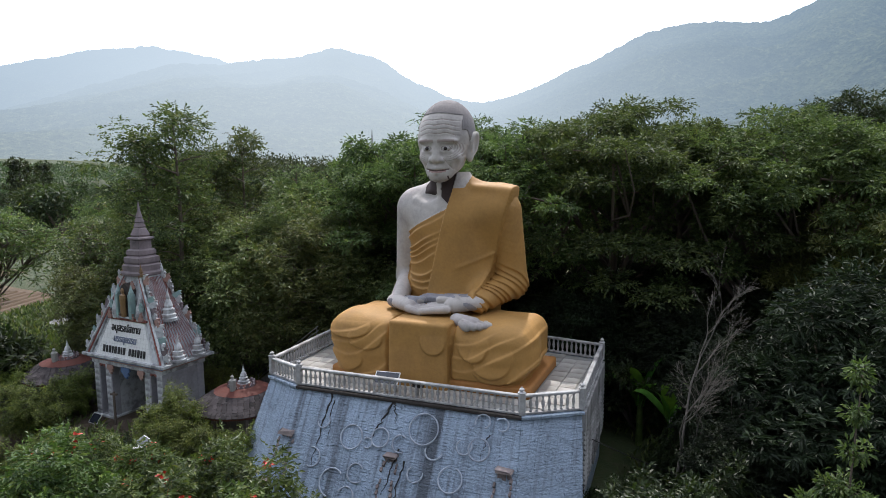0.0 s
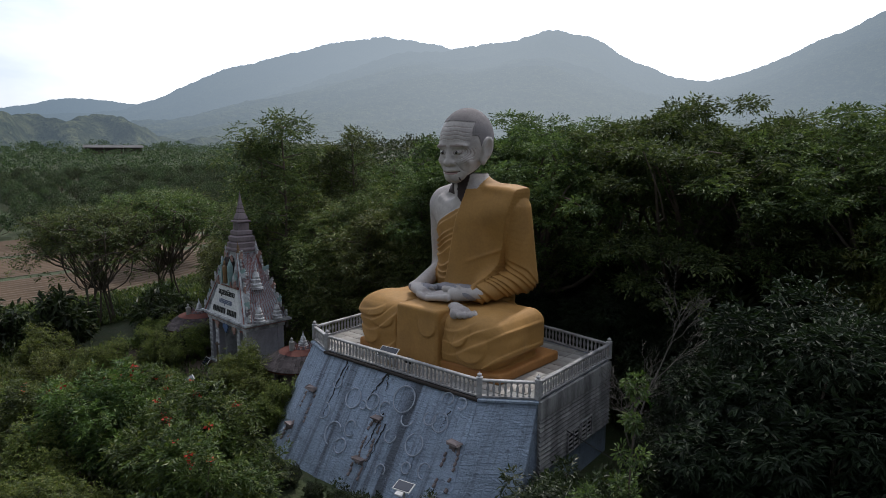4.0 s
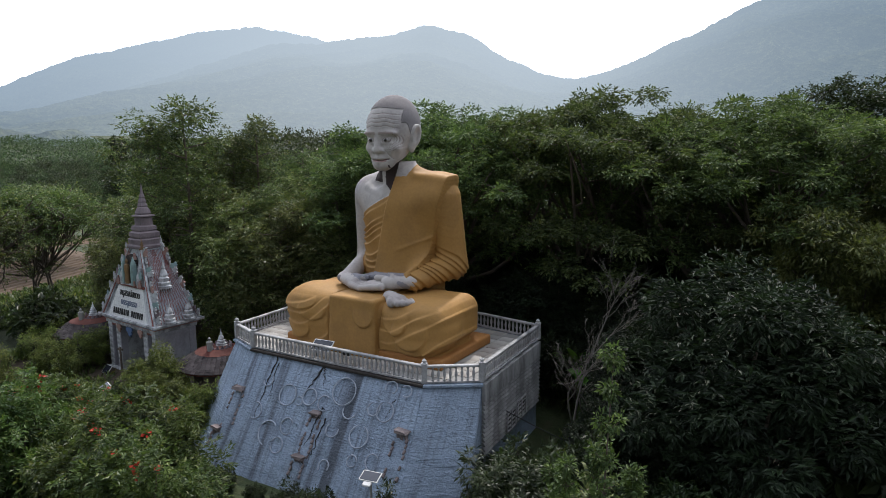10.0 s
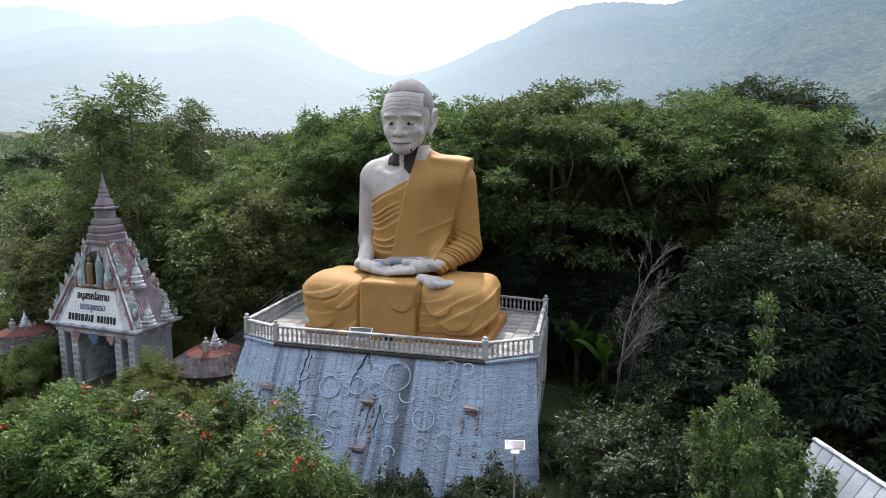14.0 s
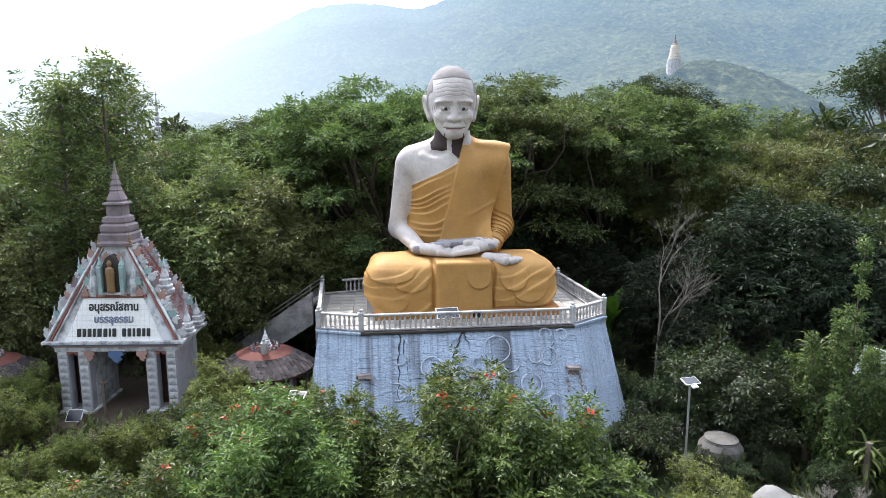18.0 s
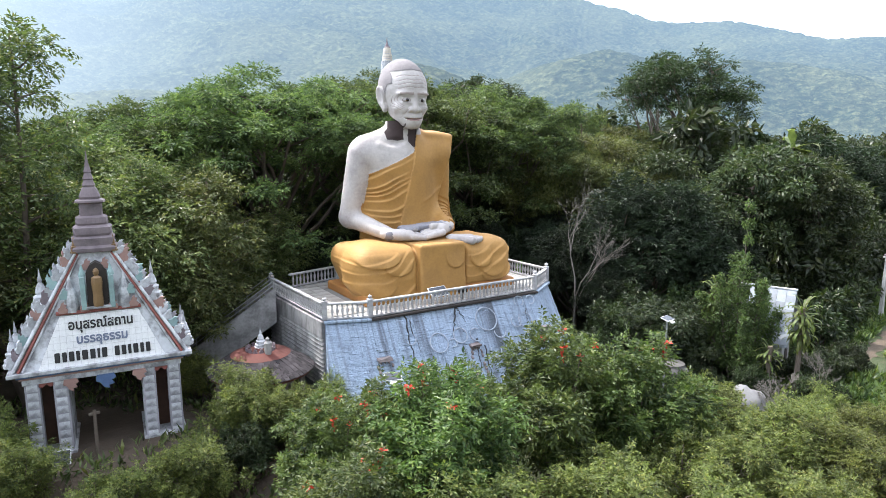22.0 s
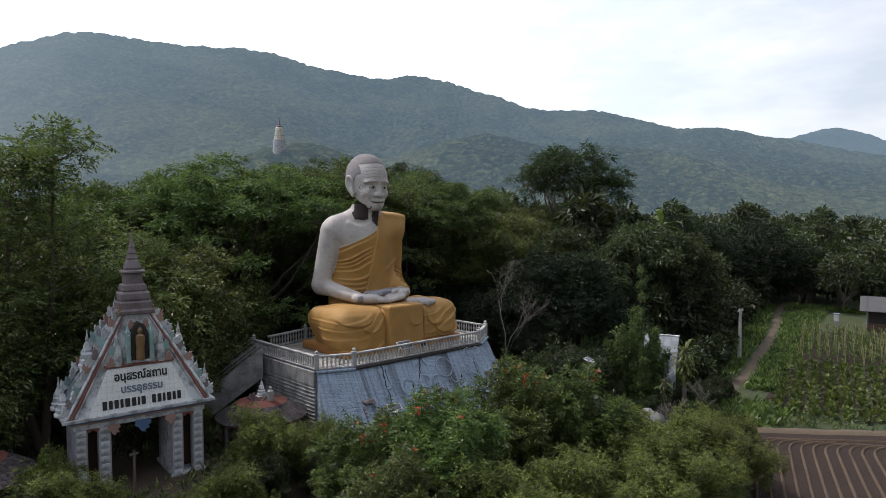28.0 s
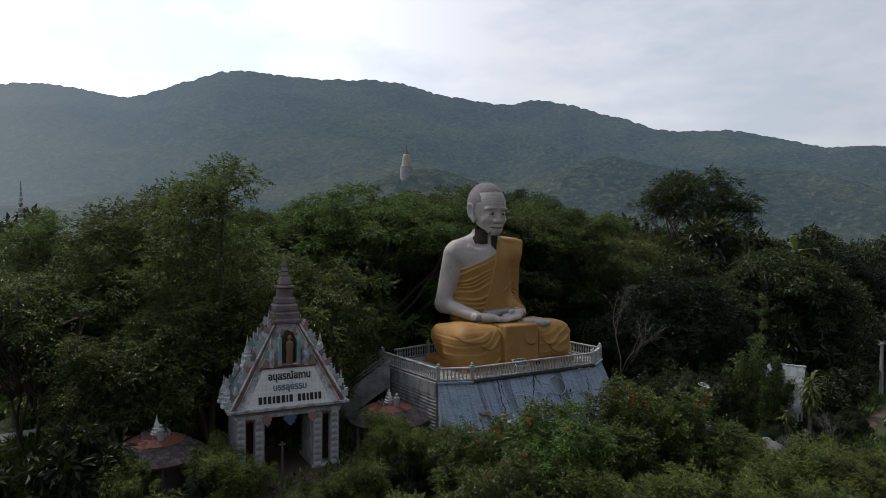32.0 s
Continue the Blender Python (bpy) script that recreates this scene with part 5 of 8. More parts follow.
def make_gate():
    g = thing("memorial_gate", GATE, -4.8, label="weathered white memorial gate with tiered spire and painted Thai signboard", category="gate")
    z0 = GATE[2]

    def zz(w):
        return w - z0
    top = zz(4.35)
    # legs: two pillars with a dark doorway between them on each side
    pil = mesh_from(box_bm(0, 0, top / 2, 0.46, 0.4, top, 0.015), "pillar", M_GATEPILLAR)
    plq = bmesh.new()
    add_box(plq, 0, 0, 0, 0.34, 0.025, 0.24, 0.008)
    add_box(plq, 0, -0.012, 0, 0.13, 0.03, 0.12, 0.012, pose(0, 0, 0, 0, 45, 0))
    plaque = mesh_from(plq, "plaque", M_GATEWHITE)
    for side in (-1, 1):
        for px in (1.42, 2.28):
            for py in (-0.95, 0.95):
                p = piece("pillar", pil, g, pose(side * px, py, 0))
                if py < 0:
                    for k in range(9):
                        piece("plaque", plaque, p, pose(0, -0.21, 0.2 + 0.285 * k))
        part("side_wall", box_bm(side * 2.42, 0, top / 2, 0.12, 1.5, top, 0.01), M_GATEPILLAR, g)
        part("inner_wall", box_bm(side * 1.24, 0, top / 2, 0.12, 1.52, top, 0.01), M_GATEWHITE, g, "whitewashed inner wall of the passage")
        # brown panel fills the doorway, its colour darkened for the shade inside
        part("niche_panel", box_bm(side * 1.85, -0.35, top / 2, 0.8, 0.06, top, 0), M_NICHE, g, "brown niche between the pillars, its shade in the dark colour")
        part("plinth", box_bm(side * 1.85, 0, 0.06, 1.5, 2.5, 0.24, 0.02), M_GATEWHITE, g)
        arch = prism_bm([(-0.24, 0), (0.24, 0), (0.24, -0.12), (0.12, -0.16), (0.0, -0.05), (-0.12, -0.16), (-0.24, -0.12)], -0.05, 0.05)
        bmesh.ops.translate(arch, vec=(side * 1.85, -1.1, top - 0.02), verts=arch.verts)
        part("arch_trim", arch, M_BRICKRED, g)
    # beams and painted bands
    for w0, w1, hx, hy, mat, nm in ((4.33, 4.52, 2.55, 1.22, M_GATEWHITE, "lintel"), (4.52, 4.60, 2.62, 1.28, M_PINK, "coral_band"), (4.60, 4.68, 2.7, 1.34, M_DEEPBLUE, "blue_band"), (4.68, 4.80, 2.95, 1.45, M_GATEWHITE, "eave_slab")):
        part(nm, box_bm(0, 0, zz((w0 + w1) / 2), 2 * hx, 2 * hy, w1 - w0, 0.012), mat, g)
    pend = [leafy_mesh(0.42, 0.4, M_PINK, "pendant"), leafy_mesh(0.5, 0.55, M_DEEPBLUE, "pendant")]
    for x, k in ((-1.1, 0), (1.1, 0), (0.0, 1)):
        piece("pendant", pend[k], g, pose(x, -1.24, zz(4.36), 180, 0, 0))
    # roof body
    bx, by, tx, ty, e, t = 2.78, 1.22, 0.58, 0.52, zz(4.8), zz(8.4)
    bm = bmesh.new()
    lo = [bm.verts.new(v) for v in ((-bx, -by, e), (bx, -by, e), (bx, by, e), (-bx, by, e))]
    hi = [bm.verts.new(v) for v in ((-tx, -ty, t), (tx, -ty, t), (tx, ty, t), (-tx, ty, t))]
    bm.faces.new(hi)
    bm.faces.new(list(reversed(lo)))
    for i in range(4):
        bm.faces.new((lo[i], lo[(i + 1) % 4], hi[(i + 1) % 4], hi[i]))
    part("roof", bm, M_GATEWHITE, g)

    def face_y(w, out=0.0):
        f = (w - 4.8) / 3.6
        return -(by + (ty - by) * f) - out

    def half_x(w):
        return bx + (tx - bx) * (w - 4.8) / 3.6
    tilt = math.degrees(math.atan2(by - ty, 3.6))
    lie = pose(0, 0, 0, 90 - tilt, 0, 0)
    # sloping signboard
    bm = bmesh.new()
    out = [(-2.02, 4.78), (2.02, 4.78), (1.24, 6.42), (-1.24, 6.42)]
    f = [bm.verts.new((x, face_y(w, 0.10), zz(w))) for x, w in out]
    b = [bm.verts.new((x, face_y(w, 0.0), zz(w))) for x, w in out]
    bm.faces.new(f)
    for i in range(4):
        j = (i + 1) % 4
        bm.faces.new((f[j], f[i], b[i], b[j]))
    bmesh.ops.recalc_face_normals(bm, faces=bm.faces)
    board = part("signboard", bm, M_SIGN, g, "white tiled signboard with black and blue lettering")
    joints = []
    for w in np.arange(4.98, 6.4, 0.2):
        hw = 2.02 - (w - 4.78) * 0.476
        joints.append([(-hw, face_y(w, 0.101), zz(w), 0.004), (hw, face_y(w, 0.101), zz(w), 0.004)])
    for x in np.arange(-1.9, 1.91, 0.2):
        w1 = min(6.42, 4.78 + (2.02 - abs(x)) / 0.476)
        joints.append([(x, face_y(4.78, 0.101), zz(4.78), 0.004), (x, face_y(w1, 0.101), zz(w1), 0.004)])
    piece("tile_joint", tube_mesh("tile_joint", joints, M_JOINT, 4), board)

    def on_board(x, w, o):
        return Matrix.Translation((x, face_y(w, o), zz(w))) @ lie
    lettering("lettering", "อนุสรณ์สถาน", 0.44, M_BLACK, board, on_board(0.02, 5.96, 0.115), 2.05)
    lettering("lettering", "บรรลุธรรม", 0.40, M_BLUEGREY, board, on_board(0.02, 5.50, 0.115), 1.62)
    x = -1.52
    for wgt in (0.2, 0.17, 0.19, 0.14, 0.22, 0.2, 0.1, 0.2, 0.0, 0.19, 0.18, 0.13, 0.2, 0.15, 0.18):
        if wgt:
            bm = bmesh.new()
            add_box(bm, wgt / 2, 0.0, 0, wgt * 0.82, 0.32, 0.03, 0.02)
            part("lettering_bar", bm, M_BLACK, board).matrix_basis = on_board(x, 5.12, 0.12)
        x += (wgt or 0.14) + 0.035
    # frame of the board and hip bands
    for s in (-1, 1):
        for off, mat, wide, nm in ((0.0, M_GATEWHITE, 0.075, "hip_band"), (-0.17, M_BRICKRED, 0.06, "red_band"), (-0.30, M_GATEWHITE, 0.05, "hip_band")):
            a = (s * (half_x(4.8) + off), face_y(4.8, 0.07), zz(4.8))
            c = (s * (half_x(8.35) + off * 0.5), face_y(8.35, 0.05), zz(8.35))
            piece(nm, tube_mesh(nm, [[(*a, wide), (*((np.array(a) + np.array(c)) / 2), wide), (*c, wide * 0.8)]], mat, 4), g)
    part("board_rail", box_bm(0, face_y(6.47, 0.06), zz(6.5), 2.7, 0.14, 0.10, 0.01), M_BRICKRED, g)
    part("board_rail", box_bm(0, face_y(4.8, 0.10), zz(4.745), 4.3, 0.1, 0.05, 0.01), M_BRICKRED, g)
    # niche with a standing figure, pilasters and pinnacles
    # the opening is a solid block; its inner shade is only dark colour
    arch = [(-0.33, 6.62), (0.33, 6.62), (0.33, 7.75), (0.2, 8.0), (0.0, 8.12), (-0.2, 8.0), (-0.33, 7.75)]
    nb = prism_bm([(x, zz(w)) for x, w in arch], -1.02, -0.62)
    part("niche", nb, M_DARK, g, "arched niche, its inner shade as dark colour")
    part("niche_sill", box_bm(0, -1.02, zz(6.62), 0.8, 0.3, 0.08, 0.01), M_GATEWHITE, g)
    for s in (-1, 1):
        part("pilaster", box_bm(s * 0.45, -1.0, zz(7.12), 0.17, 0.3, 1.1, 0.02), M_TURQ, g, "faded turquoise pilaster")
        cap = lathe_bm([(0.12, zz(7.66)), (0.12, zz(7.75)), (0.07, zz(7.85)), (0.02, zz(8.05))], 8)
        bmesh.ops.translate(cap, vec=(s * 0.45, -1.0, 0), verts=cap.verts)
        part("pilaster_cap", cap, M_TURQ, g)
        pin = lathe_bm([(0.22, zz(6.5)), (0.24, zz(6.7)), (0.2, zz(7.1)), (0.12, zz(7.3)), (0.1, zz(7.4)), (0.02, zz(7.7))], 10)
        bmesh.ops.translate(pin, vec=(s * 0.85, -0.85, 0), verts=pin.verts)
        part("pinnacle", pin, M_GATEWHITE, g)
        for dx, w, mat in ((0.45, 6.52, M_PINK), (1.12, 6.52, M_PINK), (0.28, 7.85, M_PINK), (1.05, 6.95, M_TURQ)):
            piece("flame_ornament", leafy_mesh(0.38, 0.26, mat), g, pose(s * dx, face_y(w, 0.12) - 0.06, zz(w)))
    # side and back roofs: loose rows of white tiles
    rg = random.Random(8)
    tile = mesh_from(box_bm(0, 0, 0, 0.26, 0.40, 0.025, 0.006), "roof_tile", M_WHITEROOF)
    for s in (-1, 1):
        slope = math.degrees(math.atan2(3.6, bx - tx))
        for r in range(11):
            w = 4.9 + 3.4 * (r + 0.5) / 11
            hy = (by + (ty - by) * (w - 4.8) / 3.6) - 0.1
            n = max(2, int(2 * hy / 0.24))
            for k in range(n):
                y = -hy + 2 * hy * (k + 0.5) / n
                m = Matrix.Translation((s * (half_x(w) + 0.03), y, zz(w))) @ pose(0, 0, 0, 0, s * slope, 0) @ pose(0, 0, 0, 0, 0, 90 + rg.uniform(-7, 7)) @ pose(0, 0, 0, rg.uniform(-6, 6), 0, 0)
                piece("roof_tile", tile, g, m)
        for w, y, hgt, rad in ((6.45, -0.1, 1.45, 0.36), (4.82, -0.5, 1.25, 0.32), (4.82, 0.6, 1.25, 0.32)):
            piece("side_finial", finial_mesh(hgt, rad, M_GATEWHITE, "side_finial"), g, pose(s * (half_x(w) + 0.04), y, zz(w)))
        for k in range(15):
            w = 4.95 + 0.235 * k
            for yy in (-1, 1):
                mat = (M_GATEWHITE, M_STONE, M_GATEWHITE, M_TURQ, M_GATEWHITE, M_GATEWHITE, M_PINK)[k % 7]
                piece("flame_ornament", leafy_mesh(rg.uniform(0.34, 0.5), rg.uniform(0.24, 0.34), mat), g, pose(s * (half_x(w) + 0.07), yy * (-face_y(w) - 0.05), zz(w), 0, s * rg.uniform(10, 40), rg.uniform(-40, 40)))
    net = []
    for k in range(14):
        f = k / 13
        for d in (-1, 1):
            y0 = -1.15 + 2.3 * f
            p0 = (half_x(4.85) + 0.06, y0, zz(4.85), 0.012)
            yy = max(-0.5, min(0.5, y0 * 0.4 + d * 0.45))
            net.append([p0, (half_x(8.3) + 0.06, yy, zz(8.3), 0.012)])
    piece("wire_net", tube_mesh("wire_net", net, M_BRICKRED, 4), g)
    # spire in tiers
    sp = [(0.62, 8.36), (0.76, 8.40), (0.78, 8.52), (0.70, 8.60), (0.72, 8.84), (0.60, 8.90), (0.64, 8.98), (0.64, 9.18), (0.50, 9.26), (0.54, 9.32), (0.52, 9.50), (0.38, 9.56), (0.38, 9.90), (0.36, 9.94), (0.50, 10.0), (0.49, 10.06), (0.32, 10.1), (0.35, 10.18), (0.24, 10.45), (0.19, 10.5), (0.22, 10.55), (0.15, 10.72), (0.18, 10.76), (0.11, 10.95), (0.13, 10.98), (0.08, 11.15), (0.05, 11.35), (0.012, 11.68)]
    part("spire", lathe_bm([(r, zz(w)) for r, w in sp], 12, 0.55), M_STONE, g, "dark violet-grey cast stone spire in tiers")
    for s in (-1, 1):
        for d in (-1, 1):
            piece("corner_finial", finial_mesh(0.62, 0.14, M_GATEWHITE if d > 0 else M_GOLD, "corner_finial"), g, pose(s * 0.62, d * 0.55, zz(8.38)))
    # the standing figure in the niche, one plain shape
    fig = lathe_bm([(0.15, 0), (0.17, 0.1), (0.16, 0.5), (0.19, 0.8), (0.17, 0.95), (0.06, 1.02), (0.09, 1.08), (0.1, 1.16), (0.06, 1.24), (0.01, 1.27)], 12)
    bmesh.ops.scale(fig, vec=(1, 0.7, 1), verts=fig.verts)
    ob = new("niche_statue", mesh_from(fig, "niche_statue", M_GOLD))
    g.matrix_basis = g.matrix_basis @ Matrix.Diagonal((0.92, 0.96, 1.0, 1))
    ob.matrix_basis = g.matrix_basis @ pose(0, -1.12, 6.66 - z0)
    tagged(ob, "small brown robed standing figure in the gate niche", "statue")


make_gate()


# ---- round tiled huts flanking the gate ----
def make_hut(x, y):
    h = thing("round_hut", (x, y, 1.7), 0, label="round hut with scaled grey tile roof and red upper ring", category="hut", group="round huts beside the gate")
    part("wall", lathe_bm([(1.45, 0), (1.45, 1.65)], 20), M_STONE, h)
    for k in range(8):
        a = math.pi * k / 4
        c = lathe_bm([(0.1, 0), (0.09, 1.6)], 8)
        bmesh.ops.translate(c, vec=(1.95 * math.cos(a), 1.95 * math.sin(a), 0), verts=c.verts)
        part("post", c, M_STONE, h)
    part("roof_cone", lathe_bm([(2.32, 1.52), (2.34, 1.6), (1.3, 2.18), (0.3, 2.5)], 28), M_TERRA, h, "terracotta-red inner roof cone")
    tile = mesh_from(box_bm(0, 0, 0, 0.24, 0.25, 0.035, 0.01), "roof_tile", M_SCALE)
    rg = random.Random(int(x * 10))
    for r in range(7):
        f = (r + 0.3) / 7
        rad = 2.30 - 1.0 * f
        z = 1.62 + 0.58 * f
        n = int(2 * math.pi * rad / 0.255)
        for k in range(n):
            a = 2 * math.pi * (k + 0.5 * (r % 2)) / n
            piece("roof_tile", tile, h, Matrix.Translation((rad * math.cos(a), rad * math.sin(a), z + 0.03)) @ pose(0, 0, 0, 0, 0, math.degrees(a)) @ pose(0, 0, 0, rg.uniform(-6, 6), 30 + rg.uniform(-5, 5), 0))
    part("roof_ring", lathe_bm([(1.30, 2.16), (1.34, 2.24), (0.75, 2.44), (0.7, 2.4)], 24), M_TERRA, h)
    for k in range(14):
        a = 2 * math.pi * k / 14
        piece("crest", leafy_mesh(0.24, 0.18, M_STONE, "crest"), h, pose(0.62 * math.cos(a), 0.62 * math.sin(a), 2.38, 0, 0, math.degrees(a) + 90))
    piece("stupa_finial", finial_mesh(0.95, 0.30, M_GATEWHITE, "stupa_finial"), h, pose(0.05, 0.1, 2.42))
    fig = lathe_bm([(0.12, 0), (0.14, 0.3), (0.15, 0.5), (0.05, 0.58), (0.08, 0.66), (0.01, 0.74)], 8)
    ob = new("guardian_statue", mesh_from(fig, "guardian_statue", M_CONCRETE))
    ob.matrix_basis = pose(x + 0.1, y - 0.66, 1.7 + 2.33 * 0.92)
    h.matrix_basis = h.matrix_basis @ Matrix.Diagonal((0.86, 0.86, 0.92, 1))
    tagged(ob, "small grey standing figure on the hut roof", "statue")


make_hut(-8.45, 1.5)
make_hut(-19.3, 1.6)


# ---- plants ----
def leaf_mesh(name, at, out, size, material, rng, droop=0.25, slim=0.42, loose=0.45):
    """Leaves as bent blades: at (n, 3) places, out (n, 3) the way they point."""
    n = len(at)
    out = out + rng.normal(0, loose, (n, 3))
    out[:, 2] -= droop
    out /= np.linalg.norm(out, axis=1)[:, None] + 1e-9
    side = np.cross(out, rng.normal(0, 1, (n, 3)) * 0.55 + np.array([0, 0, 1.0]))
    side /= np.linalg.norm(side, axis=1)[:, None] + 1e-9
    up = np.cross(side, out)
    ln = (size * rng.uniform(0.6, 1.35, n))[:, None]
    w = ln * slim
    v = np.empty((n, 4, 3), np.float32)
    v[:, 0] = at
    v[:, 1] = at + out * ln * 0.5 + side * w * 0.5 + up * ln * 0.06
    v[:, 2] = at + out * ln - up * ln * 0.12
    v[:, 3] = at + out * ln * 0.5 - side * w * 0.5 + up * ln * 0.06
    q = np.arange(4 * n, dtype=np.int32).reshape(n, 4)
    return grid_mesh(name, v.reshape(-1, 3), q, material, smooth=False)


def sprays(rng, at, out, count, length):
    """Turns each place into a drooping frond: leaflets in pairs along an axis."""
    n = len(at)
    axis = out + rng.normal(0, 0.35, (n, 3))
    axis /= np.linalg.norm(axis, axis=1)[:, None] + 1e-9
    side = np.cross(axis, np.array([0, 0, 1.0]) + rng.normal(0, 0.2, (n, 3)))
    side /= np.linalg.norm(side, axis=1)[:, None] + 1e-9
    places, ways = [], []
    ln = length * rng.uniform(0.7, 1.25, n)[:, None]
    for k in range(count):
        f = (k + 0.5) / count
        sag = np.array([0, 0, -1.0]) * 0.35 * f * f * ln
        places.append(at + axis * ln * f + sag)
        ways.append(axis * (0.55 + 0.9 * (k == count - 1)) + side * (1 if k % 2 else -1) * (k < count - 1) + np.array([0, 0, -0.25 * f]))
    return np.concatenate(places), np.concatenate(ways)


def clump_points(rng, centre, radii, count, shell=0.55, top=0.0):
    """Places and outward ways on and in an uneven clump."""
    d = rng.normal(0, 1, (count, 3))
    d /= np.linalg.norm(d, axis=1)[:, None]
    d[:, 2] = np.where(d[:, 2] < -0.2, d[:, 2] * (1 - top), d[:, 2])
    r = (shell + (1 - shell) * rng.random(count) ** 0.6) * (1 + 0.16 * np.sin(5 * d[:, 0] + centre[0]) + 0.16 * np.sin(6 * d[:, 1] + centre[1]))
    return np.array(centre) + d * r[:, None] * np.array(radii), d


def limb(rng, a, b, r0, r1, bend=0.12, n=6):
    a, b = np.array(a, float), np.array(b, float)
    off = rng.normal(0, bend * np.linalg.norm(b - a), 3)
    return [(*(a + (b - a) * t + off * math.sin(math.pi * t)), r0 + (r1 - r0) * t) for t in np.linspace(0, 1, n)]


def build_tree(name, seed, height, spread, style, leaf_mat, leaf, leaves, trunk_r=0.2, bare=0.35, bark=None, stems=1, flowers=0, flower_mat=None, depth=1.2, frond=1, frond_length=0.4, slim=0.42, **tags):
    """A tree standing at its own origin: tapered trunk and limbs, crown of many leaves."""
    rng = np.random.default_rng(seed)
    paths, ends = [], []
    bark = bark or M_BARK
    if style == "umbrella":
        fork = height * 0.34
        for s in range(stems):
            a0 = rng.uniform(0, 2 * np.pi)
            root = (0.5 * stems * 0.25 * math.cos(a0 + s * 2.1), 0.5 * stems * 0.25 * math.sin(a0 + s * 2.1), 0)
            knee = (root[0] + rng.normal(0, 0.5), root[1] + rng.normal(0, 0.5), fork * rng.uniform(0.8, 1.1))
            paths.append(limb(rng, root, knee, trunk_r, trunk_r * 0.8, 0.05))
            k = 9
            for i in range(k):
                a = 2 * np.pi * (i + rng.uniform(-0.3, 0.3)) / k + s
                rr = spread * rng.uniform(0.35, 0.8)
                tip = (knee[0] + rr * math.cos(a), knee[1] + rr * math.sin(a), height * (0.93 - 0.26 * (rr / spread) ** 2) - rng.uniform(0.2, 1.4))
                paths.append(limb(rng, knee, tip, trunk_r * 0.45, 0.05, 0.10, 7))
                for _ in range(4):
                    t2 = (tip[0] + rng.normal(0, spread * 0.16), tip[1] + rng.normal(0, spread * 0.16), tip[2] + rng.uniform(-0.3, 1.0))
                    paths.append(limb(rng, paths[-1][4][:3] if _ == 0 else tip, t2, 0.06, 0.02, 0.1, 4))
                    ends.append(t2)
        m = 46 if depth < 2 else 150
        for i in range(m):
            a, rr = i * 2.399963, spread * math.sqrt((i + 0.5) / m)
            drop = min(depth, rng.exponential(depth * 0.45)) + 0.1
            ends.append((rr * math.cos(a) + rng.normal(0, 0.4), rr * math.sin(a) + rng.normal(0, 0.4), height * (1.0 - 0.30 * (rr / spread) ** 2.2) - drop))
        radii = [(rng.uniform(0.06, 0.14) * spread, rng.uniform(0.06, 0.14) * spread, rng.uniform(0.022, 0.05) * spread) for _ in ends]
    elif style == "round":
        fork = height * bare
        paths.append(limb(rng, (0, 0, 0), (rng.normal(0, 0.15), rng.normal(0, 0.15), fork), trunk_r, trunk_r * 0.75, 0.04))
        m = 30
        for i in range(m):
            u = 1 - 1.55 * (i + 0.5) / m
            a = i * 2.399963
            s = math.sqrt(max(0.05, 1 - u * u))
            r = rng.uniform(0.62, 0.95)
            c = (spread * s * r * math.cos(a), spread * s * r * math.sin(a), fork + (height - fork) * (0.46 + 0.46 * u * r))
            ends.append(c)
            if i % 2 == 0:
                paths.append(limb(rng, (0, 0, fork * rng.uniform(0.7, 1.0)), c, trunk_r * 0.35, 0.025, 0.1, 5))
        radii = [(spread * rng.uniform(0.22, 0.36), spread * rng.uniform(0.22, 0.36), spread * rng.uniform(0.16, 0.27)) for _ in ends]
    elif style == "airy":
        for s in range(stems):
            a0 = 2 * np.pi * s / stems + rng.uniform(-0.4, 0.4)
            top = (0.24 * spread * math.cos(a0) * (stems > 1), 0.24 * spread * math.sin(a0) * (stems > 1), height * (0.97 - 0.10 * s))
            trunk = limb(rng, (0.12 * s, 0.1 * s, 0), top, trunk_r, 0.04, 0.05, 9)
            paths.append(trunk)
            for i in range(20):
                t = bare + (0.98 - bare) * (i + 0.5) / 20
                o = np.array([np.interp(t * 8, range(9), [q[k] for q in trunk]) for k in range(3)])
                a = i * 2.4 + rng.uniform(-0.4, 0.4)
                rr = spread * math.sin(math.pi * (0.2 + 0.74 * (t - bare) / (1 - bare))) ** 0.8 * rng.uniform(0.45, 1.0)
                tip = o + np.array([rr * math.cos(a), rr * math.sin(a), rng.uniform(0.1, 0.5) * rr])
                paths.append(limb(rng, o, tip, trunk_r * 0.3, 0.015, 0.1, 5))
                ends += [tuple(tip), tuple(o + (tip - o) * 0.6 + rng.normal(0, 0.25, 3))]
            ends += [tuple(np.array(top) - (0.25 * spread * k * math.cos(k * 2.4), 0.25 * spread * k * math.sin(k * 2.4), 0.35 * k)) for k in range(4)]
        radii = [(spread * rng.uniform(0.16, 0.36), spread * rng.uniform(0.16, 0.36), spread * rng.uniform(0.10, 0.2)) for _ in ends]
    elif style == "column":
        for s in range(stems):
            a0, off = 2.4 * s, spread * 0.95 * math.sqrt(s / stems)
            h = height * (1.0 - 0.58 * (off / spread) ** 0.8) * (1 if s == 0 else rng.uniform(0.75, 1.15))
            foot = np.array((0.35 * off * math.cos(a0), 0.35 * off * math.sin(a0), 0))
            trunk = limb(rng, foot, (off * math.cos(a0), off * math.sin(a0), h), trunk_r, 0.012, 0.02, 12)
            paths.append(trunk)
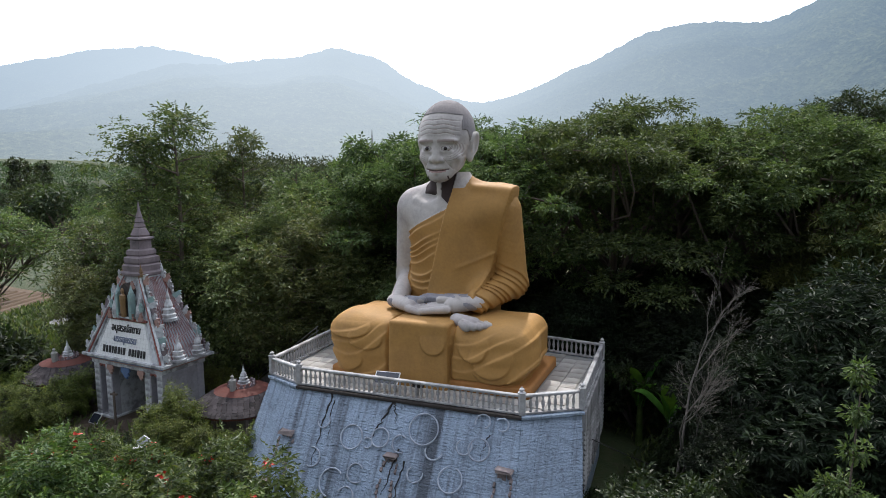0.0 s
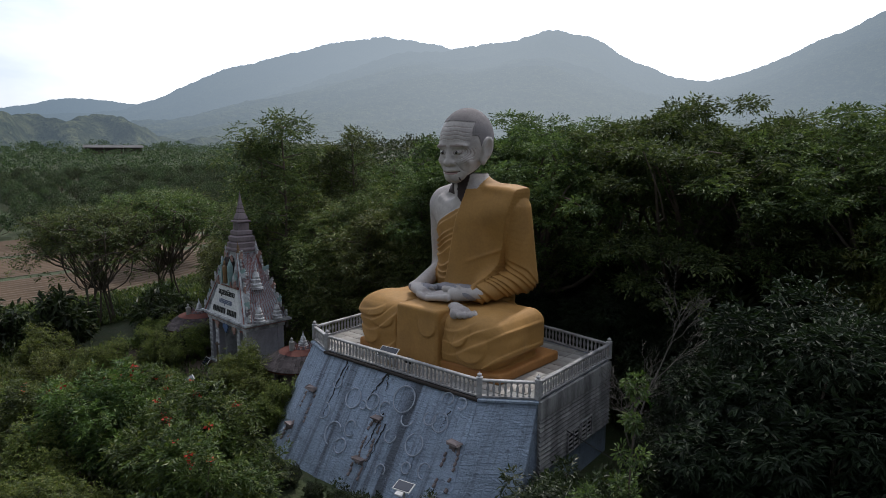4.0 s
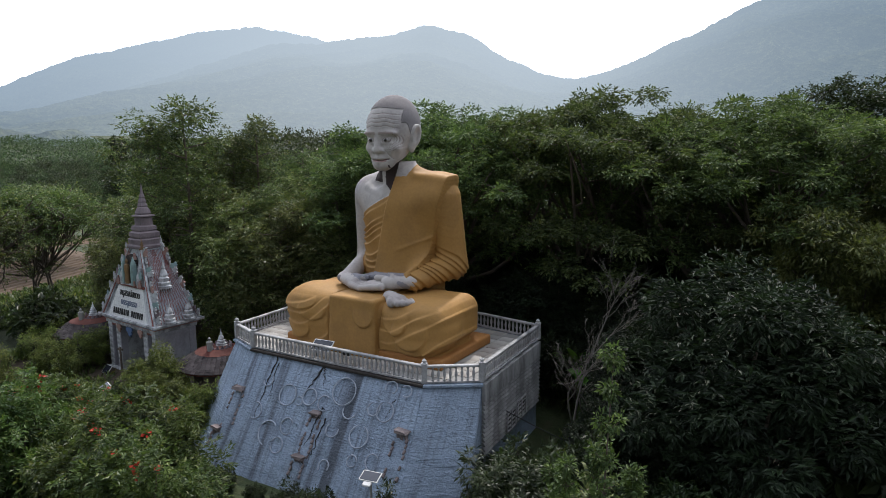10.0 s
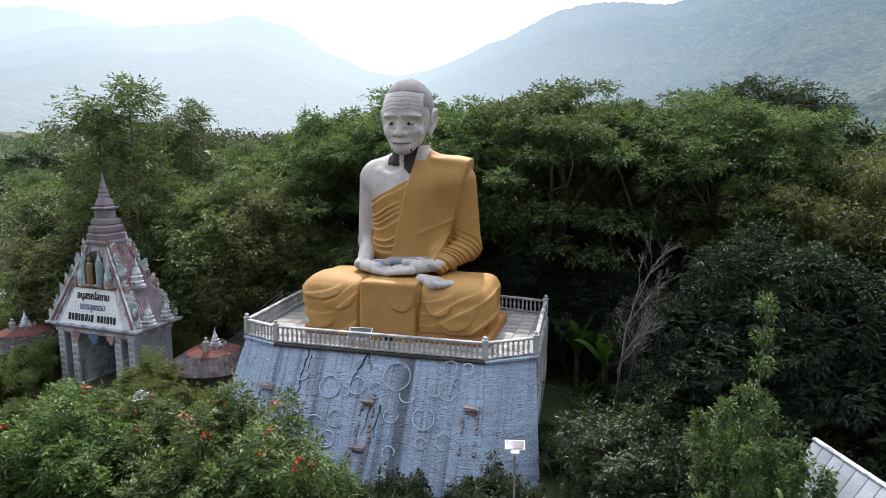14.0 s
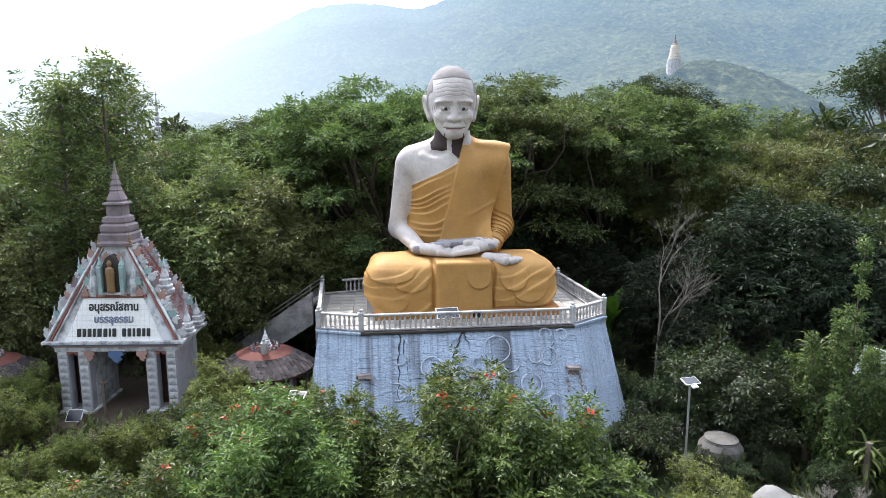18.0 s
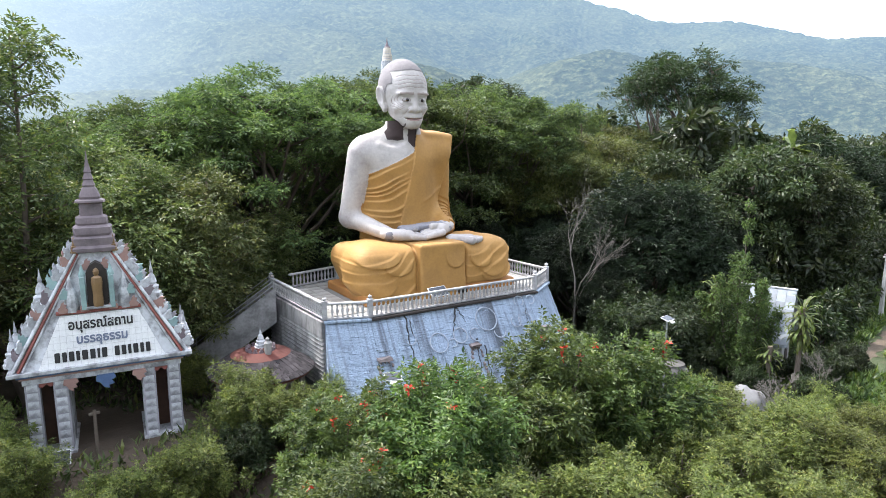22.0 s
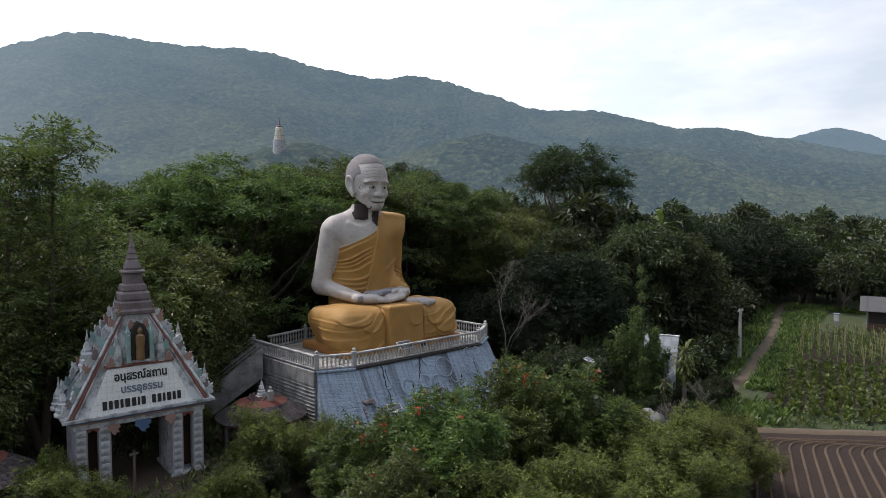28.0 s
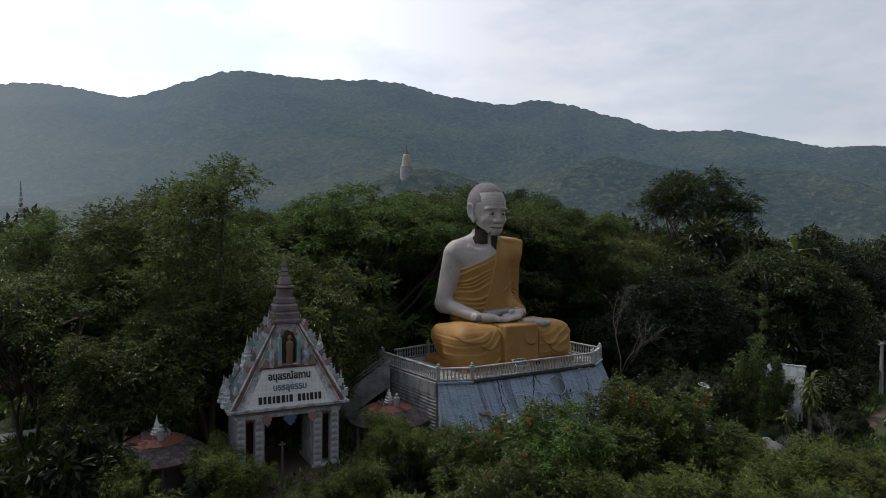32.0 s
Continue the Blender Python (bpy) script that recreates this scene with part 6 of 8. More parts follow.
            for i in range(26):
                o = np.array(trunk[min(11, 1 + int(i * 0.42))][:3])
                t = i / 26
                a = i * 2.4 + s
                rr = spread * 0.36 * (1 - 0.85 * t) * rng.uniform(0.5, 1.3)
                tip = o + np.array([rr * math.cos(a), rr * math.sin(a), rr * 0.85])
                paths.append(limb(rng, o, tip, 0.022, 0.006, 0.08, 4))
                ends += [tuple(tip), tuple((o + tip) / 2)]
            ends.append((*trunk[-1][:2], trunk[-1][2] - 0.1))
        radii = [(spread * rng.uniform(0.05, 0.10), spread * rng.uniform(0.05, 0.10), spread * rng.uniform(0.07, 0.15)) for _ in ends]
    elif style == "plume":
        for s in range(stems):
            a0 = s * 2.399963
            foot = (0.22 * math.sqrt(s) * math.cos(a0), 0.22 * math.sqrt(s) * math.sin(a0), 0)
            reach, h = spread * rng.uniform(0.25, 0.95), height * rng.uniform(0.7, 1.0)
            culm = [(foot[0] + reach * f ** 2.2 * math.cos(a0), foot[1] + reach * f ** 2.2 * math.sin(a0), h * math.sin(1.75 * f) / math.sin(1.5), trunk_r * (1 - 0.9 * f)) for f in np.linspace(0, 1, 10)]
            paths.append(culm)
            for f in np.linspace(0.32, 1.0, 15):
                c = np.array([np.interp(f * 9, range(10), [q[k] for q in culm]) for k in range(3)])
                ends.append(tuple(c + rng.normal(0, 0.35, 3)))
        radii = [(rng.uniform(0.3, 0.8), rng.uniform(0.3, 0.8), rng.uniform(0.2, 0.45)) for _ in ends]
    else:  # shrub
        for i in range(stems):
            a = 2.4 * i
            c = (spread * 0.75 * math.sqrt((i + 0.5) / stems) * math.cos(a), spread * 0.75 * math.sqrt((i + 0.5) / stems) * math.sin(a), height * rng.uniform(0.55, 0.92) * (1 - 0.3 * (i / stems)))
            paths.append(limb(rng, (0.2 * math.cos(a), 0.2 * math.sin(a), 0), c, trunk_r * 0.7, 0.015, 0.08, 6))
            ends.append(c)
            for _ in range(6):
                e = (c[0] + rng.normal(0, spread * 0.2), c[1] + rng.normal(0, spread * 0.2), c[2] * rng.uniform(0.45, 1.16))
                paths.append(limb(rng, np.array(c) * 0.7, e, 0.025, 0.008, 0.1, 4))
                ends.append(e)
        radii = [(spread * rng.uniform(0.08, 0.23), spread * rng.uniform(0.08, 0.23), height * rng.uniform(0.06, 0.17)) for _ in ends]
    per = max(6, leaves // len(ends) // frond)
    at, out = zip(*[clump_points(rng, e, r, per, 0.35, 0.6 if style == "umbrella" else 0.2) for e, r in zip(ends, radii)])
    at, out = np.concatenate(at), np.concatenate(out)
    keep = at[:, 2] > 0.12
    at, out = at[keep], out[keep]
    tops = at
    if frond > 1:
        at, out = sprays(rng, at, out, frond, frond_length)
    t = thing(name, **tags)
    if style == "plume":
        for culm in paths:
            piece("culm", tube_mesh("culm", [culm], bark, 6), t)
    else:
        piece("trunk", tube_mesh("trunk", paths, bark, 6), t)
    piece("crown", leaf_mesh("crown", at, out, leaf, leaf_mat, rng, 0.3 if frond == 1 else 0.1, slim, 0.45 if frond == 1 else 0.2), t)
    if flowers:
        hi = tops[np.argsort(-tops[:, 2] - 0.25 * np.hypot(tops[:, 0], tops[:, 1]))[: max(len(tops) // 14, 40)]]
        pick = hi[rng.choice(len(hi), flowers, replace=False)]
        fp, fo = zip(*[clump_points(rng, c * np.array([1.05, 1.05, 1.0]) + np.array([0, 0, 0.16]), (0.09, 0.09, 0.08), 10, 0.2) for c in pick])
        piece("blossoms", leaf_mesh("blossoms", np.concatenate(fp), np.concatenate(fo), 0.12, flower_mat, rng, 0.0, 0.8), t)
    return t


def put(model, x, y, size=1.0, turn=0.0, dz=-0.05, squash=1.0):
    c = copy_thing(model, pose(x, y, float(ground_z(x, y)) + dz, 0, 0, turn) @ Matrix.Diagonal((size, size, size * squash, 1)))
    return c


def settle(model, x, y, size=1.0, turn=0.0, dz=-0.05, squash=1.0):
    model.matrix_basis = pose(x, y, float(ground_z(x, y)) + dz, 0, 0, turn) @ Matrix.Diagonal((size, size, size * squash, 1))
    return model


# ---- solar lamps ----
def make_solar_lamp(x, y, panel_z, turn, tilt=18.0):
    gz = float(ground_z(x, y)) - 0.05
    s = thing("solar_lamp", (x, y, gz), turn, label="slim steel solar street lamp with tilted panel", category="lamp", group="solar lamps round the terrace")
    h = panel_z - gz
    pole = part("pole", lathe_bm([(0.055, 0), (0.05, 0.3), (0.04, 0.32), (0.036, h - 0.05)], 10), M_STEEL, s)
    part("base_plate", box_bm(0, 0, 0.02, 0.25, 0.25, 0.04, 0.005), M_STEEL, s)
    bm = bmesh.new()
    tilted = pose(0, 0, h, tilt, 0, 0)
    add_box(bm, 0, 0, 0.03, 0.56, 0.36, 0.03, 0.006, tilted)
    head = part("lamp_head", bm, M_PANELW, s, "white lamp housing")
    bm = bmesh.new()
    add_box(bm, 0, 0, 0.05, 0.50, 0.30, 0.012, 0, tilted)
    part("solar_panel", bm, M_PANEL, head, "dark solar cell panel")
    bm = bmesh.new()
    add_box(bm, 0, -0.25, 0.0, 0.24, 0.16, 0.06, 0.02, tilted)
    part("lamp_lens", bm, M_PANELW, head)


make_solar_lamp(6.33, -5.9, 4.66, 10)
make_solar_lamp(-6.3, -5.58, 4.62, -20, 25)
make_solar_lamp(-16.2, 14.5, 4.2, 30)


def make_floor_panel():
    p = thing("solar_charger", (-0.9, 0.42, TOP + 0.03), 6, label="small tilted solar panel standing behind the front balustrade", category="solar panel")
    bm = bmesh.new()
    add_box(bm, 0, 0, 0, 0.95, 0.55, 0.03, 0.005, pose(0, 0, 0.5, 38, 0, 0))
    part("panel_frame", bm, M_PANELW, p)
    bm = bmesh.new()
    add_box(bm, 0, 0, 0.02, 0.87, 0.47, 0.012, 0, pose(0, 0, 0.5, 38, 0, 0))
    part("cell_sheet", bm, M_PANEL, p)
    for s in (-1, 1):
        part("leg", box_bm(s * 0.35, 0.05, 0.25, 0.03, 0.03, 0.5), M_STEEL, p)
    b = thing("floodlight", (0.35, 0.42, TOP + 0.03), -5, label="black box floodlight on the terrace before the statue", category="lamp")
    part("housing", box_bm(0, 0, 0.42, 0.4, 0.16, 0.24, 0.02), M_BLACK, b)
    part("bracket", box_bm(0, 0, 0.16, 0.06, 0.06, 0.32), M_STEEL, b)


make_floor_panel()


# ---- rocks, jar and small white house east of the terrace ----
def make_rock(x, y, sx, sy, sz, seed, label):
    bm = bmesh.new()
    bmesh.ops.create_icosphere(bm, subdivisions=4, radius=1.0)
    for v in bm.verts:
        n = noise.fractal(v.co * 1.3 + Vector((seed, 0, 0)), 1.0, 2.0, 4)
        v.co *= 1 + 0.22 * n
        v.co.x *= sx
        v.co.y *= sy
        v.co.z *= sz
    for f in bm.faces:
        f.smooth = True
    me = mesh_from(bm, "rock", M_ROCK)
    ob = new("rock", me)
    ob.matrix_basis = pose(x, y, float(ground_z(x, y)) + sz * 0.35)
    tagged(ob, label, "rock", "cement rocks")


make_rock(7.6, -8.7, 1.5, 1.0, 1.15, 1.0, "pale grey cement boulder half hidden in bushes")
make_rock(7.2, -7.2, 0.9, 0.7, 0.55, 4.0, "low dark-topped cement boulder among bushes")
make_rock(10.5, -3.2, 0.7, 0.5, 0.4, 7.0, "small pale stone in the grass")
make_rock(2.4, -10.6, 0.7, 0.5, 0.5, 9.0, "small pale stone among shrubs")

jar_ob = thing("water_jar", (8.2, -4.8, 0.7), 0, label="big grey cement water jar with mottled crust", category="jar")
part("jar_body", lathe_bm([(0.45, 0), (0.72, 0.35), (0.8, 0.75), (0.74, 1.1), (0.6, 1.28), (0.58, 1.34), (0.5, 1.34), (0.5, 1.25)], 20), M_JAR, jar_ob)
part("jar_lid", lathe_bm([(0.56, 1.33), (0.57, 1.38), (0.1, 1.44)], 20), M_JAR, jar_ob)


def make_white_house():
    gz = 0.7
    h = thing("white_roofed_house", (15.0, -4.8, gz), 22, label="small low house with steep white tiled roof behind plants", category="house")
    part("wall", box_bm(0, 0, 1.1, 2.9, 2.6, 2.2, 0.02), M_CONCRETE, h)
    for s in (-1, 1):
        bm = bmesh.new()
        pts = [(0, 4.35), (s * 1.95, 1.75), (s * 1.95, 1.67), (0, 4.25)]
        f = [bm.verts.new((x, -1.6, z)) for x, z in pts]
        b = [bm.verts.new((x, 1.6, z)) for x, z in pts]
        bm.faces.new(f)
        bm.faces.new(list(reversed(b)))
        for i in range(4):
            bm.faces.new((f[i], b[i], b[(i + 1) % 4], f[(i + 1) % 4]))
        bmesh.ops.recalc_face_normals(bm, faces=bm.faces)
        roof = part("roof_side", bm, M_WHITEROOF, h)
        tile = mesh_from(box_bm(0, 0, 0, 0.42, 0.44, 0.03, 0.006), "roof_tile", M_WHITEROOF)
        ang = math.degrees(math.atan2(2.6, 1.95))
        for r in range(8):
            f = (r + 0.5) / 8
            for k in range(7):
                piece("roof_tile", tile, roof, Matrix.Translation((s * 1.95 * f, -1.6 + 3.2 * (k + 0.5) / 7, 4.35 - 2.6 * f + 0.04)) @ pose(0, 0, 0, 0, s * ang, 0))
    part("ridge_cap", box_bm(0, 0, 4.37, 0.18, 3.3, 0.1, 0.03), M_GATEWHITE, h)
    part("door", box_bm(0, -1.32, 0.95, 0.8, 0.05, 1.9, 0.01), M_DARK, h)
    h.matrix_basis = h.matrix_basis @ Matrix.Diagonal((0.85, 0.9, 0.93, 1))


make_white_house()

# ---- utility pole, far shed, far towers ----
pole_ob = thing("utility_pole", (29.2, -4.1, 0.7), 0, label="square grey concrete utility pole beside the path", category="pole")
part("shaft", lathe_bm([(0.16, 0), (0.11, 4.2)], 4), M_CONCRETE, pole_ob)
part("crossarm", box_bm(0, 0, 4.05, 0.9, 0.1, 0.1, 0.01), M_CONCRETE, pole_ob)
for s in (-0.35, 0.35):
    ins = lathe_bm([(0.05, 4.1), (0.06, 4.18), (0.03, 4.25)], 8)
    bmesh.ops.translate(ins, vec=(s, 0, 0), verts=ins.verts)
    part("insulator", ins, M_STONE, pole_ob)


def make_shed(x, y, w, d, h, turn, label, cover=M_TIN):
    s = thing("shed", (x, y, float(ground_z(x, y)) - 0.05), turn, label=label, category="shed", group="field sheds")
    part("back_wall", box_bm(0, d / 2, h / 2, w, 0.12, h, 0.01), M_NICHE, s)
    part("low_wall", box_bm(0, -d / 2, 0.45, w, 0.12, 0.9, 0.01), M_NICHE, s)
    for cx in (-w / 2, -w / 6, w / 6, w / 2):
        part("post", box_bm(cx, -d / 2, h / 2, 0.14, 0.14, h, 0.01), M_CONCRETE, s)
    bm = bmesh.new()
    add_box(bm, 0, 0, 0, w + 1.2, d + 1.6, 0.06, 0.01, pose(0, 0, h + 0.3, 8, 0, 0))
    roof = part("roof", bm, cover, s)
    for k in range(9):
        bm = bmesh.new()
        add_box(bm, -w / 2 + w * k / 8, 0, 0.05, 0.05, d + 1.6, 0.05, 0, pose(0, 0, h + 0.3, 8, 0, 0))
        part("roof_rib", bm, cover, roof)
    # added dark box stands in for the shade under the roof
    part("interior", box_bm(0, 0.1, h / 2, w - 0.3, d - 0.5, h - 0.3), M_DARK, s)


make_shed(54.6, -9.8, 7, 4.5, 2.3, -75.5, "grey open-fronted farm shed with sheet metal roof")
make_shed(-25.1, 25.5, 5.5, 4.5, 2.4, -20, "straw-thatched shelter among the trees", M_THATCH)
make_shed(3.1, 17.2, 3.0, 2.6, 2.6, -15, "small dark roofed shelter under the rain trees")
make_shed(-272, 98, 22, 7, 3.0, 68, "long low white-roofed farm building on the plain")


def make_hill_stupa():
    az, dist = radians(63.3), 318
    x, y = dist * math.cos(az), dist * math.sin(az)
    s = thing("hill_stupa", (x, y, 51.0), 0, label="slender pale stupa tower on the wooded hilltop", category="stupa")
    part("base", lathe_bm([(4.2, -8), (4.0, 0.5), (3.4, 0.6)], 12), M_GATEWHITE, s)
    part("shaft", lathe_bm([(3.3, 0.5), (2.2, 6.5), (2.3, 6.7), (1.7, 7.2)], 16), M_CREAM, s)
    part("spire", lathe_bm([(1.7, 7.2), (1.9, 7.6), (0.9, 8.2), (1.0, 8.6), (0.5, 9.6), (0.1, 12.4)], 12), M_STONE, s)
    for k in range(4):
        part("ledge", lathe_bm([(3.2 - 0.25 * k, 1.4 + 1.3 * k), (3.3 - 0.25 * k, 1.6 + 1.3 * k), (3.0 - 0.25 * k, 1.7 + 1.3 * k)], 16), M_GATEWHITE, s)
    s.matrix_basis = s.matrix_basis @ Matrix.Diagonal((0.85, 0.85, 1.0, 1))
    az = radians(66.8)
    fig = lathe_bm([(1.4, -6), (1.4, 0), (1.3, 4.5), (1.5, 6.2), (1.2, 7.4), (0.5, 7.8), (0.8, 8.4), (0.75, 9.2), (0.1, 9.9)], 12)
    ob = new("standing_statue", mesh_from(fig, "standing_statue", M_BRICKRED))
    ob.matrix_basis = pose(284 * math.cos(az), 284 * math.sin(az), 24.7)
    tagged(ob, "tall standing figure in dark red robe below the hill", "statue")
    g = thing("gold_stupa", (-25.5, 44.5, 2.2), 0, label="small gold-domed stupa with tall white tiered mast among trees", category="stupa")
    part("drum", lathe_bm([(2.2, 0), (2.2, 7.5), (2.4, 7.7), (2.4, 8.2)], 16), M_GATEWHITE, g)
    part("dome", lathe_bm([(2.0, 8.2), (1.9, 9.4), (1.2, 10.6), (0.6, 11.2)], 16), M_GOLD, g, "tarnished gold dome")
    mast = [(0.5, 11.2)]
    for k in range(9):
        mast += [(0.5 - 0.045 * k, 11.3 + 0.55 * k), (0.25 - 0.02 * k, 11.42 + 0.55 * k)]
    mast.append((0.02, 17.0))
    part("mast", lathe_bm(mast, 8), M_GATEWHITE, g, "white tiered mast")
    g.matrix_basis = g.matrix_basis @ Matrix.Diagonal((0.9, 0.9, 0.9, 1))


make_hill_stupa()


# ---- dead tree, banana, spiky palms ----
def make_bare_tree(x, y, height, seed):
    rng = np.random.default_rng(seed)
    paths = []

    def grow(a, way, length, r, level):
        b = a + way * length
        mid = (a + b) / 2 + rng.normal(0, 0.04 * length, 3)
        paths.append([(*a, r), (*mid, r * 0.85), (*b, r * 0.6)])
        if level < 6:
            for k in range(3 if level < 5 else 2):
                w = way + rng.normal(0, 0.37, 3) * np.array([1.0, 1.0, 0.6])
                w[2] = abs(w[2]) * 0.75 + 0.22
                w /= np.linalg.norm(w)
                grow(a + (b - a) * (1.0 if k == 0 else rng.uniform(0.5, 0.95)), w, length * rng.uniform(0.5, 0.75), max(0.005, r * 0.55), level + 1)
    w = np.array([0.03, 0.02, 1.0])
    grow(np.zeros(3), w / np.linalg.norm(w), height * 0.36, 0.0068 * height, 0)
    t = thing("bare_tree", (x, y, float(ground_z(x, y)) - 0.05), 0, label="leafless pale grey tree with fine spreading twigs", category="tree", group="bare trees")
    piece("branch_work", tube_mesh("branch_work", paths, M_DEADWOOD, 5), t)


make_bare_tree(9.1, 2.5, 10.6, 5)
make_bare_tree(9.2, -9.2, 3.0, 7)
make_bare_tree(7.4, -9.6, 2.6, 8)
make_bare_tree(11.4, -9.8, 2.8, 9)


def blade(name, length, width, arch, material, segs=8, notch=0.0):
    verts, quads = [], []
    for k in range(segs + 1):
        f = k / segs
        w = width * math.sin(math.pi * min(0.97, 0.12 + 0.85 * f)) ** 0.7
        x = length * f * math.cos(arch * f)
        z = length * f * math.sin(1.1 - arch * f * 1.2)
        for s, d in ((-1, 0.0), (0, -0.06 * width), (1, 0.0)):
            verts.append((x, s * w * (1 - notch * (k % 2)), z + d))
    for k in range(segs):
        for s in range(2):
            a = k * 3 + s
            quads.append((a, a + 1, a + 4, a + 3))
    return grid_mesh(name, verts, quads, material)


def make_banana(x, y):
    gz = float(ground_z(x, y)) - 0.05
    b = thing("banana_plant", (x, y, gz), 0, label="banana plant with broad sunlit green leaves", category="plant")
    part("stem", lathe_bm([(0.16, 0), (0.14, 1.2), (0.1, 2.4)], 10), M_LEAF_COL, b)
    for k, (turn, ln, lift) in enumerate(((20, 2.3, 2.4), (100, 2.0, 2.3), (170, 2.4, 2.4), (250, 2.1, 2.35), (310, 1.8, 2.4), (60, 2.6, 2.45), (210, 1.7, 2.2))):
        piece("leaf", blade("leaf", ln, 0.32, 0.5 + 0.1 * (k % 3), M_BANANA), b, pose(0, 0, lift - 0.5, 0, -38 + 12 * (k % 3), turn))


make_banana(7.2, 8.8)
make_banana(8.6, 7.2)


def make_spiky(x, y, trunk, leaf, count, seed, label, kind="yucca"):
    rng = random.Random(seed)
    gz = float(ground_z(x, y)) - 0.05
    p = thing(kind, (x, y, gz), 0, label=label, category="palm", group="spiky palms")
    part("trunk", lathe_bm([(0.14, 0), (0.1, trunk * 0.5), (0.11, trunk)], 8), M_BARK, p)
    me = blade("leaf", leaf, 0.05 * leaf if kind == "yucca" else 0.14 * leaf, 0.75, M_LEAF_BUSH if kind == "yucca" else M_LEAF_PALE, 6, 0.0 if kind == "yucca" else 0.4)
    for k in range(count):
        piece("leaf", me, p, pose(0, 0, trunk - (1.3 if kind == "yucca" else 0.25) * (k / count) * leaf, 0, rng.uniform(-35, 70) + 30 * (k / count), k * 137.5))


make_spiky(12.7, -8.0, 4.0, 1.1, 90, 3, "spiky yucca palm with drooping green leaves by the white house")
make_spiky(11.9, -4.2, 4.4, 1.0, 80, 4, "spiky yucca palm with green leaves among shrubs")
make_spiky(11.8, -7.2, 2.2, 0.9, 36, 5, "short spiky yucca palm beside the column tree")
make_spiky(46.5, 12.3, 10.2, 3.2, 22, 6, "coconut palm with arching pale fronds", "coconut_palm")
make_spiky(-27, 30, 9.0, 3.0, 20, 8, "coconut palm with arching pale fronds", "coconut_palm")

# sagging cable from the terrace wall to the trees
cable = thing("cable", (0, 0, 0), 0, label="thin sagging black cable from terrace wall to the trees", category="cable")
piece("wire", tube_mesh("wire", [[(5.9 + 9 * t, 3.4 + 2.2 * t, 3.1 - 1.6 * math.sin(math.pi * t * 0.8), 0.02) for t in np.linspace(0, 1, 14)]], M_BLACK, 5), cable)


# ---- fields and path ----
M_SOIL = worn("red_brown_tilled_soil", (0.024, 0.0125, 0.008), (0.013, 0.007, 0.005), 1.0, 7.0, 0.6, 0.7, 1.0, dist=0.05)
M_RIDGE = worn("dry_pale_soil_crest", (0.095, 0.064, 0.043), (0.045, 0.028, 0.019), 1.0, 7.0, 0.9, 0.7, 1.0, dist=0.05)
M_PATH = worn("pale_dirt_track", (0.10, 0.075, 0.053), (0.05, 0.045, 0.028), 1.0, 5.0, 0.8, 0.7, 0.8, dist=0.04)
M_FIELDSOIL = worn("dusty_brown_soil", (0.12, 0.083, 0.054), (0.065, 0.047, 0.03), 1.0, 3.0, 0.3, 0.7, 0.8, dist=0.05)


def sheet(name, corners, n, material, lift, label, category):
    a, b, c, d = (np.array(v, float) for v in corners)
    u, v = np.meshgrid(np.linspace(0, 1, n), np.linspace(0, 1, n), indexing="ij")
    p = (a * (1 - u[..., None]) + b * u[..., None]) * (1 - v[..., None]) + (d * (1 - u[..., None]) + c * u[..., None]) * v[..., None]
    z = ground_z(p[..., 0], p[..., 1]) + lift
    verts = np.concatenate([p, z[..., None]], -1).reshape(-1, 3)
    i, j = np.meshgrid(np.arange(n - 1), np.arange(n - 1), indexing="ij")
    i, j = i.ravel(), j.ravel()
    q = np.stack([i * n + j, (i + 1) * n + j, (i + 1) * n + j + 1, i * n + j + 1], -1)
    return tagged(new(name, grid_mesh(name, verts, q, material)), label, category, kind="structure")


def ridges(parent_name, lines, width, height, material, label):
    """Soil ridges: low rounded banks along lines of (x, y)."""
    verts, quads = [], []
    rng = np.random.default_rng(2)
    for line in lines:
        pts = np.array(line, float)
        tang = np.gradient(pts, axis=0)
        tang /= np.linalg.norm(tang, axis=1)[:, None]
        side = np.stack([-tang[:, 1], tang[:, 0]], -1)
        base = len(verts)
        prof = [(-1, -0.06), (-0.5, 0.75), (0, 1.0), (0.5, 0.75), (1, -0.06)]
        for p, s in zip(pts, side):
            for o, h in prof:
                q = p + s * o * width * (1 + rng.normal(0, 0.06))
                verts.append((q[0], q[1], float(ground_z(q[0], q[1])) + 0.03 + h * height * (1 + rng.normal(0, 0.12))))
        for k in range(len(pts) - 1):
            for m in range(4):
                a = base + k * 5 + m
                quads.append((a, a + 1, a + 6, a + 5))
    return tagged(new(parent_name, grid_mesh(parent_name, verts, quads, material)), label, "furrows", kind="stuff")


# near ploughed field: edges run along (0.70, -0.71) and (-0.92, -0.39)
A, U, V = np.array((12.3, -11.2)), np.array((0.68, -0.73)), np.array((-0.92, -0.39))
sheet("ploughed_field", (A, A + 34 * U, A + 34 * U + 24 * V, A + 24 * V), 40, M_SOIL, 0.035, "red-brown ploughed field with curved pale ridges", "field")
lines = []
for k in range(34):
    o = 0.8 + 0.56 * k
    line = [A + U * o + V * t for t in np.linspace(23, 2.2 + 0.083 * k, 34)]
    bend = A + U * (o + 1.2) + V * (1.0 + 0.083 * k)
    s = line[-1]
    line += [(1 - t) ** 2 * s + 2 * t * (1 - t) * (A + U * (o + 0.1) + V * (1.0 + 0.083 * k)) + t * t * bend for t in np.linspace(0.2, 1, 6)]
    if k == 0:
        line += [bend + U * t for t in np.linspace(0.8, 30, 34)]
    lines.append(line)
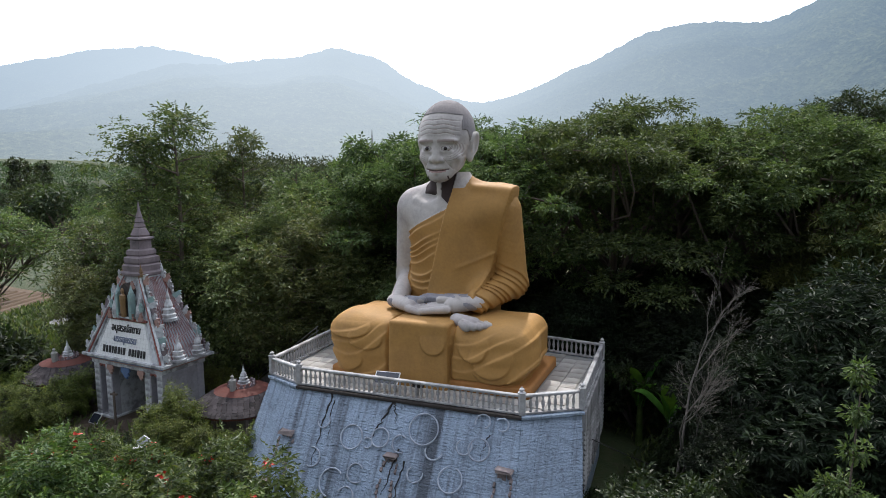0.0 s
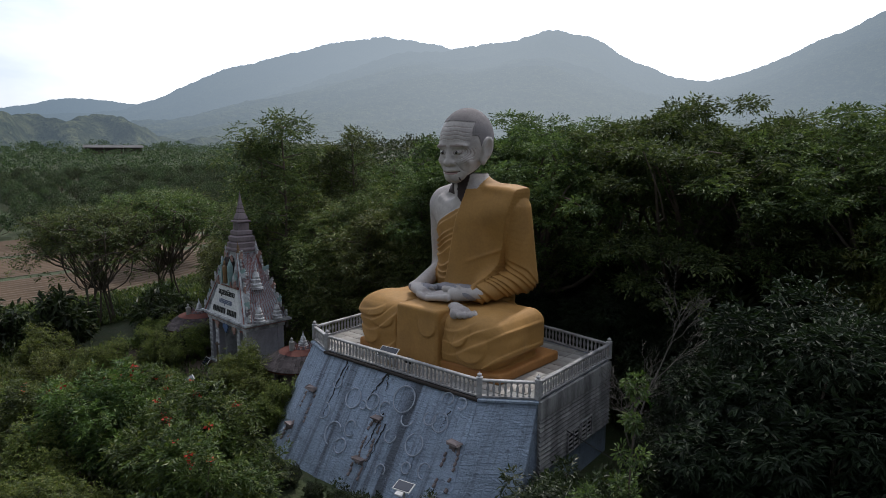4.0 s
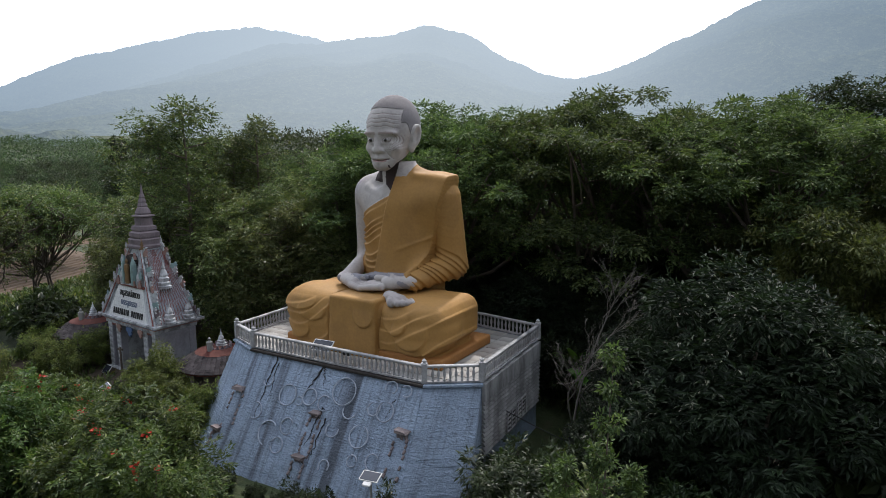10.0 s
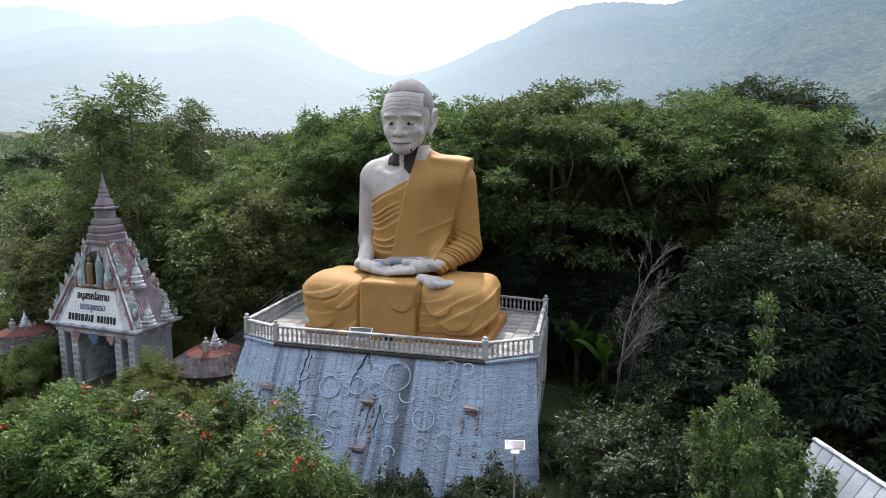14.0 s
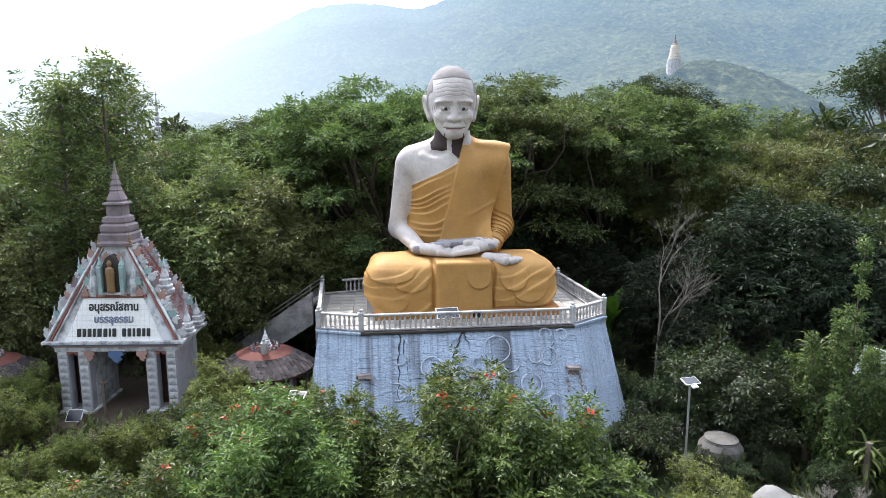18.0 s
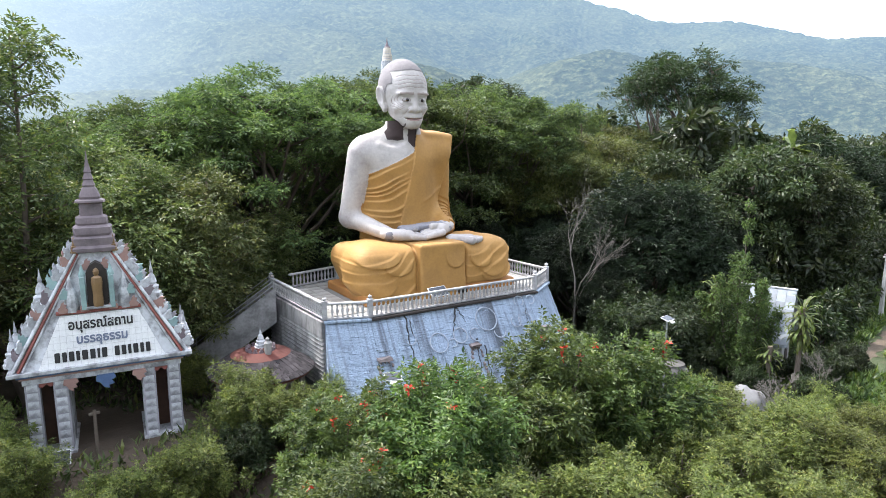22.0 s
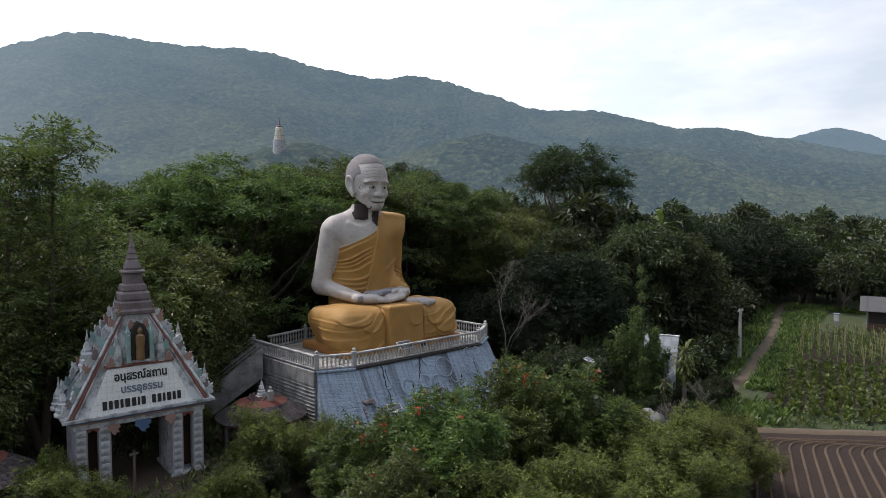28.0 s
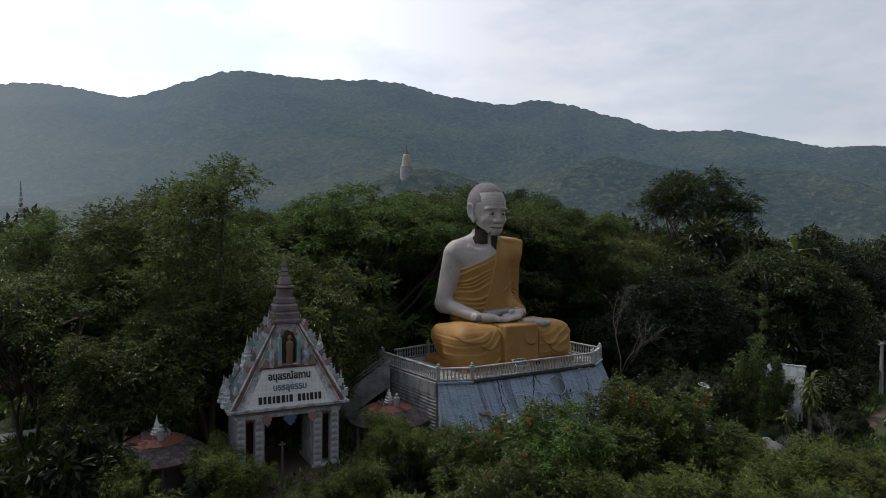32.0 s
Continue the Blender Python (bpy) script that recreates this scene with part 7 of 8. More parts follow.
ridges("furrow_ridges", lines, 0.075, 0.10, M_RIDGE, "pale crests of the ploughed furrows")
ridges("field_bank", [[A + U * t - V * 0.45 for t in np.linspace(-0.5, 33, 40)], [A - U * 0.5 + V * t for t in np.linspace(-0.4, 23, 40)]], 0.35, 0.14, M_PATH, "low dry earth bank round the ploughed field")


def crop_rows(name, origin, u, v, rows, gap, length, size, material, step, label, stakes=False):
    rng = np.random.default_rng(5)
    at, paths = [], []
    for r in range(rows):
        for t in np.arange(0, length, step):
            p = origin + u * (r * gap) + v * t + rng.normal(0, 0.06, 2)
            z = float(ground_z(p[0], p[1]))
            for _ in range(11):
                q = p + rng.normal(0, size * 0.42, 2)
                at.append((q[0], q[1], z + rng.uniform(0.02, size * (6.0 if stakes else 1.0))))
            if stakes and rng.random() < 0.35:
                paths.append([(p[0], p[1], z, 0.02), (p[0] + rng.normal(0, 0.1), p[1] + rng.normal(0, 0.1), z + 1.5, 0.015)])
    at = np.array(at)
    out = rng.normal(0, 1, at.shape)
    out[:, 2] = np.abs(out[:, 2]) + 0.4
    tagged(new(name, leaf_mesh(name, at, out, size, material, rng, 0.0, 0.6)), label, "crop", kind="stuff")
    if paths:
        tagged(new("bean_stakes", tube_mesh("bean_stakes", paths, M_THATCH, 4)), "thin pale bean stakes in rows", "stakes", kind="stuff")

# green crop beyond the ploughed field, staked rows farther off
sheet("crop_field", ((17.5, -10.2), (47.5, -3.2), (62, -22), (24.5, -21)), 30, M_SOIL, 0.03, "dark moist crop field soil between green rows", "field")
D1, D2 = np.array((0.955, 0.297)), np.array((0.297, -0.955))
crop_rows("low_crop", np.array((17.6, -11.2)), D2, D1, 13, 0.9, 15, 0.30, M_LEAF_TULIP, 0.17, "rows of low leafy green crop plants")
crop_rows("staked_crop", np.array((33.0, -7.3)), D2, D1, 20, 0.6, 13, 0.20, M_LEAF_COL, 0.34, "rows of staked climbing bean plants", True)
# dirt track from the shrubs to the far trees
track = [(14.5, -8.6), (18, -7.4), (22.5, -6.9), (26, -6.1), (30, -4.9), (36, -3.4), (42, -1.6), (48, 0.2), (56, 3.0), (66, 6)]
pts = np.array(track, float)
tt = np.linspace(0, len(pts) - 1, 90)
cx = np.interp(tt, np.arange(len(pts)), pts[:, 0])
cy = np.interp(tt, np.arange(len(pts)), pts[:, 1])
sm = np.ones(9) / 9
cx[4:-4], cy[4:-4] = np.convolve(cx, sm, "valid"), np.convolve(cy, sm, "valid")
tang = np.stack([np.gradient(cx), np.gradient(cy)], -1)
tang /= np.linalg.norm(tang, axis=1)[:, None]
nrm = np.stack([-tang[:, 1], tang[:, 0]], -1)
verts, quads = [], []
for k in range(90):
    half = 0.36 + 0.12 * math.sin(k * 0.9) + 0.10 * math.sin(k * 2.3)
    for o in (-1, -0.3, 0.3, 1):
        x, y = cx[k] + nrm[k][0] * o * half, cy[k] + nrm[k][1] * o * half
        verts.append((x, y, float(ground_z(x, y)) + 0.03 - 0.01 * abs(o)))
for k in range(89):
    for s in range(3):
        a = k * 4 + s
        quads.append((a, a + 1, a + 5, a + 4))
tagged(new("path", grid_mesh("path", verts, quads, M_PATH)), "narrow pale dirt footpath through rough grass", "path", kind="structure")
# brown fields on the western plain, in strips with green borders
for k, (x0, x1, y0, y1) in enumerate(((-58, -44, -14, 22), (-74, -60, -16, 30), (-92, -76, -18, 36))):
    sheet("tilled_field", ((x0, y0), (x0, y1), (x1, y1 - 2), (x1, y0 - 2)), 24, M_FIELDSOIL, 0.06, "dusty brown tilled field strip on the plain", "field")
    ridges("tilled_ridges", [[(x0 + (x1 - x0) * f, y) for y in np.linspace(y0 + 1, y1 - 2, 14)] for f in np.linspace(0.06, 0.94, 12)], 0.3, 0.14, M_FIELDSOIL, "low brown soil ridges on the tilled strip")
rv = np.array([(-40, 15.5), (-27, 13.6), (-22, 14.2), (-17, 15.5), (-12, 18)])
verts, quads = [], []
for k in range(40):
    f = k / 39 * 4
    x, y = np.interp(f, range(5), rv[:, 0]), np.interp(f, range(5), rv[:, 1])
    for o in (-1.3, 0, 1.3):
        verts.append((x, y + o, float(ground_z(x, y + o)) + 0.04))
for k in range(39):
    for s in range(2):
        a = k * 3 + s
        quads.append((a, a + 1, a + 4, a + 3))
tagged(new("road", grid_mesh("road", verts, quads, M_CONCRETE)), "pale concrete lane behind the gate trees", "road", kind="structure")

M_LITTER = worn("brown_leaf_litter", (0.075, 0.056, 0.040), (0.035, 0.028, 0.02), 1.0, 6.0, 0.8, 0.8, 1.0, dist=0.05)
sheet("leaf_litter", ((-26, -4.5), (-7.2, -4.5), (-7.2, 12), (-26, 12)), 30, M_LITTER, 0.05, "bare brown earth and leaf litter under the gate trees", "ground")

# rough grass and low weeds on open ground
def make_weeds(name, seed, n, x0, x1, y0, y1, size, material, thin, label):
    rng = np.random.default_rng(seed)
    x, y = rng.uniform(x0, x1, n), rng.uniform(y0, y1, n)
    w = vnoise(x * 0.35, y * 0.35, 40)
    solved = (np.stack([x, y], -1) - A) @ np.linalg.inv(np.array([U, V]))
    crop = (x > 18) & (y < -10.5 + 0.233 * (x - 17.5)) & (x < 64)
    lane = np.interp(x, pts[:, 0], pts[:, 1])
    keep = (w > thin) & ~crop & ~((x > 17) & (np.abs(y - lane) < 0.75))
    keep &= ~((np.abs(x) < 7) & (y > -2.6) & (y < 9)) & ~((solved[:, 0] > -0.8) & (solved[:, 1] > -0.8)) & ~((np.abs(x + 13.83) < 2.6) & (np.abs(y - 1.6) < 1.5))
    x, y = x[keep], y[keep]
    at = np.repeat(np.stack([x, y, ground_z(x, y)], -1), 3, 0)
    at = at + rng.normal(0, 0.12, at.shape) * (1, 1, 0)
    out = rng.normal(0, 0.6, at.shape)
    out[:, 2] = 1.0
    tagged(new(name, leaf_mesh(name, at, out, size, material, rng, -0.2, 0.22)), label, "grass", kind="stuff")


make_weeds("weeds", 14, 26000, -30, 40, -22, 24, 0.42, M_LEAF_MID, 0.35, "rough green weeds and tall grass blades")
make_weeds("plain_weeds", 16, 16000, -44, -20, -12, 24, 0.5, M_LEAF_MID, 0.25, "rough grass and weeds under the acacias")
make_weeds("field_weeds", 15, 42000, 13, 66, -12, 6, 0.5, M_LEAF_TULIP, 0.22, "knee-high weeds between the footpath and the fields")


# ---- small things round the gate, the terrace foot and the field ----
def make_figure(name, x, y, turn, size, ears, label):
    """A small painted garden animal, one plain shape."""
    bm = bmesh.new()
    for c, r in (((0, 0, 0.28), (0.20, 0.28, 0.26)), ((0, -0.24, 0.55), (0.14, 0.17, 0.15)), ((0.1, -0.2, 0.07), (0.06, 0.12, 0.07)), ((-0.1, -0.2, 0.07), (0.06, 0.12, 0.07)), ((0.05, -0.2, 0.72), (0.035, 0.03, ears)), ((-0.05, -0.2, 0.72), (0.035, 0.03, ears))):
        made = bmesh.ops.create_icosphere(bm, subdivisions=2, radius=1.0)["verts"]
        bmesh.ops.scale(bm, vec=r, verts=made)
        bmesh.ops.translate(bm, vec=c, verts=made)
    for f in bm.faces:
        f.smooth = True
    ob = new(name, mesh_from(bm, name, M_GATEWHITE))
    ob.matrix_basis = pose(x, y, float(ground_z(x, y)) - 0.02, 0, 0, turn) @ Matrix.Scale(size, 4)
    tagged(ob, label, "statue", "garden figures")


make_figure("garden_figure", -7.52, -5.21, 20, 1.0, 0.20, "small white cement animal with long ears under shrubs")
make_figure("garden_figure", -6.57, -5.65, 120, 1.0, 0.07, "small white cement animal with short ears under shrubs")


def make_pot(x, y):
    p = thing("garden_pot", (x, y, float(ground_z(x, y)) - 0.02), 0, label="round terracotta garden pot among the shrubs", category="pot")
    part("pot_body", lathe_bm([(0.18, 0), (0.34, 0.2), (0.38, 0.42), (0.30, 0.58), (0.34, 0.64), (0.28, 0.64), (0.26, 0.5)], 18), M_TERRA, p)
    part("pot_soil", lathe_bm([(0.27, 0.52), (0.26, 0.55)], 18), M_DARK, p)


make_pot(-3.46, -8.33)
make_pot(-2.5, -8.7)

gate_post = thing("wooden_post", (-14.37, 0.1, float(ground_z(-14.37, 0.1)) - 0.05), 12, label="weathered wooden post with short crosspiece before the gate passage", category="post")
part("shaft", lathe_bm([(0.06, 0), (0.05, 1.5), (0.045, 1.62)], 8), M_BARK, gate_post)
part("crosspiece", box_bm(0, 0, 1.5, 0.34, 0.07, 0.09, 0.01), M_BARK, gate_post)

gate_panel = thing("solar_charger", (-15.45, -0.05, 1.72), -8, label="small solar panel leaning at the gate pillar foot", category="solar panel")
bm = bmesh.new()
add_box(bm, 0, 0, 0, 0.62, 0.5, 0.03, 0.005, pose(0, 0, 0.25, 50, 0, 0))
part("panel_frame", bm, M_PANELW, gate_panel)
bm = bmesh.new()
add_box(bm, 0, 0, 0.02, 0.55, 0.43, 0.012, 0, pose(0, 0, 0.25, 50, 0, 0))
part("cell_sheet", bm, M_PANEL, gate_panel)

bench = thing("bench", (14.4, -2.6, float(ground_z(14.4, -2.6))), -30, label="plain wooden bench under the trees by the white-roofed house", category="bench")
part("seat", box_bm(0, 0, 0.45, 1.5, 0.4, 0.06, 0.01), M_BARK, bench)
for sx in (-0.65, 0.65):
    for sy in (-0.14, 0.14):
        part("leg", box_bm(sx, sy, 0.21, 0.07, 0.07, 0.42, 0.005), M_BARK, bench)

pipe = thing("water_pipe", (0, 0, 0), 0, label="thin pale water pipe lying along the terrace foot", category="pipe")
piece("pipe_run", tube_mesh("pipe_run", [[(x, -3.55 + 0.09 * (x + 0.9) + 0.03 * math.sin(3 * x), float(ground_z(x, -3.4)) + 0.05, 0.03) for x in np.linspace(-1.2, 4.4, 16)]], M_CONCRETE, 6), pipe)

pump = thing("pump_box", (52.7, -4.0, float(ground_z(52.7, -4.0))), 20, label="small pale pump box on a stand beside the field", category="box")
part("cabinet", box_bm(0, 0, 0.95, 0.6, 0.45, 0.7, 0.02), M_PANELW, pump)
part("lid", box_bm(0, 0, 1.34, 0.7, 0.55, 0.07, 0.015), M_BLUEGREY, pump)
for sx in (-0.24, 0.24):
    part("leg", box_bm(sx, 0, 0.3, 0.06, 0.4, 0.6), M_STEEL, pump)

# fallen pale stone slab and dry sticks between the terrace and the trees
slab = thing("stone_slab", (12.8, 0.1, float(ground_z(12.8, 0.1)) + 0.02), 25, label="flat pale stone slab lying under the trees", category="stone")
part("slab_block", box_bm(0, 0, 0.06, 1.1, 0.6, 0.14, 0.03), M_ROCK, slab)


# rain trees behind the statue
rain_a = build_tree("rain_tree", 21, 15.4, 8.6, "umbrella", M_LEAF_RAIN, 0.22, 125000, 0.34, stems=3, depth=5.5, frond=6, frond_length=0.45, label="broad umbrella-crowned rain tree with layered fresh green foliage", category="tree", group="rain trees behind the statue")
settle(rain_a, -3.6, 15.6, 0.97)
put(rain_a, 5.6, 17.6, 1.02, 130)
put(rain_a, 13.2, 18.4, 0.98, 250)
put(rain_a, -9.5, 19.0, 0.86, 60)

# tall loose-crowned trees
airy_a = build_tree("tall_tree", 31, 15.5, 3.6, "airy", M_LEAF_MID, 0.21, 29000, 0.22, 0.24, stems=2, frond=6, frond_length=0.42, label="tall loose-crowned tree with mid-green foliage", category="tree", group="trees round the shrine")
settle(airy_a, -16.4, 5.4, 0.94)
for x, y, s, a in ((-20.5, 10.5, 0.85, 40), (-13.5, 13, 0.80, 100), (-11.0, 8.5, 0.66, 200), (-8.6, 10.5, 0.68, 300), (-17.8, 12.2, 0.95, 20), (30, 14, 0.8, 15), (25, 19, 0.9, 210), (-24, 18, 0.85, 10), (-29, 12, 0.7, 120), (8, 24, 0.98, 45)):
    put(airy_a, x, y, s, a)
layered = build_tree("layered_tree", 35, 19.0, 6.2, "umbrella", M_LEAF_THICKET, 0.23, 56000, 0.26, stems=2, depth=9.5, frond=6, frond_length=0.55, label="tall open tree with feathery foliage in level tiers", category="tree", group="trees round the shrine")
settle(layered, 34.0, 16.0, 1.0)
put(layered, 17.5, 24.0, 0.84, 140)
bamboo = build_tree("bamboo_clump", 39, 10.5, 3.6, "plume", M_LEAF_BAMBOO, 0.30, 42000, 0.045, stems=30, slim=0.2, label="feathery yellow-green bamboo clump with arching culms", category="bamboo", group="bamboo clumps beyond the mango tree")
settle(bamboo, 17.6, 12.0, 0.95)
for x, y, s, a in ((21.2, 14.0, 1.08, 70), (19.0, 18.0, 1.1, 150), (24.5, 16.5, 1.05, 220), (27.5, 12.0, 0.92, 310), (22.5, 9.6, 0.86, 30), (15.0, 14.5, 0.85, 100), (29.5, 19.5, 1.1, 200)):
    put(bamboo, x, y, s, a)
pale_a = build_tree("slender_tree", 37, 9.2, 3.0, "airy", M_LEAF_PALE, 0.21, 26000, 0.13, 0.22, stems=3, frond=4, frond_length=0.3, label="slender tree with yellowing olive foliage", category="tree", group="slender trees beside the terrace")
settle(pale_a, -9.6, 6.9, 0.95)
for x, y, s, a in ((-12.3, 6.2, 1.0, 80), (-7.6, 9.4, 0.9, 150), (-15.8, 9.2, 1.05, 260), (-18.8, 5.0, 0.85, 30), (-11.2, 11.5, 1.12, 200), (-5.2, 10.8, 0.85, 20), (-21.5, 4.5, 0.7, 180), (29, 13, 1.0, 10), (38, 11, 1.0, 60), (42, 16, 1.1, 100)):
    put(pale_a, x, y, s, a)

# dark dense trees east of the terrace
mango = build_tree("mango_tree", 43, 9.6, 4.0, "round", M_LEAF_DARK, 0.27, 46000, 0.25, 0.16, frond=6, frond_length=0.10, slim=0.3, label="dense dark-leaved mango tree with glossy foliage", category="tree", group="mango trees")
settle(mango, 15.0, 2.4, 1.0)
mango_far = build_tree("mango_tree", 44, 9.6, 4.0, "round", M_LEAF_DARK, 0.32, 15000, 0.25, 0.16, frond=5, frond_length=0.12, slim=0.34, label="dense dark-leaved mango tree with glossy foliage", category="tree", group="mango trees")
settle(mango_far, 57, 10.5, 1.1, 30)
for x, y, s, a in ((11.6, 5.0, 0.68, 50), (21, 3.0, 0.72, 120), (11.2, 1.8, 0.50, 200), (26, 4.5, 0.72, 260)):
    put(mango, x, y, s, a)
for x, y, s, a in ((51, 13, 1.1, 90), (63, 8.0, 1.05, 150), (46, 10, 0.9, 20), (72, 13, 1.1, 210), (69, 5.0, 0.8, 60)):
    put(mango_far, x, y, s, a)
column_tree = build_tree("column_tree", 47, 8.4, 2.0, "column", M_LEAF_COL, 0.14, 36000, 0.05, stems=15, label="upright tree of many leafy spires with small green leaves", category="tree")
settle(column_tree, 12.6, -5.2, 0.98, 10)

# flowering shrubs in front
tulip = build_tree("flowering_tree", 53, 5.4, 2.3, "shrub", M_LEAF_TULIP, 0.17, 30000, 0.12, stems=9, flowers=5, frond=7, frond_length=0.36, flower_mat=M_FLOWER, label="flowering tree with feathery leaves and scarlet blossoms", category="tree", group="flowering trees before the terrace")
settle(tulip, -1.6, -8.0, 1.0)
for x, y, s, a in ((0.9, -9.2, 0.94, 90), (-6.5, -8.6, 0.98, 210), (-8.8, -6.6, 0.76, 15), (-9.6, -10.2, 0.8, 140), (-5.0, -6.6, 0.82, 250), (-7.4, -6.9, 0.8, 330)):
    put(tulip, x, y, s, a)
shrub_a = build_tree("shrub", 59, 4.3, 2.3, "shrub", M_LEAF_BUSH, 0.13, 32000, 0.08, stems=14, frond=5, frond_length=0.20, label="bright green leafy shrub with yellow-tipped shoots", category="shrub", group="shrubs before the terrace")
settle(shrub_a, -6.4, -12.0, 0.92, 110)
for x, y, s, a in ((-12.2, -8.8, 0.86, 170), (-3.2, -11.8, 0.95, 220), (0.6, -12.2, 0.88, 280), (3.6, -12.0, 0.86, 330), (5.4, -9.2, 0.72, 75), (-12.8, -12.2, 0.9, 145), (-9.6, -14.0, 0.88, 15), (-15.6, -10.4, 0.84, 260), (-18.0, -8.0, 0.80, 95), (6.8, -11.6, 0.70, 200), (-6.0, -4.6, 0.6, 310), (-15.8, -5.0, 0.56, 20), (-19.6, -4.0, 0.7, 70), (-23.0, -6.0, 0.85, 150), (-26, -10, 0.8, 240)):
    put(shrub_a, x, y, s, a)
shrub_d = build_tree("dark_shrub", 61, 2.6, 1.4, "shrub", M_LEAF_THICKET, 0.13, 13000, 0.05, stems=10, label="rounded dark green shrub with small leaves", category="shrub", group="dark shrubs by the terrace foot")
settle(shrub_d, 5.6, -4.4, 1.0)
leafy = build_tree("leafy_shrub", 63, 4.7, 2.1, "shrub", M_LEAF_THICKET, 0.26, 20000, 0.09, stems=11, frond=4, frond_length=0.12, slim=0.22, label="tall dark shrub with long drooping leaves", category="shrub", group="tall shrubs east of the terrace")
settle(leafy, 9.4, -3.0, 0.88)
put(leafy, 11.6, -0.8, 0.8, 140)
shrub_far = build_tree("dark_shrub", 62, 2.6, 1.4, "shrub", M_LEAF_THICKET, 0.30, 1900, 0.05, stems=7, label="rounded dark green shrub with small leaves", category="shrub", group="dark shrubs by the terrace foot")
settle(shrub_far, -28, -3, 1.3, 180)


def put_shrub(x, y, size, turn):
    """Fine-leaved near the shrine, coarser farther off."""
    return put(shrub_d if math.hypot(x, y + 6) < 19 else shrub_far, x, y, size, turn)

for x, y, s, a in ((2.6, -4.8, 0.85, 60), (-3.6, -3.7, 0.36, 10), (-2.2, -3.9, 0.42, 80), (-0.6, -3.8, 0.34, 150), (0.8, -4.0, 0.4, 220), (-4.6, -3.9, 0.5, 300), (4.2, -3.9, 0.5, 35), (8.2, -1.0, 1.05, 140), (9.8, -3.0, 1.1, 230), (7.4, -5.6, 0.55, 10), (8.3, -5.6, 0.5, 40), (9.6, -5.4, 0.5, 120), (-8.0, -2.6, 0.8, 100), (-10.4, -2.6, 0.8, 180), (11.0, -7.0, 0.6, 260), (7.0, 1.0, 0.8, 330), (12.6, -1.0, 1.2, 20), (16.5, -1.6, 1.2, 80), (-17.6, -1.4, 0.8, 30), (9.2, 5.8, 0.9, 70)):
    put_shrub(x, y, s, a)

# far woods behind and beside, smaller leaf counts
far_a = build_tree("wood_tree", 67, 11.0, 4.4, "round", M_LEAF_FAR, 0.85, 1500, 0.22, 0.2, label="broad woodland tree with dull green foliage", category="tree", group="woodland trees behind the shrine")
far_b = build_tree("wood_tree", 71, 13.5, 3.6, "airy", M_LEAF_FAR, 0.85, 1500, 0.22, 0.25, label="tall woodland tree with loose dull green foliage", category="tree", group="woodland trees behind the shrine")
wood_near = build_tree("wood_tree", 69, 11.0, 4.2, "airy", M_LEAF_FAR, 0.34, 15000, 0.22, 0.2, stems=2, label="broad woodland tree with dull green foliage", category="tree", group="woodland trees behind the shrine")
settle(wood_near, 3, 27, 1.0)
settle(far_a, -2, 34, 1.0)
settle(far_b, 6, 31, 1.0)
rngp = random.Random(90)
placed = []
tries = 0
while len(placed) < 190 and tries < 6000:
    tries += 1
    az = radians(rngp.uniform(2, 150))
    r = 26 + 150 * rngp.random() ** 1.5
    x, y = r * math.cos(az), r * math.sin(az)
    if y < 10 + 0.1 * abs(x) or (x < -24 and y < 24 + 0.35 * (-x - 24)) or (x > 20 and y < 17 + 0.1 * x) or any((x - a) ** 2 + (y - b) ** 2 < (3.2 + 0.03 * r) ** 2 for a, b in placed):
        continue
    placed.append((x, y))
    put(wood_near if r < 52 else far_a if rngp.random() < 0.6 else far_b, x, y, rngp.uniform(0.7, 1.05), rngp.uniform(0, 360))

# wood edge along the fields to the east
for i in range(150):
    r = 24 + 130 * rngp.random() ** 1.2
    az = radians(rngp.uniform(4, 46))
    x, y = r * math.cos(az), r * math.sin(az)
    if y < 4.5 + 0.07 * x or (x < 24 and y < 8):
        continue
    put(rngp.choice((far_a, far_b, far_a, pale_a if r < 60 else far_b, mango_far)), x, y, rngp.uniform(0.6, 1.0), rngp.uniform(0, 360))


def far_canopy(name, count, az0, az1, r0, r1, size, material, label, seed, high=4.0):
    """Distant tree cover: many clumps of large leaves in one mesh."""
    rng = np.random.default_rng(seed)
    at, out = [], []
    for _ in range(count):
        a, r = radians(rng.uniform(az0, az1)), math.sqrt(rng.uniform(r0 * r0, r1 * r1))
        x, y = r * math.cos(a), r * math.sin(a)
        h = high * rng.uniform(0.6, 1.3)
        p, o = clump_points(rng, (x, y, float(ground_z(x, y)) + h * 0.55), (h * 0.62, h * 0.62, h * 0.5), 70, 0.6, 0.5)
        at.append(p)
        out.append(o)
    tagged(new(name, leaf_mesh(name, np.concatenate(at), np.concatenate(out), size, material, rng, 0.1, 0.7)), label, "trees", kind="stuff")


far_canopy("far_wood", 2600, -4, 138, 110, 430, 1.3, M_LEAF_FAR, "distant mixed woodland on the plain below the hills", 4, 8.0)

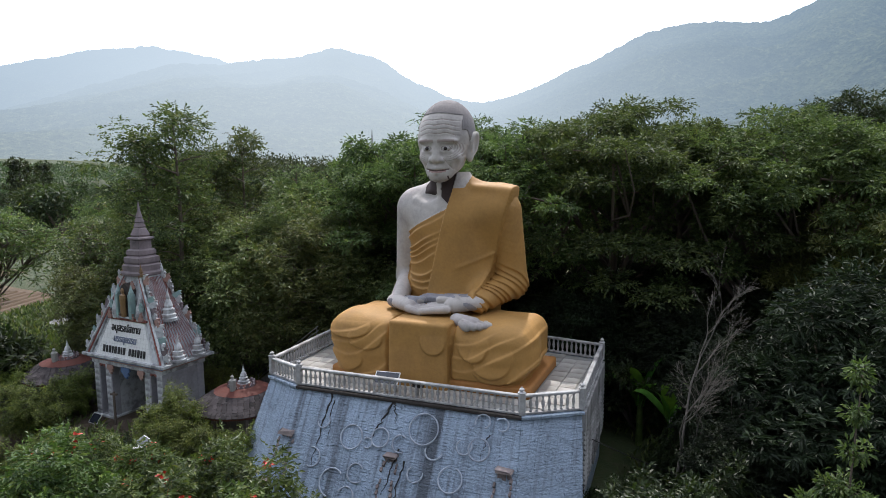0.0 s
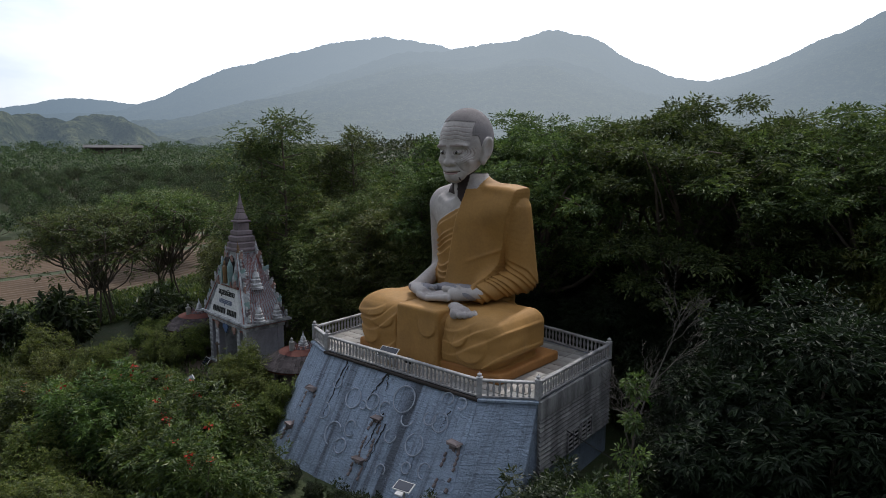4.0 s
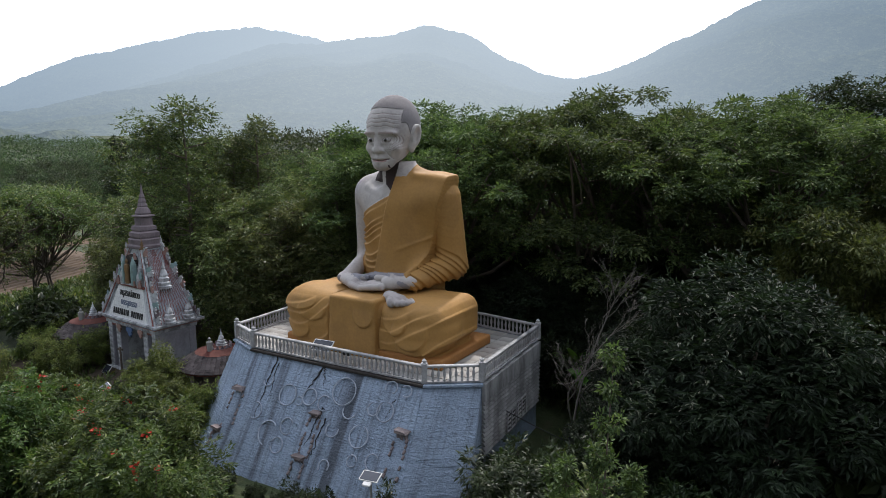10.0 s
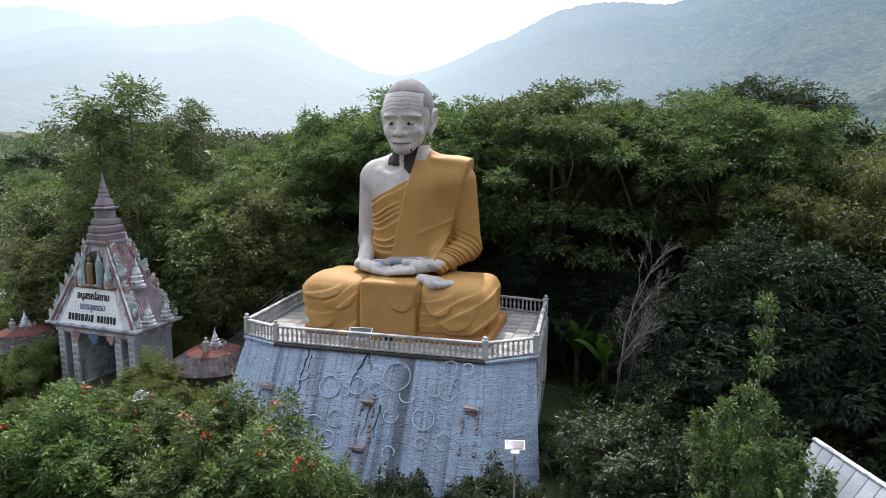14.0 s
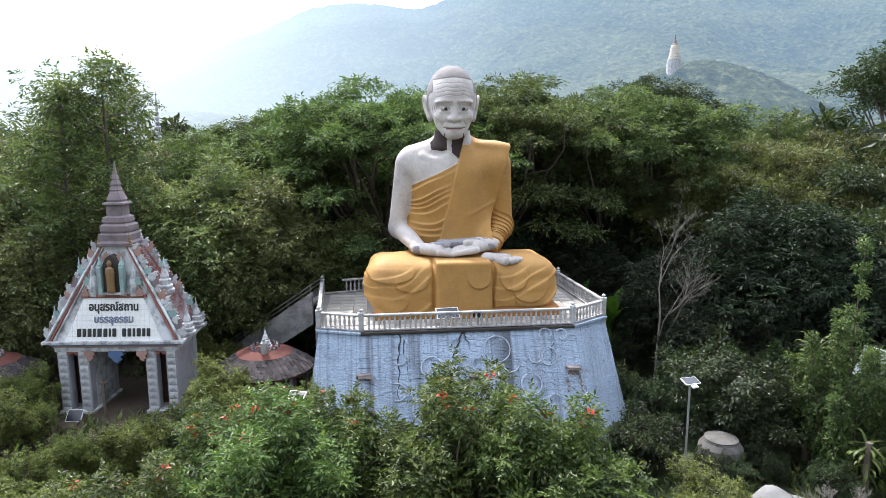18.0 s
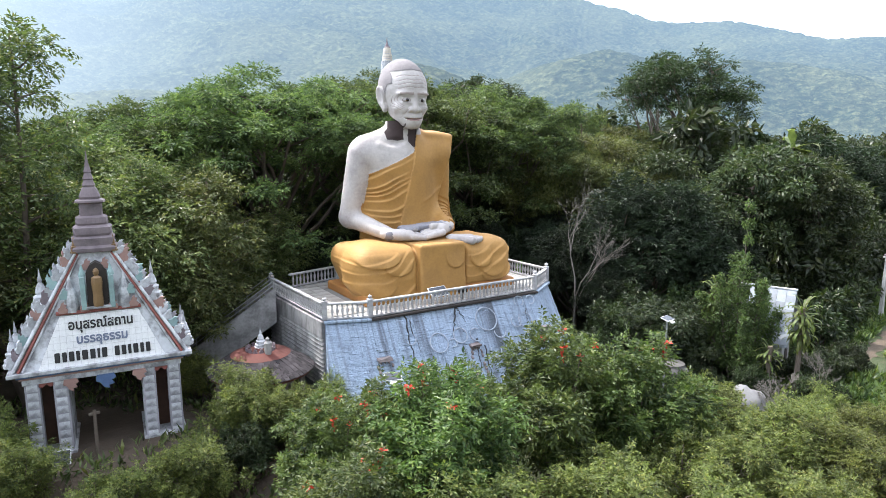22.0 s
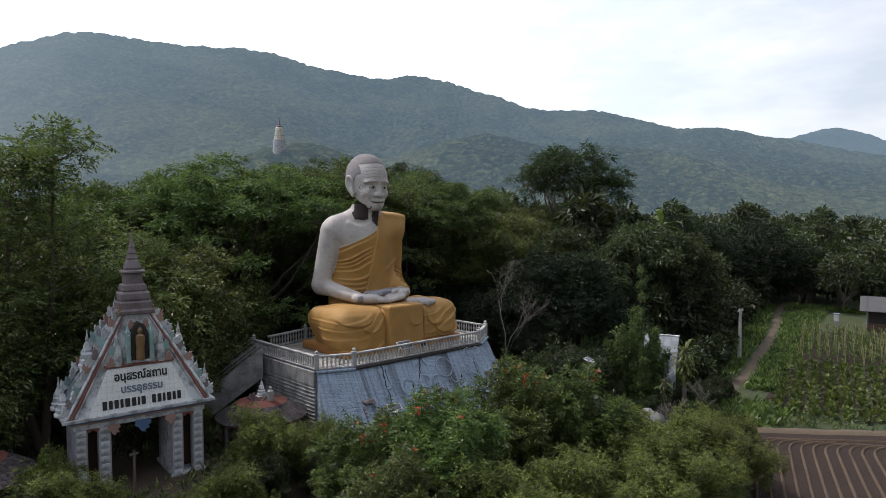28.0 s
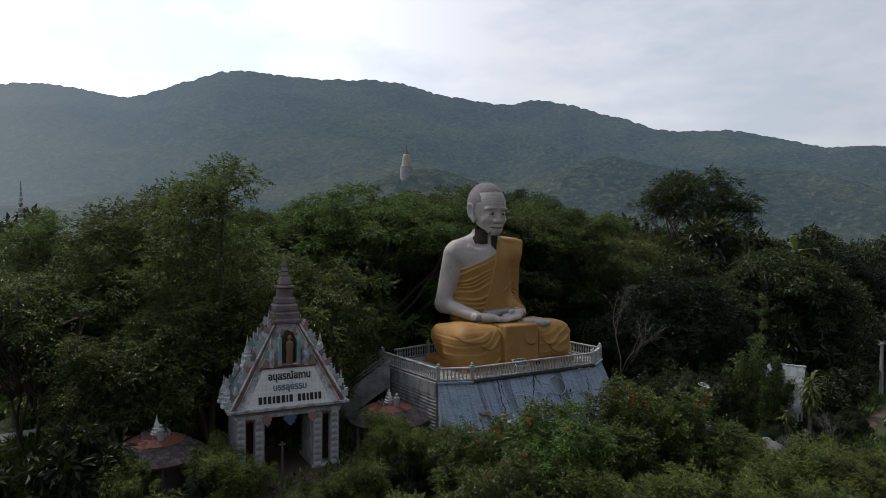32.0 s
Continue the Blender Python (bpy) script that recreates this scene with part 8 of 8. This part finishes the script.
# orchard on the rising plain to the west: trees one by one, the rest of the rows as one cover
orch = build_tree("orchard_tree", 73, 4.9, 2.9, "round", M_LEAF_ORCHARD, 0.40, 1700, 0.15, 0.12, label="low round dark green orchard tree in a planted row", category="tree", group="orchard trees")
settle(orch, -93, 4, 1.0)
for i in range(14):
    for j in range(21):
        x, y = -94 - 6.4 * i - 3.0 * (j % 2) + rngp.uniform(-0.9, 0.9), -22 + 6.2 * j + 1.2 * i + rngp.uniform(-0.9, 0.9)
        put(orch, x, y, rngp.uniform(0.72, 1.0), rngp.uniform(0, 360))
rows = np.random.default_rng(3)
at, out = [], []
for i in range(22):
    for j in range(40):
        x, y = -185 - 7.0 * i - 3.4 * (j % 2) + rows.uniform(-1.2, 1.2), -30 + 6.8 * j + 1.2 * i + rows.uniform(-1.2, 1.2)
        if math.hypot(x, y) > 330 or math.hypot(x + 272, y - 98) < 14:
            continue
        size = rows.uniform(0.6, 0.95)
        for _ in range(4):
            p, o = clump_points(rows, (x + rows.normal(0, 1.1), y + rows.normal(0, 1.1), float(ground_z(x, y)) + size * rows.uniform(1.8, 3.4)), (1.9 * size, 1.9 * size, 1.3 * size), 42, 0.75, 0.4)
            at.append(p)
            out.append(o)
tagged(new("far_orchard", leaf_mesh("far_orchard", np.concatenate(at), np.concatenate(out), 0.6, M_LEAF_ORCHARD, rows, 0.1, 0.6)), "distant rows of low dark orchard trees on the plain", "trees", kind="stuff")

# umbrella-topped acacias between the gate and the ploughed field
acacia = build_tree("acacia", 79, 8.2, 4.4, "umbrella", M_LEAF_MID, 0.18, 36000, 0.075, stems=7, depth=2.6, frond=5, frond_length=0.4, label="flat-topped acacia with slender stems and pale green leaves", category="tree", group="acacias by the ploughed field")
settle(acacia, -36.0, 8.0, 1.22)
for x, y, s, a in ((-34.0, 1.3, 0.92, 60), (-24, 11, 0.9, 10), (-52, 16, 0.85, 90)):
    put(acacia, x, y, s, a)
for x, y, s, a in ((-28, -3, 1.0, 180), (-26, 2, 0.9, 10), (-30, -7, 1.0, 130), (-22, 0.5, 0.8, 60), (-29, 3.5, 0.7, 270)):
    put_shrub(x, y, s * 1.3, a)

# undergrowth behind the terrace and among the trunks
for i in range(46):
    x, y = rngp.uniform(-14, 17), rngp.uniform(10.2, 20)
    put_shrub(x, y, rngp.uniform(1.1, 2.0), rngp.uniform(0, 360))
for x, y, s, a in ((-1.5, 11.2, 0.62, 0), (3.8, 11.6, 0.66, 100), (8.6, 11.0, 0.62, 200), (13.2, 9.0, 0.62, 300), (-6.0, 13.0, 0.6, 50), (6.0, 17, 0.7, 140), (0.5, 17, 0.7, 10), (16.5, 14, 0.8, 240), (-12, 15, 0.66, 60)):
    put(mango, x, y, s, a)
for x, y, s, a in ((-7.2, -1.2, 0.7, 0), (-9.8, -1.3, 0.72, 90), (-8.5, -1.6, 0.66, 200), (-11.0, 3.6, 0.6, 200), (-6.6, 3.6, 0.5, 120), (-17.4, 0.2, 0.6, 30), (-20.8, -0.2, 0.6, 60), (-16.9, -2.0, 0.7, 160), (-12.0, -3.2, 0.7, 250), (-14.2, -3.6, 0.62, 310)):
    put(shrub_a, x, y, s, a)

# thicket and trees crowding the footpath and the field edge
edge_x, edge_y = (14, 20, 26, 32, 40, 48, 56, 66, 90), (-1.5, -2.5, -1.8, -0.8, 1.4, 4.0, 6.5, 9.5, 14)
for i in range(70):
    x = 17 + 60 * rngp.random() ** 1.25
    y = np.interp(x, edge_x, edge_y) + rngp.uniform(0, 5)
    put_shrub(x, y, rngp.uniform(0.8, 1.7), rngp.uniform(0, 360))
for i in range(44):
    x = 19 + 66 * rngp.random() ** 1.1
    y = np.interp(x, edge_x, edge_y) + 3.0 + 22 * rngp.random() ** 1.4
    put((mango_far if rngp.random() < 0.55 else far_a) if x > 34 else wood_near, x, y, rngp.uniform(0.55, 1.0), rngp.uniform(0, 360))
for x, y, s, a in ((17.5, -3.2, 1.1, 0), (19.5, -5.6, 0.8, 60), (22, -4.5, 0.9, 120), (25, -3.8, 0.8, 200), (27.5, -3.0, 0.9, 280), (10.2, -4.2, 0.9, 40), (10.8, -2.6, 1.5, 150), (10.0, -1.0, 1.6, 300), (13.2, -1.6, 1.6, 210), (15.4, -8.0, 0.7, 30), (13.6, -7.6, 0.75, 100), (17.2, -8.0, 0.7, 190), (12.0, -9.4, 0.7, 260)):
    put_shrub(x, y, s, a)
for x, y, s, a in ((10.0, -10.6, 0.5, 20), (9.0, -12.6, 0.6, 200), (5.0, -14.2, 0.8, 80), (1.5, -14.8, 0.8, 160), (-2.5, -14.6, 0.85, 10), (-6.5, -15.2, 0.8, 300), (-13.5, -15.5, 0.85, 230), (-17.5, -13.5, 0.85, 40), (-21, -11, 0.9, 170)):
    put(shrub_a, x, y, s, a)

for i in range(60):
    x = 52 + 80 * rngp.random()
    y = np.interp(x, edge_x, edge_y) + rngp.uniform(0, 34)
    put_shrub(x, y, rngp.uniform(1.6, 3.0), rngp.uniform(0, 360))

for i in range(46):
    x, y = rngp.uniform(64, 125), rngp.uniform(-14, 14)
    put(shrub_far if i % 4 else far_a, x, y, rngp.uniform(1.4, 2.4) if i % 4 else rngp.uniform(0.5, 0.8), rngp.uniform(0, 360))


make_floor_tiles()
